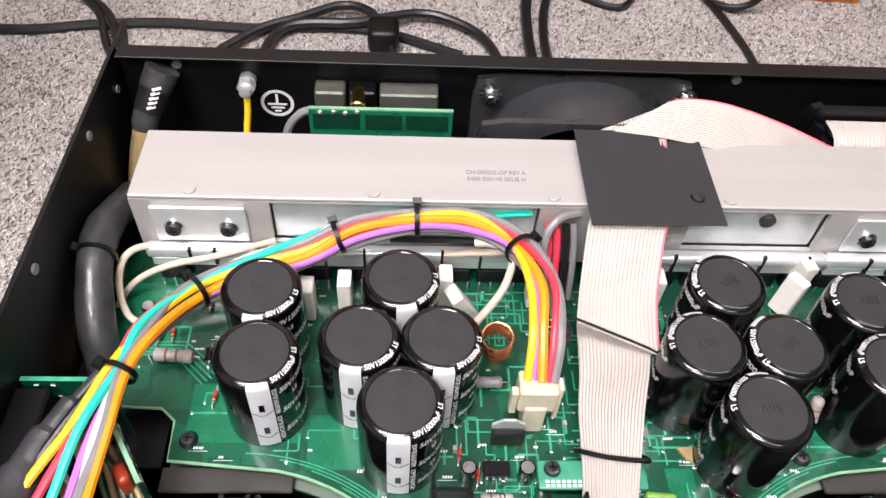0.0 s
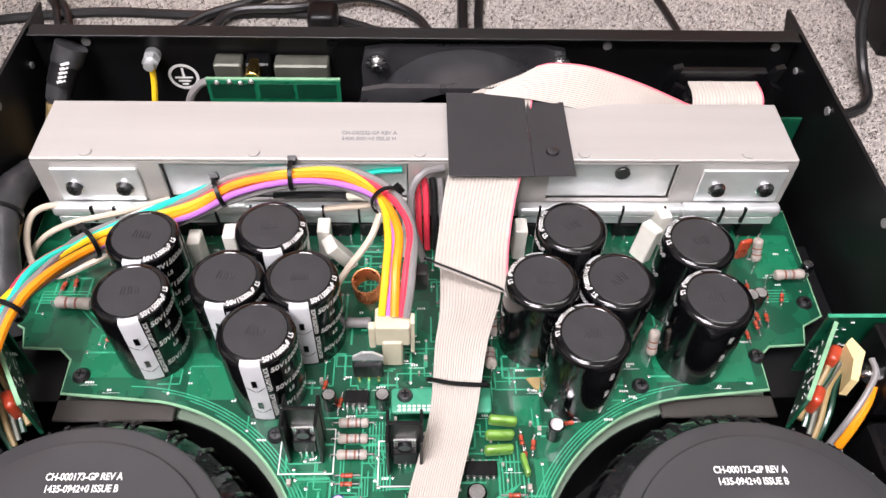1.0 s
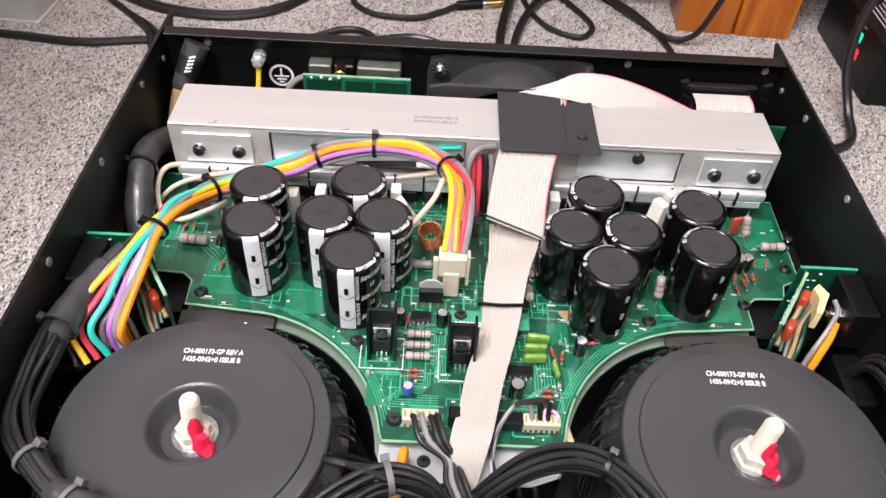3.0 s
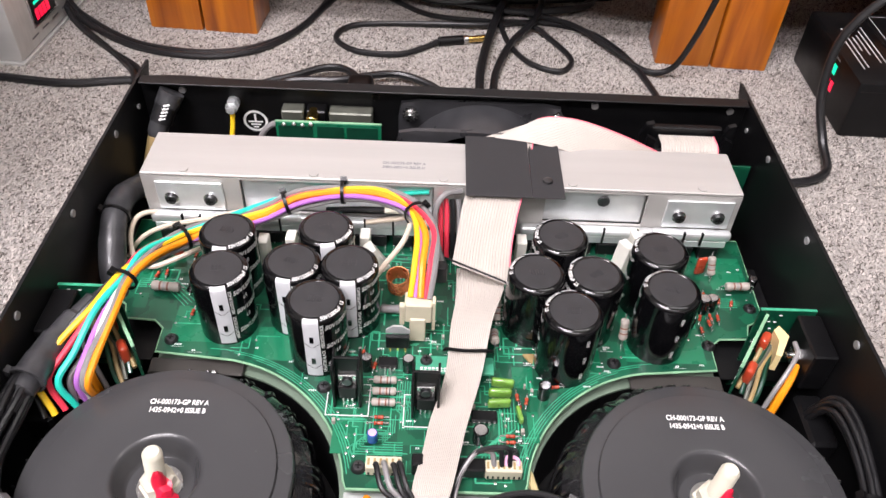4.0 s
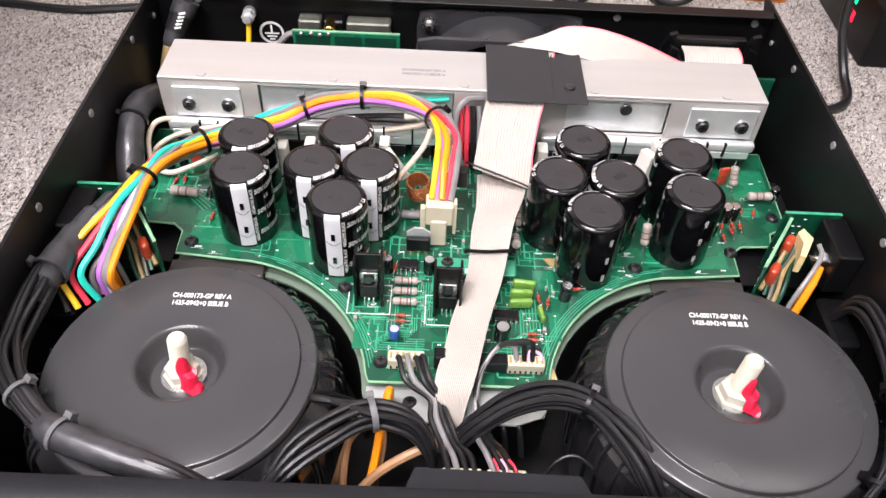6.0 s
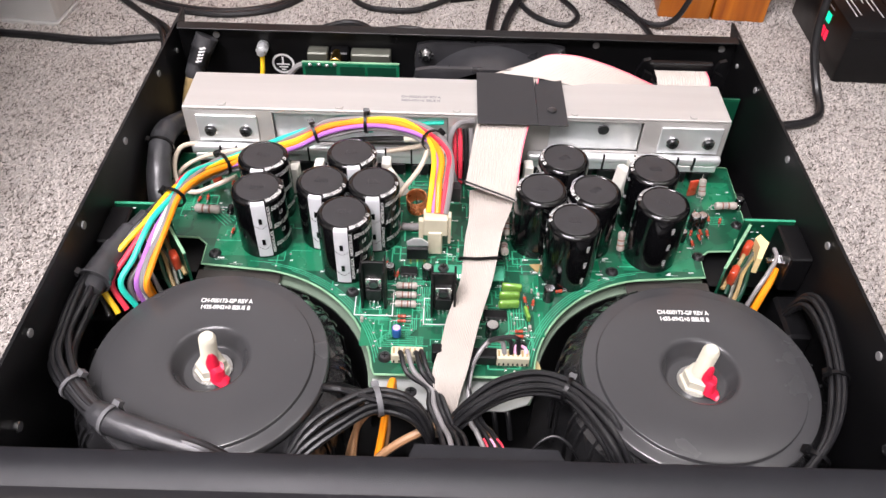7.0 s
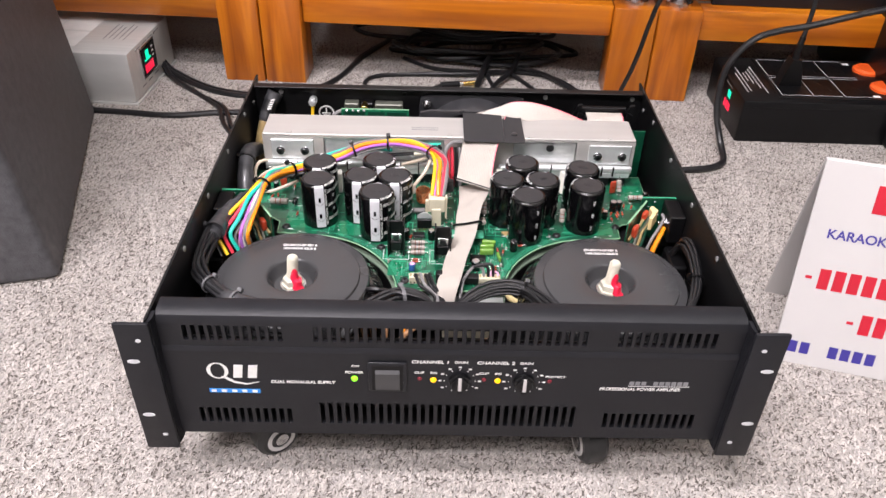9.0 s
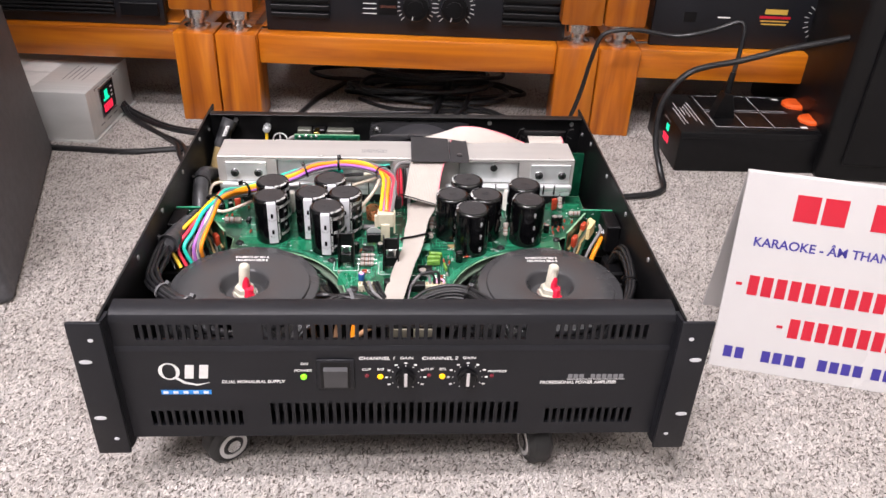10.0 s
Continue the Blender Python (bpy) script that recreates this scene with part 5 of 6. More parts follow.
for px0, py0, px1, py1 in ((-0.160, 0.212, -0.112, 0.240), (-0.108, 0.200, -0.078, 0.225), (0.080, 0.196, 0.096, 0.222), (0.112, 0.208, 0.160, 0.240), (-0.056, 0.140, -0.040, 0.165), (0.0430, 0.1860, 0.0550, 0.2010), (0.178, 0.270, 0.202, 0.300), (-0.200, 0.255, -0.172, 0.296), (0.050, 0.150, 0.056, 0.170)):
    part("copper_pour", box(B(), px0, py0, ZB - 0.0002, px1, py1, ZB + 0.00008), PCB_POUR, MB)


def quad(b, x0, y0, x1, y1, z):
    b.faces.new([b.verts.new(v) for v in ((x0, y0, z), (x1, y0, z), (x1, y1, z), (x0, y1, z))])


for k in range(520):
    x, y = rng.uniform(-0.2, 0.2), rng.uniform(0.124, 0.296)
    if abs(x) > 0.06 and rng.random() < 0.72:
        continue
    n = rng.randint(2, 4)
    w = rng.choice((0.0003, 0.00035, 0.0005))
    horizontal = rng.random() < 0.5
    for j in range(n):
        ln = rng.uniform(0.003, 0.018) * rng.choice((-1, 1))
        x2, y2 = (x + ln, y) if horizontal else (x, y + ln)
        if not (on_board(x, y) and on_board(x2, y2)):
            break
        quad(bm, min(x, x2) - w, min(y, y2) - w, max(x, x2) + w, max(y, y2) + w, ZB + 0.00012 + 0.000001 * (k % 40))
        x, y, horizontal = x2, y2, not horizontal
    if on_board(x, y):
        lathe(pads, [(0.0008, 0.0002), (0, 0.0005)], pose(x, y, ZB), 8)


def trace_line(b, pts, w=0.00028, z=ZB + 0.00016):
    """A trace of even width along a bent line."""
    for (ax, ay), (bx, by) in zip(pts, pts[1:]):
        d = Vector((bx - ax, by - ay, 0))
        if d.length < 1e-6:
            continue
        d.normalize()
        e = Vector((-d.y, d.x, 0)) * w
        p, q = Vector((ax, ay, z)) - d * w, Vector((bx, by, z)) + d * w
        b.faces.new([b.verts.new(v) for v in (p + e, p - e, q - e, q + e)])


for sg in (-1, 1):
    for i in range(4):
        r = 0.0905 + 0.0014 * i
        a0, a1 = (170 - 2 * i, 118 - 9 * i)
        trace_line(bm, [(sg * x, y) for x, y in arc(0.135, 0.1125, r, a0, a1, 14)])
    for i in range(5):
        trace_line(bm, [(sg * (0.060 + 0.0016 * i), 0.195 + 0.0012 * i), (sg * (0.060 + 0.0016 * i), 0.224), (sg * (0.055 + 0.0016 * i), 0.230), (sg * (0.046 + 0.0016 * i), 0.230)])
        trace_line(bm, [(sg * (0.150 + 0.0018 * i), 0.246 - 0.0015 * i), (sg * (0.168 + 0.001 * i), 0.262 - 0.0018 * i), (sg * 0.190, 0.262 - 0.0018 * i)])
for i in range(6):
    # long hooked runs round the narrow end
    x0, y0 = -0.0455 + 0.0016 * i, 0.1400 + 0.0015 * i
    trace_line(bm, [(-0.018, y0), (x0 + 0.001, y0), (x0, y0 + 0.001), (x0, y0 + 0.0045), (x0 + 0.0015, y0 + 0.006), (-0.0285 + 0.0012 * i, y0 + 0.006), (-0.0285 + 0.0012 * i, y0 + 0.012 + 0.001 * i)])
    trace_line(bm, [(0.0265 + 0.0018 * i, 0.1400), (0.0265 + 0.0018 * i, 0.146 + 0.001 * i), (0.0340 + 0.0018 * i, 0.1535 + 0.001 * i), (0.0340 + 0.0018 * i, 0.168 + 0.002 * i)])
    trace_line(bm, [(-0.0200 + 0.0014 * i, 0.1560), (-0.0200 + 0.0014 * i, 0.166 + 0.001 * i), (-0.0225 + 0.0014 * i, 0.1685 + 0.001 * i), (-0.0225 + 0.0014 * i, 0.188)])
part("copper_trace", bm, TRACE, MB, "pale green traces")["kind"] = "stuff"
part("solder_pad", pads, SOLDER, MB)["kind"] = "stuff"
for k in range(230):
    x, y = rng.uniform(-0.2, 0.2), rng.uniform(0.124, 0.29)
    if not on_board(x, y):
        continue
    for j in range(rng.randint(2, 4)):
        quad(pr, x + j * 0.0011, y, x + j * 0.0011 + 0.0007, y + 0.0011, ZB + 0.0002)
    if rng.random() < 0.3:
        quad(pr, x - 0.002, y - 0.001, x + 0.006, y - 0.0008, ZB + 0.0002)
part("white_print", pr, SILK, MB)["kind"] = "stuff"
bm = B()
for k in range(40):
    x, y = rng.uniform(-0.058, 0.062), rng.uniform(0.135, 0.232)
    if not on_board(x, y):
        continue
    h = rng.uniform(0.0008, 0.0032)
    w = rng.uniform(0.0004, 0.0009)
    box(bm, x - w, y - w * 1.4, ZB, x + w, y + w * 1.4, ZB + h)
part("chip_part", bm, RESISTOR, MB)["kind"] = "stuff"

# ==== side boards ====
for s in (-1, 1):
    a, b = sorted((s * 0.184, s * 0.2165))
    sb = part("side_board", box(B(), a, 0.2195, 0.085, b, 0.2210, 0.1555, 0.0002), PCB, AMP, "green upright side board")
    part("board_edge", box(B(), a, 0.2193, 0.1556, b, 0.2212, 0.1560), TRACE, sb)
    FM = pose(s * 0.1765, 0.2005, 0.140, 0, 0, s * -33)
    fb = part("filter_board", box(B(), -0.0008, -0.025, -0.013, 0.0008, 0.022, 0.0125, 0.0002, m=FM), PCB, AMP, "green filter board on edge")
    part("top_edge", box(B(), -0.0009, -0.025, 0.0126, 0.0009, 0.022, 0.0130, m=FM), BOARD_EDGE, fb)
    rs = random.Random(300 + s)
    bm = B()
    for k in range(34):
        dy, dz = rs.uniform(-0.023, 0.019), rs.uniform(-0.010, 0.011)
        box(bm, -s * 0.00095 - 0.0001, dy, dz, -s * 0.00095 + 0.0001, dy + rs.uniform(0.0006, 0.0022), dz + 0.0005, m=FM)
    part("white_print", bm, SILK, fb)["kind"] = "stuff"
    bm = B()
    for k in range(14):
        dx, dz = rs.uniform(0.186, 0.212), rs.uniform(0.120, 0.153)
        box(bm, s * dx - 0.001, 0.2190, dz, s * dx + 0.0007, 0.2194, dz + 0.0005)
    part("white_print", bm, SILK, sb)["kind"] = "stuff"
    for dy, dz in ((0.009, 0.003), (-0.013, -0.001)):
        part("dipped_capacitor", box(B(), s * 0.0046 - 0.0026, dy - 0.0048, dz - 0.0065, s * 0.0046 + 0.0026, dy + 0.0048, dz + 0.0065, 0.0022, 3, m=FM), RED_CAP, fb, "red dipped capacitor")
    block = prism(B(), [(0.0080, 0.0175), (0.0150, 0.0130), (0.0158, -0.0040), (0.0128, -0.0050), (0.0115, 0.0060), (0.0065, 0.0125)], 0.0, 0.0125, FM @ Matrix.Diagonal((s, 1, 1, 1)))
    part("film_block", block, BEIGE_BOX, fb, "yellow-cream film capacitor")
    for k in range(5):
        x0 = 0.0035 + 0.0022 * k
        pts = [FM @ Vector((s * (x0 + 0.0012 * math.sin(1.3 * q + k)), 0.012 - 0.0085 * q - 0.001 * k, 0.0045 - 0.0030 * q - 0.0012 * k + 0.0010 * math.sin(2.1 * q + k))) for q in range(5)]
        part("glued_lead", sweep(B(), pts, 0.0013, 7, 5), (GLUE, DARK_GREEN, JACK_METAL, GLUE, DARK_GREEN)[k], fb, "lead under dull glue")
    part("wire", sweep(B(), [(s * 0.2000, 0.2020, 0.149), (s * 0.2000, 0.1950, 0.147), (s * 0.1935, 0.1860, 0.142), (s * 0.1865, 0.1785, 0.134), (s * 0.1815, 0.1735, 0.120)], 0.0014, 8), WIRES["grey"], AMP, "grey wire")
    part("wire", sweep(B(), [(s * 0.2010, 0.1930, 0.140), (s * 0.1970, 0.1860, 0.136), (s * 0.1915, 0.1790, 0.128), (s * 0.1870, 0.1740, 0.114)], 0.0024, 8), WIRES["orange"], AMP, "orange wire")
    a, b = sorted((s * 0.2035, s * 0.2172))
    j = part("jack_housing", box(B(), a, 0.185, 0.128, b, 0.2165, 0.1565, 0.0010), PLASTIC, AMP, "black plastic jack housing")
    part("jack_nut", lathe(B(), [(0.0025, 0), (0.005, 0), (0.005, 0.006), (0.0025, 0.006), (0.0025, 0)], pose(s * 0.2000, 0.199, 0.141, 0, 90), 6), STEEL, j)
    part("jack_bolt", cyl(B(), (s * 0.1965, 0.199, 0.141), 0.002, 0.008 * s, "x", 12), STEEL, j)
    part("jack_base", box(B(), a - 0.002, 0.150, 0.090, b, 0.184, 0.126, 0.002), PLASTIC, AMP)

# ==== rear of the case ====
# fan
FX, FZ, FH = 0.026, 0.1150, 0.0595
n = 48


def fan_flange(y0, y1):
    bm = B()
    ring_i = [(FX + 0.0570 * math.cos(6.28318 * k / n), FZ + 0.0570 * math.sin(6.28318 * k / n)) for k in range(n)]
    sq = []
    for k in range(n):
        c_, s_ = math.cos(6.28318 * k / n), math.sin(6.28318 * k / n)
        q = min(FH / max(abs(c_), abs(s_)), FH * 1.36)
        sq.append((FX + c_ * q, FZ + s_ * q))
    V = {(key, yy): [bm.verts.new((x, yy, z)) for x, z in ring] for key, ring in (("i", ring_i), ("o", sq)) for yy in (y0, y1)}
    for k in range(n):
        j = (k + 1) % n
        for yy in (y0, y1):
            bm.faces.new((V["i", yy][k], V["i", yy][j], V["o", yy][j], V["o", yy][k]))
        for key in ("i", "o"):
            bm.faces.new((V[key, y0][k], V[key, y0][j], V[key, y1][j], V[key, y1][k]))
    return bm


FAN = part("fan", fan_flange(0.3930, 0.3968), FAN_PLASTIC, AMP, "black square cooling fan")
part("front_flange", fan_flange(0.3565, 0.3600), FAN_PLASTIC, FAN)
part("shroud", lathe(B(), [(0.0568, 0), (0.0584, 0), (0.0584, 0.033), (0.0568, 0.033), (0.0568, 0)], pose(FX, 0.3930, FZ, 90), 64), FAN_PLASTIC, FAN)
part("fan_hub", cyl(B(), (FX, 0.377, FZ), 0.022, 0.016, "y", 32, 0.002), PLASTIC, FAN)
for k in range(7):
    a = 6.28318 * k / 7
    bm = B()
    vs = []
    for r, tw in ((0.021, 0.9), (0.038, 0.7), (0.0545, 0.5)):
        c = Vector((FX + r * math.cos(a), 0.385, FZ + r * math.sin(a)))
        t_ = Vector((-math.sin(a), 0, math.cos(a)))
        half = 0.012 + r * 0.12
        vs.append([bm.verts.new(c + t_ * half * q + Vector((0, q * 0.007 * tw, 0)) + Vector((0, dy, 0))) for dy in (0, 0.0015) for q in (-1, 1)])
    for p, q in zip(vs, vs[1:]):
        bm.faces.new((p[0], p[1], q[1], q[0]))
        bm.faces.new((p[2], p[3], q[3], q[2]))
        bm.faces.new((p[0], p[2], q[2], q[0]))
        bm.faces.new((p[1], p[3], q[3], q[1]))
    part("fan_blade", bm, PLASTIC, FAN)
for x in (-0.0245, 0.0805):
    s = part("fan_screw", lathe(B(), [(0, 0), (0.0042, 0), (0.0042, 0.003), (0.0028, 0.003), (0.0028, 0.009), (0, 0.0095)], pose(x, 0.3930, 0.1665, 90), 16), STEEL, FAN)
    bm = B()
    for k in range(12):
        box(bm, -0.0006, -0.0004, 0.0036, 0.0006, 0.0012, 0.0060, m=pose(x, 0.3880, 0.1665) @ Matrix.Rotation(6.28318 * k / 12, 4, "Y"))
    cyl(bm, (x, 0.3875, 0.1665), 0.0040, 0.0020, "y", 16)
    part("star_washer", bm, STEEL, s, "bright toothed washer")
    part("fan_bolt", cyl(B(), (x, 0.3835, 0.1665), 0.0024, 0.0042, "y", 14), STEEL, s)
# input board and jacks
IB = part("input_board", box(B(), -0.119, 0.3740, 0.100, -0.0445, 0.3756, 0.1655, 0.0002), PCB_POUR, AMP, "green upright input board")
part("top_edge", box(B(), -0.119, 0.3738, 0.16555, -0.0445, 0.3758, 0.1660), BOARD_EDGE, IB)
for sx, sz in ((-0.113, 0.1635), (-0.106, 0.1640), (-0.100, 0.1632), (-0.094, 0.1642)):
    part("solder_joint", lathe(B(), [(0, -0.0012), (0.0012, -0.0006), (0.0018, 0.0001), (0, 0.0001)], pose(sx, 0.3734, sz, -90), 10), SOLDER, IB)
for x0, x1 in ((-0.117, -0.093), (-0.090, -0.071), (-0.069, -0.047)):
    part("copper_patch", box(B(), x0, 0.3735, 0.1530, x1, 0.3739, 0.1628), DARK_GREEN, IB)
part("edge_print", box(B(), -0.119, 0.3738, 0.1648, -0.0445, 0.3739, 0.1655), TRACE, IB)
for x0, x1, zt, mt in ((-0.117, -0.101, 0.1665, JACK_METAL), (-0.099, -0.085, 0.1670, PLASTIC), (-0.083, -0.0520, 0.1660, JACK_METAL)):
    part("input_jack", box(B(), x0, 0.3860, 0.120, x1, 0.3975, zt, 0.001), mt, AMP, "rear input jack")
part("jack_shell", cyl(B(), (-0.094, 0.3770, 0.1635), 0.0045, 0.014, "y", 16), GOLD, AMP)
# earth stud, symbol
part("earth_stud", lathe(B(), [(0, 0), (0.0045, 0), (0.0045, 0.004), (0.003, 0.004), (0.003, 0.013), (0, 0.0135)], pose(-0.1525, 0.3975, 0.1655, 90), 14), ZINC, AMP)
part("earth_nut", lathe(B(), [(0, 0.005), (0.0048, 0.005), (0.0048, 0.009), (0, 0.009)], pose(-0.1525, 0.3975, 0.1655, 90), 6), ZINC, AMP)
bm = sweep(B(), [(-0.1525, 0.389, 0.162), (-0.153, 0.386, 0.152), (-0.154, 0.380, 0.138), (-0.15, 0.372, 0.115)], 0.0018, 8)
part("wire", bm, WIRES["yellow"], AMP, "yellow earth wire")
em = pose(-0.139, 0.3978, 0.149, 90)
sy = part("earth_symbol", lathe(B(), [(0.0072, 0), (0.0090, 0), (0.0090, 0.0002), (0.0072, 0.0002), (0.0072, 0)], em, 32), SILK, AMP, "white printed earth symbol")
for x0, y0, x1, y1 in ((-0.0007, 0.0, 0.0007, 0.0062), (-0.0052, -0.0012, 0.0052, 0.0), (-0.0036, -0.0036, 0.0036, -0.0024), (-0.0019, -0.0058, 0.0019, -0.0047)):
    part("symbol_bar", box(B(), x0, y0, 0, x1, y1, 0.0002, m=em), SILK, sy)
bm = sweep(B(), [(-0.117, 0.378, 0.162), (-0.124, 0.376, 0.160), (-0.131, 0.374, 0.150), (-0.134, 0.368, 0.130)], 0.0022, 8)
part("wire", bm, WIRES["grey"], AMP, "grey input cable")
# ribbon header and board at the rear
RB = part("rear_board", box(B(), 0.120, 0.3555, 0.095, 0.2155, 0.3570, 0.1555, 0.0002), PCB, AMP, "green upright rear board")
part("ribbon_header", box(B(), 0.146, 0.3585, 0.156, 0.1925, 0.3720, 0.1655, 0.0006), PLASTIC, RB, "black ribbon header")
for x in (0.1425, 0.1960):
    part("header_latch", prism(B(), [(-0.004, 0), (0.004, 0), (0.0025, 0.008), (0.004, 0.014), (-0.002, 0.017)], -0.002, 0.002, pose(x, 0.364, 0.156, 90)), PLASTIC, RB)
part("header_back", box(B(), 0.1440, 0.3722, 0.158, 0.1945, 0.3775, 0.1745, 0.0008), PLASTIC, RB)
for x in (0.1405, 0.1980):
    part("header_latch", prism(B(), [(-0.0045, 0), (0.0045, 0), (0.0030, 0.010), (0.0055, 0.0205), (0.0005, 0.019), (-0.0035, 0.010)], -0.002, 0.002, pose(x, 0.374, 0.157, 90)), PLASTIC, RB)
part("header_cap", box(B(), 0.149, 0.3590, 0.1656, 0.1895, 0.3700, 0.1690, 0.0008), PLASTIC, RB)

# ==== ribbon cable ====


def ribbon(name, rows, label, n=8, wires=20, red=True):
    L = spline([r[0] for r in rows], n)
    Rr = spline([r[1] for r in rows], n)
    bm, bm2 = B(), B()
    prev = None
    for i in range(len(L)):
        a, b = L[i], Rr[i]
        t_ = (L[min(i + 1, len(L) - 1)] - L[max(i - 1, 0)]).normalized()
        nn = (b - a).cross(t_).normalized()
        row = []
        for k in range(wires * 4 + 1):
            u = k / (wires * 4)
            h = 0.00008 + 0.00042 * abs(math.sin(math.pi * wires * u))
            row.append((bm.verts.new(a.lerp(b, u) + nn * h), bm.verts.new(a.lerp(b, u) - nn * h)))
        if prev:
            for k in range(wires * 4):
                bm.faces.new((prev[k][0], prev[k + 1][0], row[k + 1][0], row[k][0]))
                bm.faces.new((prev[k][1], prev[k + 1][1], row[k + 1][1], row[k][1]))
        prev = row
    o = part(name, bm, RIBBON, AMP, label)
    if not red:
        bm2.free()
        return o
    sweep(bm2, Rr, 0.00062, 6, 1, smooth=False)
    part("edge_wire", bm2, PINK, o, "red edge conductor")
    return o


ribbon("ribbon_cable", [((-0.015, 0.094, 0.095), (0.000, 0.092, 0.098)), ((-0.0125, 0.1045, 0.120), (0.004, 0.102, 0.124)), ((-0.0113, 0.1185, 0.1285), (0.0085, 0.1150, 0.134)), ((-0.0073, 0.1355, 0.1290), (0.0122, 0.1325, 0.1350)), ((-0.0040, 0.1545, 0.1290), (0.0160, 0.1500, 0.1360)),
                        ((0.0040, 0.1860, 0.1295), (0.0240, 0.1810, 0.1370)), ((0.007, 0.222, 0.130), (0.030, 0.212, 0.146)), ((0.0095, 0.240, 0.1315), (0.0375, 0.238, 0.1455)), ((0.0100, 0.262, 0.138), (0.0410, 0.262, 0.146))], "pale grey flat ribbon cable", red=False)
ribbon("ribbon_cable", [((0.0066, 0.2535, 0.1508), (0.0402, 0.238, 0.1490)), ((0.0085, 0.266, 0.1555), (0.0422, 0.262, 0.1555)), ((0.0110, 0.281, 0.1650), (0.0455, 0.280, 0.1650)), ((0.0135, 0.293, 0.1705), (0.0490, 0.293, 0.1705)),
                        ((0.0175, 0.306, 0.1716), (0.0535, 0.306, 0.1716)), ((0.0210, 0.330, 0.1716), (0.0570, 0.330, 0.1716)), ((0.0250, 0.349, 0.1725), (0.0600, 0.352, 0.1730)), ((0.0280, 0.354, 0.1735), (0.0625, 0.370, 0.1765))], "pale grey flat ribbon cable")
ribbon("ribbon_cable", [((0.034, 0.352, 0.1745), (0.0640, 0.3715, 0.1775)), ((0.060, 0.348, 0.1740), (0.0740, 0.3725, 0.1790)), ((0.090, 0.345, 0.1690), (0.0930, 0.3680, 0.1800)), ((0.120, 0.342, 0.1620), (0.1200, 0.3590, 0.1760)), ((0.150, 0.340, 0.150), (0.1500, 0.3520, 0.1660))], "pale grey ribbon cable leading to header", 8)
ribbon("ribbon_cable", [((0.1495, 0.3700, 0.1695), (0.1885, 0.3700, 0.1695)), ((0.1495, 0.3590, 0.1698), (0.1885, 0.3590, 0.1698)), ((0.1495, 0.3530, 0.1650), (0.1885, 0.3530, 0.1650)), ((0.1495, 0.3515, 0.1500), (0.1885, 0.3515, 0.1500))], "pale grey ribbon cable entering header", 5)


def tie(c, d, r, label="black cable tie", w=0.0022, tail=True, mt=None):
    d = Vector(d).normalized()
    m = Matrix.Translation(c) @ d.to_track_quat("Z", "Y").to_matrix().to_4x4()
    bm = lathe(B(), [(r, -w / 2), (r + 0.0008, -w / 2), (r + 0.0008, w / 2), (r, w / 2), (r, -w / 2)], m, 20)
    box(bm, r, -0.002, -0.002, r + 0.003, 0.002, 0.002, m=m @ Matrix.Rotation(0.6, 4, "Z"))
    return part("cable_tie", bm, mt or PLASTIC, AMP, label)


def wire(pts, r, col, label="", nm="wire", seg=8, n=7):
    return part(nm, sweep(B(), pts, r, seg, n), WIRES[col] if isinstance(col, str) else col, AMP, label)


# tie over the ribbon
bm = sweep(B(), [(0.0035, 0.2045, 0.1285), (0.0050, 0.2025, 0.1320), (0.0150, 0.1975, 0.1370), (0.0270, 0.1935, 0.1425), (0.0300, 0.1955, 0.1390), (0.0260, 0.2030, 0.1305)], 0.0011, 6, 6)
part("cable_tie", bm, PLASTIC, AMP, "black cable tie round ribbon")
bm = sweep(B(), [(0.002, 0.2565, 0.1525), (0.008, 0.2535, 0.1525), (0.024, 0.2465, 0.1512), (0.038, 0.2400, 0.1500), (0.042, 0.2375, 0.1470)], 0.0006, 6, 6)
part("cable_tie", bm, PLASTIC, AMP, "black cable tie across ribbon fold")
bm = B()
box(bm, -0.004, 0.246, 0.140, 0.004, 0.254, 0.153, 0.002, 2)
part("rubber_cap", bm, RUBBER, AMP)

# ==== coloured harness ====
MAIN = [(-0.0120, 0.2255, 0.149), (-0.0105, 0.240, 0.1610), (-0.0095, 0.262, 0.1655), (-0.018, 0.2865, 0.1630), (-0.038, 0.2985, 0.1650), (-0.063, 0.2975, 0.1670), (-0.090, 0.2930, 0.1645), (-0.112, 0.2860, 0.1570), (-0.138, 0.2800, 0.1500), (-0.160, 0.2660, 0.1510),
        (-0.172, 0.2420, 0.1590), (-0.1775, 0.2200, 0.1620), (-0.184, 0.1960, 0.1600), (-0.1915, 0.174, 0.1530), (-0.1965, 0.162, 0.1450), (-0.193, 0.157, 0.130)]
SPREAD = [1.2, 1.1, 1.1, 1.0, 1.0, 0.9, 1.0, 1.0, 1.0, 1.0, 1.0, 0.80, 1.5, 2.5, 3.0, 2.4]
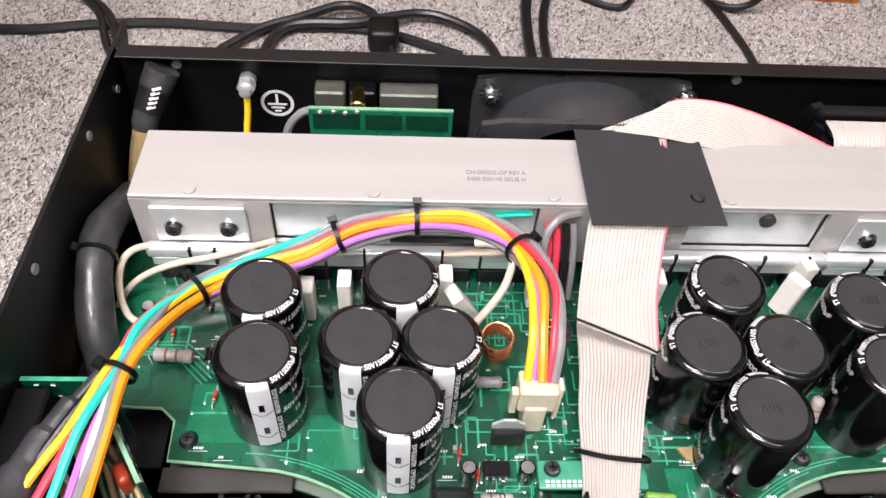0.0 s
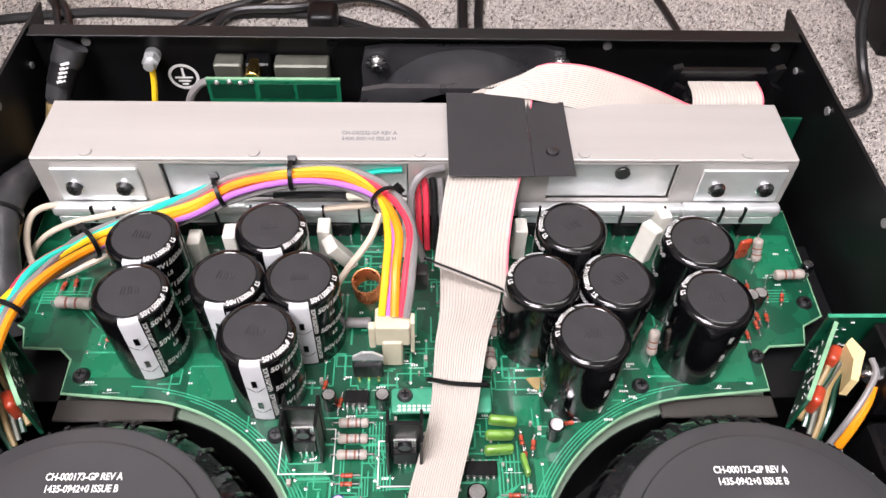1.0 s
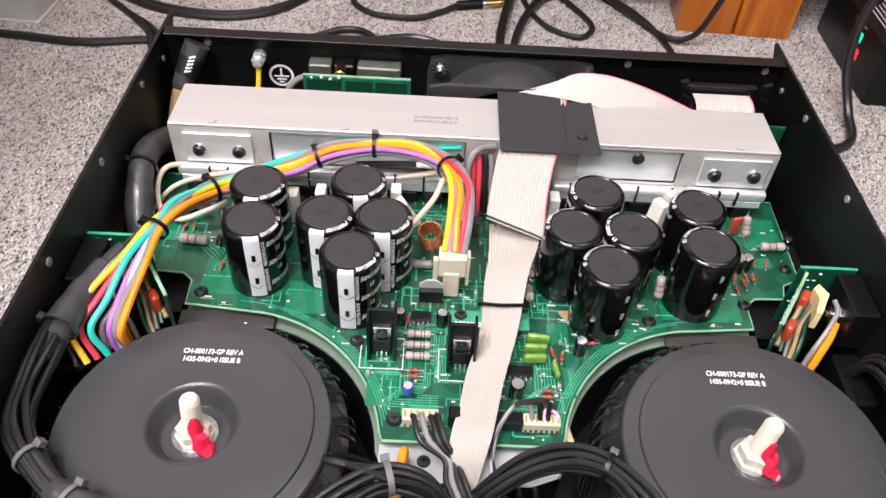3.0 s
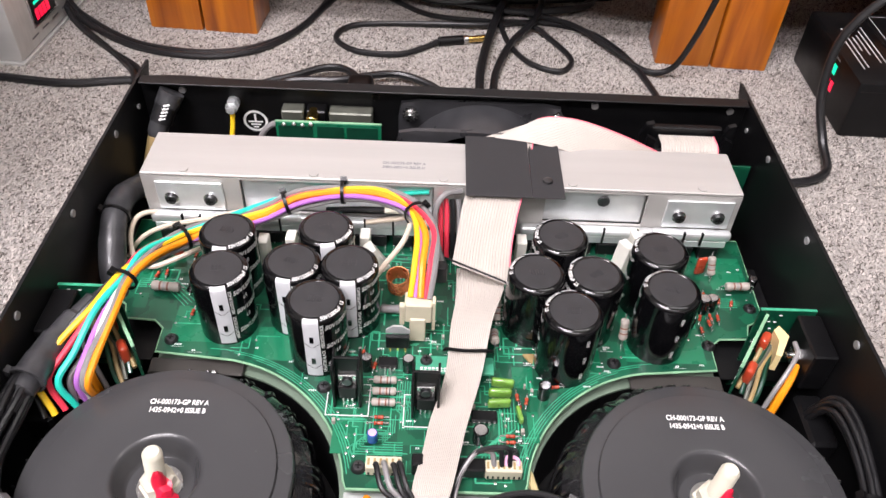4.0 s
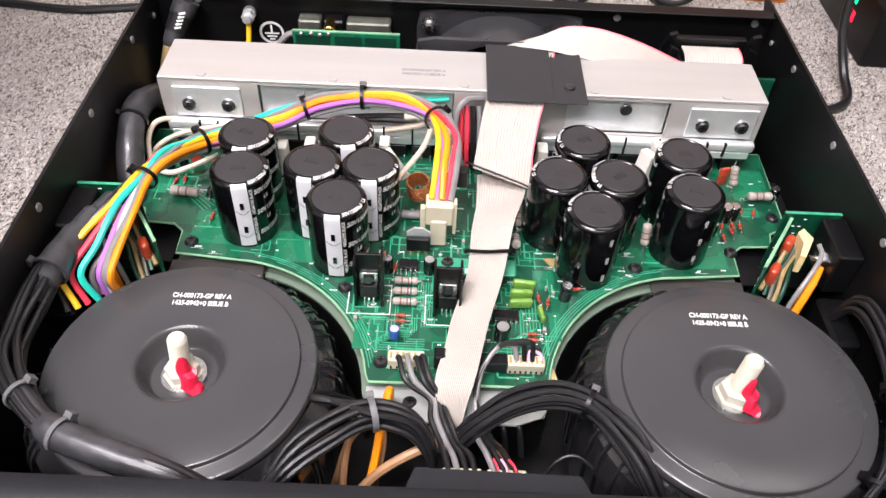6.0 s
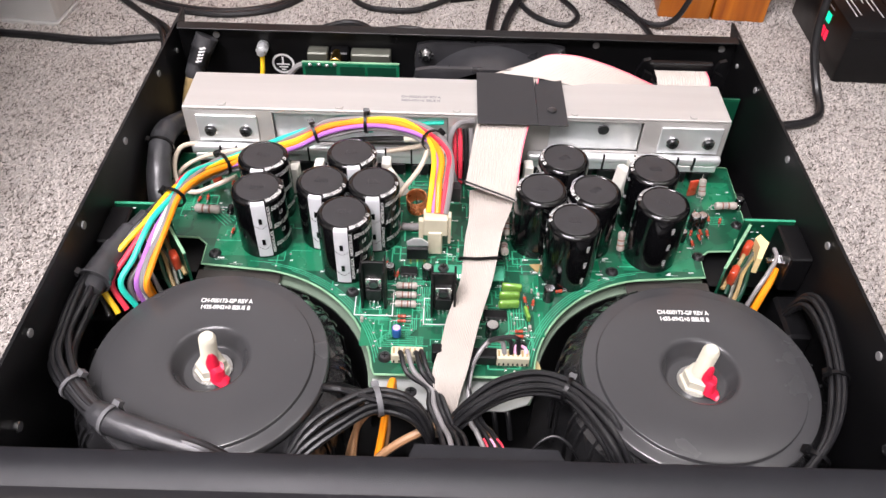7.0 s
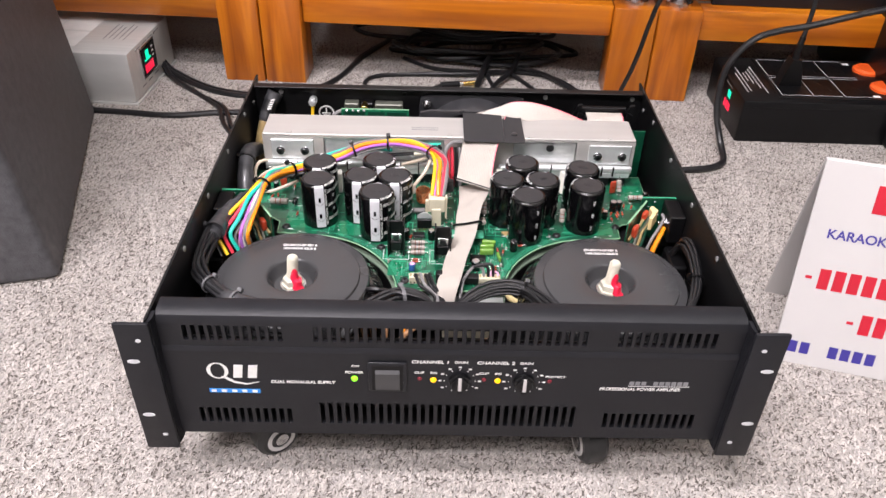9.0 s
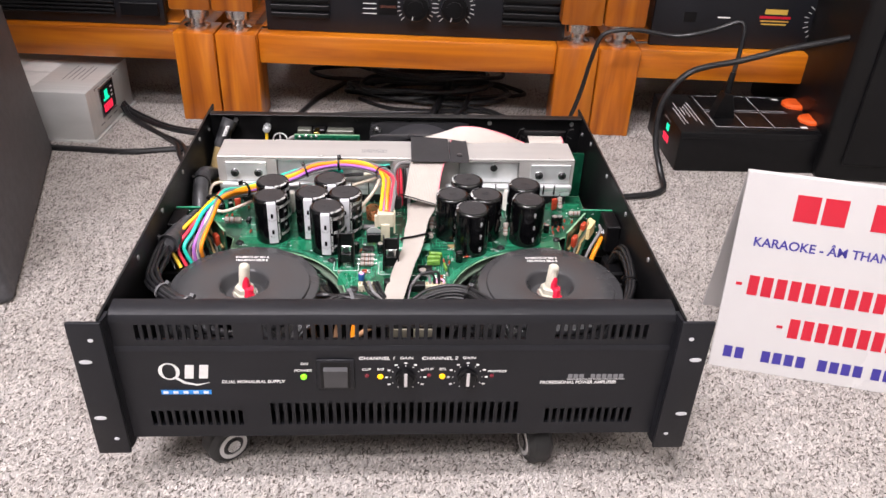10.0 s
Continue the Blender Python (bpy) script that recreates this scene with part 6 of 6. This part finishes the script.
COLS = [("yellow", 0.0052, 0.0004, 0.0024, -0.0062, 0.0018), ("violet", 0.0022, 0.0058, 0.0004, 0.0040, 0.0016), ("orange", -0.0004, 0.0030, 0.0024, 0.0085, 0.0021), ("orange", 0.0010, 0.0026, -0.0016, 0.0064, 0.0017), ("red", -0.0036, -0.0024, 0.0018, -0.0028, 0.0017), ("grey", -0.0062, -0.0050, 0.0026, 0.0075, 0.0019),
        ("white", -0.0052, -0.0058, 0.0004, 0.0060, 0.0017), ("grey", 0.0014, 0.0044, -0.0036, 0.0020, 0.0016), ("teal", -0.0030, -0.0030, 0.0034, 0.0006, 0.0018), ("black", 0.0050, 0.0050, 0.0004, -0.0092, 0.0016), ("pink", 0.0020, 0.0020, -0.0040, 0.0030, 0.0013)]
for k, (col, du_0, du_1, dv, du_b, r) in enumerate(COLS):
    rr = random.Random(40 + k)
    pts = []
    first = 0
    if col in ("black", "pink", "teal"):
        first = 8
    if col == "white":
        first = 5
    for i, p in enumerate(MAIN):
        if i < first:
            continue
        a, b = Vector(MAIN[max(i - 1, 0)]), Vector(MAIN[min(i + 1, len(MAIN) - 1)])
        d = (b - a).normalized()
        s_ = d.cross(Vector((0, 0, 1))).normalized()
        u_ = s_.cross(d)
        sp = SPREAD[i]
        f = min(max((i - 8) / 4, 0), 1)
        g = min(max((i - 1.5) / 2.5, 0), 1)
        du_a = du_0 * (1 - g) + du_1 * g
        if i == 0:
            sp = 1.0
        j = rr.uniform(-0.0010, 0.0010)
        pts.append(Vector(p) + s_ * ((-du_a * (1 - f) - du_b * f * 0.62) * sp + j) + u_ * (dv * min(sp, 1.3) * 0.8 + j))
    if first == 5:
        pts = [Vector((-0.030, 0.3030, 0.156)), Vector((-0.050, 0.3015, 0.164))] + pts[1:]
    if col == "teal":
        pts = [Vector((-0.060, 0.3085, 0.152)), Vector((-0.096, 0.2985, 0.1605)), Vector((-0.118, 0.2905, 0.1580))] + pts
    wire(pts, r, col, col + " insulated wire of the harness")
wire([(-0.036, 0.3086, 0.1540), (-0.024, 0.3082, 0.1590), (-0.009, 0.3086, 0.1605)], 0.0016, "teal", "teal insulated wire")
tie((-0.063, 0.2975, 0.1668), (1, 0, 0.05), 0.0068)
tie((-0.0165, 0.2845, 0.1630), (0.4, -0.9, 0.1), 0.0072)
tie((-0.098, 0.2905, 0.1620), (1, 0.3, 0.25), 0.0070)
tie((-0.1585, 0.2675, 0.1505), (0.7, 0.7, -0.1), 0.0075)
tie((-0.1775, 0.2200, 0.1618), (0.25, 1, 0.05), 0.0068)
wire([(-0.050, 0.300, 0.140), (-0.030, 0.293, 0.150), (-0.020, 0.286, 0.157), (-0.024, 0.272, 0.150), (-0.036, 0.262, 0.137), (-0.043, 0.257, 0.127)], 0.0018, "cream", "cream insulated wire")
wire([(-0.075, 0.302, 0.148), (-0.050, 0.297, 0.154), (-0.030, 0.292, 0.158), (-0.020, 0.288, 0.160)], 0.0018, "black", "black insulated wire")
part("wire_sleeve", sweep(B(), [(-0.036, 0.2935, 0.1565), (-0.031, 0.2925, 0.158), (-0.026, 0.2905, 0.159)], 0.0024, 10), WHITE_NYLON, AMP)
wire([(0.012, 0.305, 0.165), (0.002, 0.300, 0.1665), (-0.004, 0.294, 0.160), (-0.004, 0.285, 0.145), (0.002, 0.275, 0.128)], 0.0020, "grey", "grey insulated wire")
for k, c in enumerate(("red", "red", "black", "grey")):
    wire([(-0.002 + 0.004 * k, 0.303, 0.160), (-0.001 + 0.004 * k, 0.298, 0.152), (-0.0005 + 0.004 * k, 0.292, 0.138), (0.0 + 0.004 * k, 0.288, 0.122)], 0.0017, c)
# smoky sheath from the fan of colours to the corner
part("cable_sheath", sweep(B(), [(-0.193, 0.205, 0.138), (-0.201, 0.185, 0.142), (-0.207, 0.168, 0.148), (-0.210, 0.153, 0.152), (-0.2125, 0.138, 0.150)], [0.004, 0.006, 0.0075, 0.0075, 0.005], 14, 8), SHEATH, AMP, "smoky plastic sheath over cables")
part("cable_sheath", sweep(B(), [(-0.1855, 0.2220, 0.1570), (-0.1965, 0.2040, 0.1540), (-0.2055, 0.180, 0.1520), (-0.2085, 0.155, 0.1540)], [0.0030, 0.0052, 0.0070, 0.0080, 0.0085], 14, 10), SHEATH, AMP, "smoky plastic sheath over cables")
tie((-0.2085, 0.155, 0.154), (0.1, 1, 0), 0.0088, "clear cable tie", mt=SHEATH)
# black leads along the left, round the transformer
LEFT = [(-0.2105, 0.158, 0.152), (-0.2120, 0.140, 0.1500), (-0.2130, 0.118, 0.1480), (-0.2085, 0.101, 0.1500), (-0.1965, 0.084, 0.1510), (-0.1760, 0.067, 0.1500), (-0.1480, 0.0575, 0.1480), (-0.1180, 0.050, 0.1420), (-0.095, 0.044, 0.120)]
for k in range(8):
    rr = random.Random(70 + k)
    a = 6.28318 * k / 8
    pts = []
    for i, p in enumerate(LEFT):
        sp = (0.006, 0.0085, 0.0075, 0.006, 0.0045, 0.004, 0.004, 0.005, 0.006)[i]
        pts.append((min(max(p[0] + sp * math.cos(a) * 0.7 + rr.uniform(-0.001, 0.001), -0.2155), 0.2155), p[1] + sp * math.cos(a) * 0.6, p[2] + sp * math.sin(a)))
    wire(pts, 0.0018, "black", "black insulated lead")
part("cable_sheath", sweep(B(), LEFT[4:], [0.0055, 0.007, 0.0068, 0.006, 0.005], 14, 8), SHEATH, AMP, "smoky plastic sheath over cables")
tie((-0.1965, 0.084, 0.151), (1, -0.8, 0), 0.0066, "grey cable tie", mt=TIE_GREY)
tie((-0.1720, 0.0655, 0.1498), (1, -0.5, 0), 0.0075, "grey cable tie", mt=TIE_GREY)
# leads at the right of the right transformer
RIGHT = [(0.2060, 0.172, 0.120), (0.2110, 0.165, 0.142), (0.2125, 0.148, 0.1480), (0.2110, 0.120, 0.1470), (0.2040, 0.092, 0.1450), (0.1930, 0.070, 0.1420), (0.1800, 0.055, 0.1320), (0.170, 0.045, 0.11)]
for k in range(6):
    rr = random.Random(90 + k)
    a = 6.28318 * k / 6
    wire([(p[0] + 0.0035 * math.cos(a) + rr.uniform(-0.001, 0.001), p[1] + 0.0030 * math.cos(a), p[2] + 0.0045 * math.sin(a)) for p in RIGHT], 0.0017, "black", "black insulated lead")
tie((0.2075, 0.105, 0.146), (0.3, 1, 0), 0.0062)
tie((0.186, 0.062, 0.137), (0.6, 0.8, 0.3), 0.0062)
# leads at the centre
CL = [(-0.090, 0.050, 0.118), (-0.076, 0.066, 0.1330), (-0.058, 0.080, 0.1380), (-0.040, 0.089, 0.1380), (-0.022, 0.087, 0.1330), (-0.012, 0.080, 0.118), (-0.010, 0.076, 0.095)]
for k in range(9):
    rr = random.Random(110 + k)
    a = 6.28318 * k / 9
    q = 0.0072 if k % 2 else 0.0045
    pts = [(p[0] + rr.uniform(-0.001, 0.001), p[1] + q * math.cos(a) * (1.2 if 0 < i < 3 else 0.8), p[2] + q * 0.8 * math.sin(a)) for i, p in enumerate(CL)]
    if k % 3 == 0:
        pts = [(-0.048, 0.104, 0.122), (-0.062, 0.103, 0.131), (-0.070, 0.097, 0.1375), (-0.060, 0.094, 0.1400)] + pts[3:]
    wire(pts, 0.0017, "black", "black insulated lead")
tie((-0.040, 0.089, 0.138), (1, 0.3, 0), 0.0078, "grey cable tie", mt=TIE_GREY, w=0.003)
CR = [(-0.004, 0.088, 0.105), (0.006, 0.092, 0.1220), (0.024, 0.100, 0.1330), (0.044, 0.104, 0.1370), (0.062, 0.099, 0.1380), (0.076, 0.084, 0.1370), (0.086, 0.069, 0.1330), (0.094, 0.054, 0.120), (0.098, 0.045, 0.100)]
for k in range(8):
    rr = random.Random(130 + k)
    a = 6.28318 * k / 8
    q = 0.0062 if k % 2 else 0.0040
    wire([(p[0] + rr.uniform(-0.001, 0.001) + (0.5 * q * math.cos(a) if i > 4 else 0), p[1] + q * math.cos(a) * (1.6 if i > 5 else 1), p[2] + q * 0.8 * math.sin(a)) for i, p in enumerate(CR)], 0.0016, "black", "black insulated lead")
tie((0.062, 0.099, 0.138), (0.9, -0.5, 0), 0.0068)
# loose leads between connectors, brown and orange leads
for k, (x, y) in enumerate(((-0.031, 0.130), (-0.027, 0.131), (-0.022, 0.130), (-0.019, 0.131))):
    wire([(x, y, 0.1255), (x + 0.001, y - 0.004, 0.1310), (x + 0.005, y - 0.016, 0.1290), (-0.014 + 0.002 * k, 0.108, 0.1230), (-0.013 + 0.003 * k, 0.098, 0.1210), (-0.008 + 0.003 * k, 0.086, 0.1195), (-0.006 + 0.004 * k, 0.076, 0.1260), (-0.004 + 0.004 * k, 0.066, 0.1290)], 0.0015, "black" if k != 1 else "grey")
for k, x in enumerate((0.030, 0.034, 0.038)):
    wire([(x, 0.131, 0.1265), (x - 0.002, 0.135, 0.1330 + 0.002 * k), (0.020, 0.133, 0.1350), (0.012, 0.122, 0.130), (0.009, 0.108, 0.124), (0.010 + 0.003 * k, 0.090, 0.1200), (0.013 + 0.004 * k, 0.078, 0.1270), (0.017 + 0.005 * k, 0.066, 0.1290)], 0.0014, ("grey", "black", "black")[k])
wire([(0.036, 0.131, 0.1272), (0.037, 0.1345, 0.1300), (0.042, 0.134, 0.1285), (0.0425, 0.131, 0.127)], 0.0010, "pink")
wire([(-0.060, 0.080, 0.085), (-0.052, 0.092, 0.110), (-0.040, 0.098, 0.118), (-0.036, 0.090, 0.110), (-0.040, 0.078, 0.088)], 0.0020, "brown", "tan insulated lead")
wire([(-0.052, 0.068, 0.090), (-0.036, 0.076, 0.108), (-0.016, 0.084, 0.117), (0.004, 0.092, 0.116), (0.020, 0.090, 0.110), (0.034, 0.078, 0.092)], 0.0024, "brown", "tan insulated lead")
wire([(-0.055, 0.066, 0.086), (-0.054, 0.084, 0.105), (-0.050, 0.098, 0.118), (-0.042, 0.104, 0.112)], 0.0019, "brown", "tan insulated lead")
wire([(-0.046, 0.064, 0.080), (-0.040, 0.080, 0.104), (-0.036, 0.098, 0.124), (-0.034, 0.110, 0.1265), (-0.034, 0.113, 0.112)], 0.0022, "orange", "orange insulated lead")
wire([(0.040, 0.070, 0.085), (0.046, 0.082, 0.105), (0.058, 0.086, 0.112), (0.070, 0.078, 0.105), (0.076, 0.066, 0.085)], 0.0009, "black")
for k, x in enumerate((0.022, 0.030)):
    o = wire([(x, 0.118, 0.100), (x + 0.001, 0.112, 0.106), (x + 0.003, 0.104, 0.102), (x + 0.005, 0.098, 0.088)], 0.0016, "black")
    part("crimp_sleeve", sweep(B(), [(x + 0.0006, 0.1135, 0.1055), (x + 0.002, 0.108, 0.104)], 0.0024, 10), WHITE_NYLON, o)
# cream strap by the right transformer
part("cream_strap", sweep(B(), [(0.052, 0.150, 0.100), (0.050, 0.138, 0.108), (0.054, 0.124, 0.108), (0.064, 0.118, 0.106)], 0.0028, 8), BEIGE_BOX, AMP, "cream strap")
# thick leads at the rear left corner
part("clear_boot", sweep(B(), [(-0.193, 0.388, 0.176), (-0.198, 0.382, 0.166), (-0.203, 0.376, 0.155), (-0.207, 0.368, 0.140)], [0.0085, 0.0075, 0.007, 0.006], 14, 8), SHEATH, AMP, "clear plastic boot over dark leads")
part("boot_rim", sweep(B(), [(-0.1925, 0.3885, 0.1770), (-0.1935, 0.3875, 0.1750)], 0.0088, 14, 2), SHEATH, AMP)
part("boot_label", sweep(B(), [(-0.1965, 0.3830, 0.1695), (-0.2010, 0.3775, 0.1590)], 0.0078, 12, 2), RUBBER, AMP)
BN = Vector((0.35, -0.75, 0.55)).normalized()
for k in range(5):
    c = Vector((-0.1965, 0.3830, 0.1695)).lerp(Vector((-0.2010, 0.3775, 0.1590)), (k + 0.3) / 5) + BN * 0.0076
    part("printed_bar", box(B(), -0.0022, -0.0007, 0, 0.0022, 0.0007, 0.0005, m=Matrix.Translation(c) @ BN.to_track_quat("Z", "Y").to_matrix().to_4x4()), SILK, AMP)
part("glued_lead", sweep(B(), [(-0.204, 0.3715, 0.150), (-0.208, 0.362, 0.132), (-0.210, 0.350, 0.112)], 0.0062, 10), GLUE, AMP, "leads under amber glue")
part("cable_sheath", sweep(B(), [(-0.209, 0.345, 0.130), (-0.2085, 0.325, 0.1400), (-0.2085, 0.305, 0.1480), (-0.2080, 0.285, 0.1460), (-0.2050, 0.262, 0.1320), (-0.200, 0.243, 0.110)], [0.0075, 0.008, 0.0085, 0.008, 0.0085, 0.008], 14, 8), SHEATH, AMP, "smoky plastic sheath over cables")
tie((-0.2083, 0.290, 0.1468), (0, 1, 0.1), 0.0085)
for k in range(3):
    wire([(-0.2140 + 0.002 * k, 0.300, 0.130), (-0.2145 + 0.003 * k, 0.280, 0.126), (-0.2135 + 0.003 * k, 0.262, 0.116), (-0.212 + 0.003 * k, 0.245, 0.095)], 0.0017, "brown")
wire([(-0.178, 0.304, 0.136), (-0.190, 0.3, 0.142), (-0.198, 0.294, 0.141), (-0.200, 0.284, 0.134), (-0.195, 0.272, 0.126), (-0.184, 0.268, 0.124), (-0.172, 0.272, 0.126), (-0.155, 0.280, 0.130)], 0.0017, "cream", "cream insulated lead")
wire([(-0.130, 0.305, 0.142), (-0.155, 0.296, 0.141), (-0.180, 0.292, 0.137), (-0.197, 0.287, 0.128), (-0.209, 0.278, 0.110)], 0.0016, "cream")
# brace plate inside the front, pale cores at the connectors
part("brace_plate", prism(B(), [(-0.028, 0.0315), (-0.019, 0.0545), (0.051, 0.0530), (0.061, 0.0315)], 0.1520, 0.1535), PANEL, AMP, "black folded brace plate")
for k, cc in enumerate(("red", "pink", "red")):
    wire([(0.019 + 0.004 * k, 0.0645, 0.1292), (0.0180 + 0.004 * k, 0.0680, 0.1312), (0.0165 + 0.0035 * k, 0.0725, 0.1300)], 0.0006, cc)
# folded black sheet inside the front corners
for s in (-1, 1):
    part("inner_bracket", box(B(), min(s * 0.205, s * 0.2165), 0.034, 0.10, max(s * 0.205, s * 0.2165), 0.036, 0.155), BLACK_PAINT, AMP)
    part("bracket_screw", cyl(B(), (s * 0.2172, 0.060, 0.150), 0.003, -0.0025 * s, "x", 14), STEEL, AMP)

# ==== front panel details ====
YF = FY - 0.0001
o = part("power_switch", box(B(), -0.0630, YF - 0.0022, 0.1095, -0.0335, YF, 0.1400, 0.0012, 2), PANEL, FP, "black rocker power switch in raised frame")
part("switch_well", box(B(), -0.0600, YF - 0.0024, 0.1115, -0.0365, YF - 0.0021, 0.1375), PLASTIC, o)
part("rocker", prism(B(), [(YF - 0.0045, 0.1305), (YF - 0.0030, 0.1125), (YF - 0.0024, 0.1120), (YF - 0.0024, 0.1330)], -0.0575, -0.0390, Matrix(((0, 0, 1, 0), (1, 0, 0, 0), (0, 1, 0, 0), (0, 0, 0, 1)))), ROCKER, o, "dark grey rocker")
part("power_lamp", lathe(B(), [(0, -0.0022), (0.0022, -0.0012), (0.0026, 0.0001), (0, 0.0001)], pose(-0.0735, YF, 0.1215, -90) @ Matrix.Diagonal((1, 1, 1, 1)), 16), LED_GREEN, FP, "lit green power lamp")


def panel_text(body, x, z, size, mt=SILK, shear=0.12, wide=1.25):
    text_part("lettering", body, size, mt, FP, pose(x, YF - 0.0001, z, 90), shear=shear, wide=wide)


def panel_bar(x0, x1, z0, z1, mt=SILK, nm="printed_bar"):
    part(nm, box(B(), x0, YF - 0.0002, z0, x1, YF, z1), mt, FP)


panel_text("ON", -0.0725, 0.1345, 0.0030)
panel_text("POWER", -0.0738, 0.1278, 0.0032)
panel_text("DUAL MONAURAL SUPPLY", -0.1130, 0.1165, 0.0040, wide=1.02)
panel_text("PROFESSIONAL POWER AMPLIFIER", 0.1455, 0.1143, 0.0044, wide=0.92)
panel_bar(0.136, 0.183, 0.1175, 0.1179)
for k in range(10):
    if k != 3:
        panel_bar(0.1365 + 0.0046 * k, 0.1365 + 0.0046 * k + 0.0036, 0.1188, 0.1228, DIM_PRINT)
for k, (cx, title) in enumerate(((0.0065, "CHANNEL 1"), (0.0555, "CHANNEL 2"))):
    panel_text(title, cx - 0.0225, 0.1398, 0.0042, wide=1.25)
    panel_text("GAIN", cx + 0.0005, 0.1400, 0.0034)
    panel_text("CLIP", cx - 0.0310, 0.1287, 0.0030)
    panel_text("SIG", cx - 0.0200, 0.1287, 0.0030)
    part("clip_lamp", lathe(B(), [(0, -0.0016), (0.0016, -0.0008), (0.0019, 0.0001), (0, 0.0001)], pose(cx - 0.0305, YF, 0.1222, -90), 14), LED_OFF, FP)
    part("signal_lamp", lathe(B(), [(0, -0.0022), (0.0020, -0.0010), (0.0025, 0.0001), (0, 0.0001)], pose(cx - 0.0200, YF, 0.1212, -90), 16), LED_AMBER, FP, "lit amber signal lamp")
    kb = part("gain_knob", lathe(B(), [(0, 0), (0.0082, 0), (0.0080, 0.0022), (0.0066, 0.0030), (0.0062, 0.0050), (0, 0.0054)], pose(cx, YF, 0.1205, 90), 28), PLASTIC, FP, "black gain knob with white pointer")
    part("pointer", box(B(), cx - 0.0013, YF - 0.0072, 0.1165, cx + 0.0013, YF - 0.0066, 0.1300, 0.0002), SIGN_WHITE, kb)
    part("knob_grip", box(B(), cx - 0.0022, YF - 0.0065, 0.1130, cx + 0.0022, YF - 0.0030, 0.1290, 0.0006), PLASTIC, kb)
    for j in range(11):
        a = math.radians(-150 + 30 * j)
        px, pz = cx + 0.0118 * math.sin(a), 0.1205 + 0.0118 * math.cos(a)
        panel_bar(px - 0.0004, px + 0.0004, pz - 0.0004, pz + 0.0004)
        if 0 < j < 10:
            px, pz = cx + 0.0152 * math.sin(a), 0.1205 + 0.0145 * math.cos(a)
            panel_bar(px - 0.0012, px + 0.0012, pz - 0.0007, pz + 0.0007)
panel_text("PROTECT", 0.0790, 0.1262, 0.0028)
part("protect_lamp", lathe(B(), [(0, -0.0016), (0.0016, -0.0008), (0.0019, 0.0001), (0, 0.0001)], pose(0.0750, YF, 0.1215, -90), 14), LED_OFF, FP)
# badge: plain white shapes over a blue bar
bd = part("badge", box(B(), -0.1855, YF - 0.0003, 0.1040, -0.1465, YF, 0.1082), LOGO_BLUE, FP, "white emblem over blue bar")
for k in range(5):
    part("badge_bar", box(B(), -0.1838 + 0.0078 * k, YF - 0.0005, 0.1048, -0.1800 + 0.0078 * k, YF - 0.0003, 0.1074), SILK, bd)
pm = pose(0, YF - 0.0002, 0, 90)


def ring_shape(cx, cz, rx, rz, w):
    bm = B()
    n = 32
    vo_ = [bm.verts.new(pm @ Vector((cx + rx * math.cos(6.28318 * k / n), cz + rz * math.sin(6.28318 * k / n), 0))) for k in range(n)]
    vi = [bm.verts.new(pm @ Vector((cx + (rx - w * (0.6 + 0.4 * abs(math.cos(6.28318 * k / n)))) * math.cos(6.28318 * k / n), cz + (rz - w * 0.45) * math.sin(6.28318 * k / n), 0))) for k in range(n)]
    for k in range(n):
        bm.faces.new((vo_[k], vo_[(k + 1) % n], vi[(k + 1) % n], vi[k]))
    return bm


part("badge_ring", ring_shape(-0.1765, 0.1275, 0.0082, 0.0085, 0.0030), SILK, bd)
part("badge_swoosh", prism(B(), [(-0.1745, 0.1215), (-0.1660, 0.1150), (-0.1560, 0.1130), (-0.1460, 0.1165), (-0.1560, 0.1145), (-0.1650, 0.1170), (-0.1715, 0.1222)], 0, 0.0002, pm), SILK, bd)
for bx in (-0.1655, -0.1545):
    part("badge_block", prism(B(), [(bx, 0.1205), (bx + 0.0068, 0.1205), (bx + 0.0088, 0.1340), (bx + 0.0020, 0.1340)], 0, 0.0002, pm), SILK, bd)
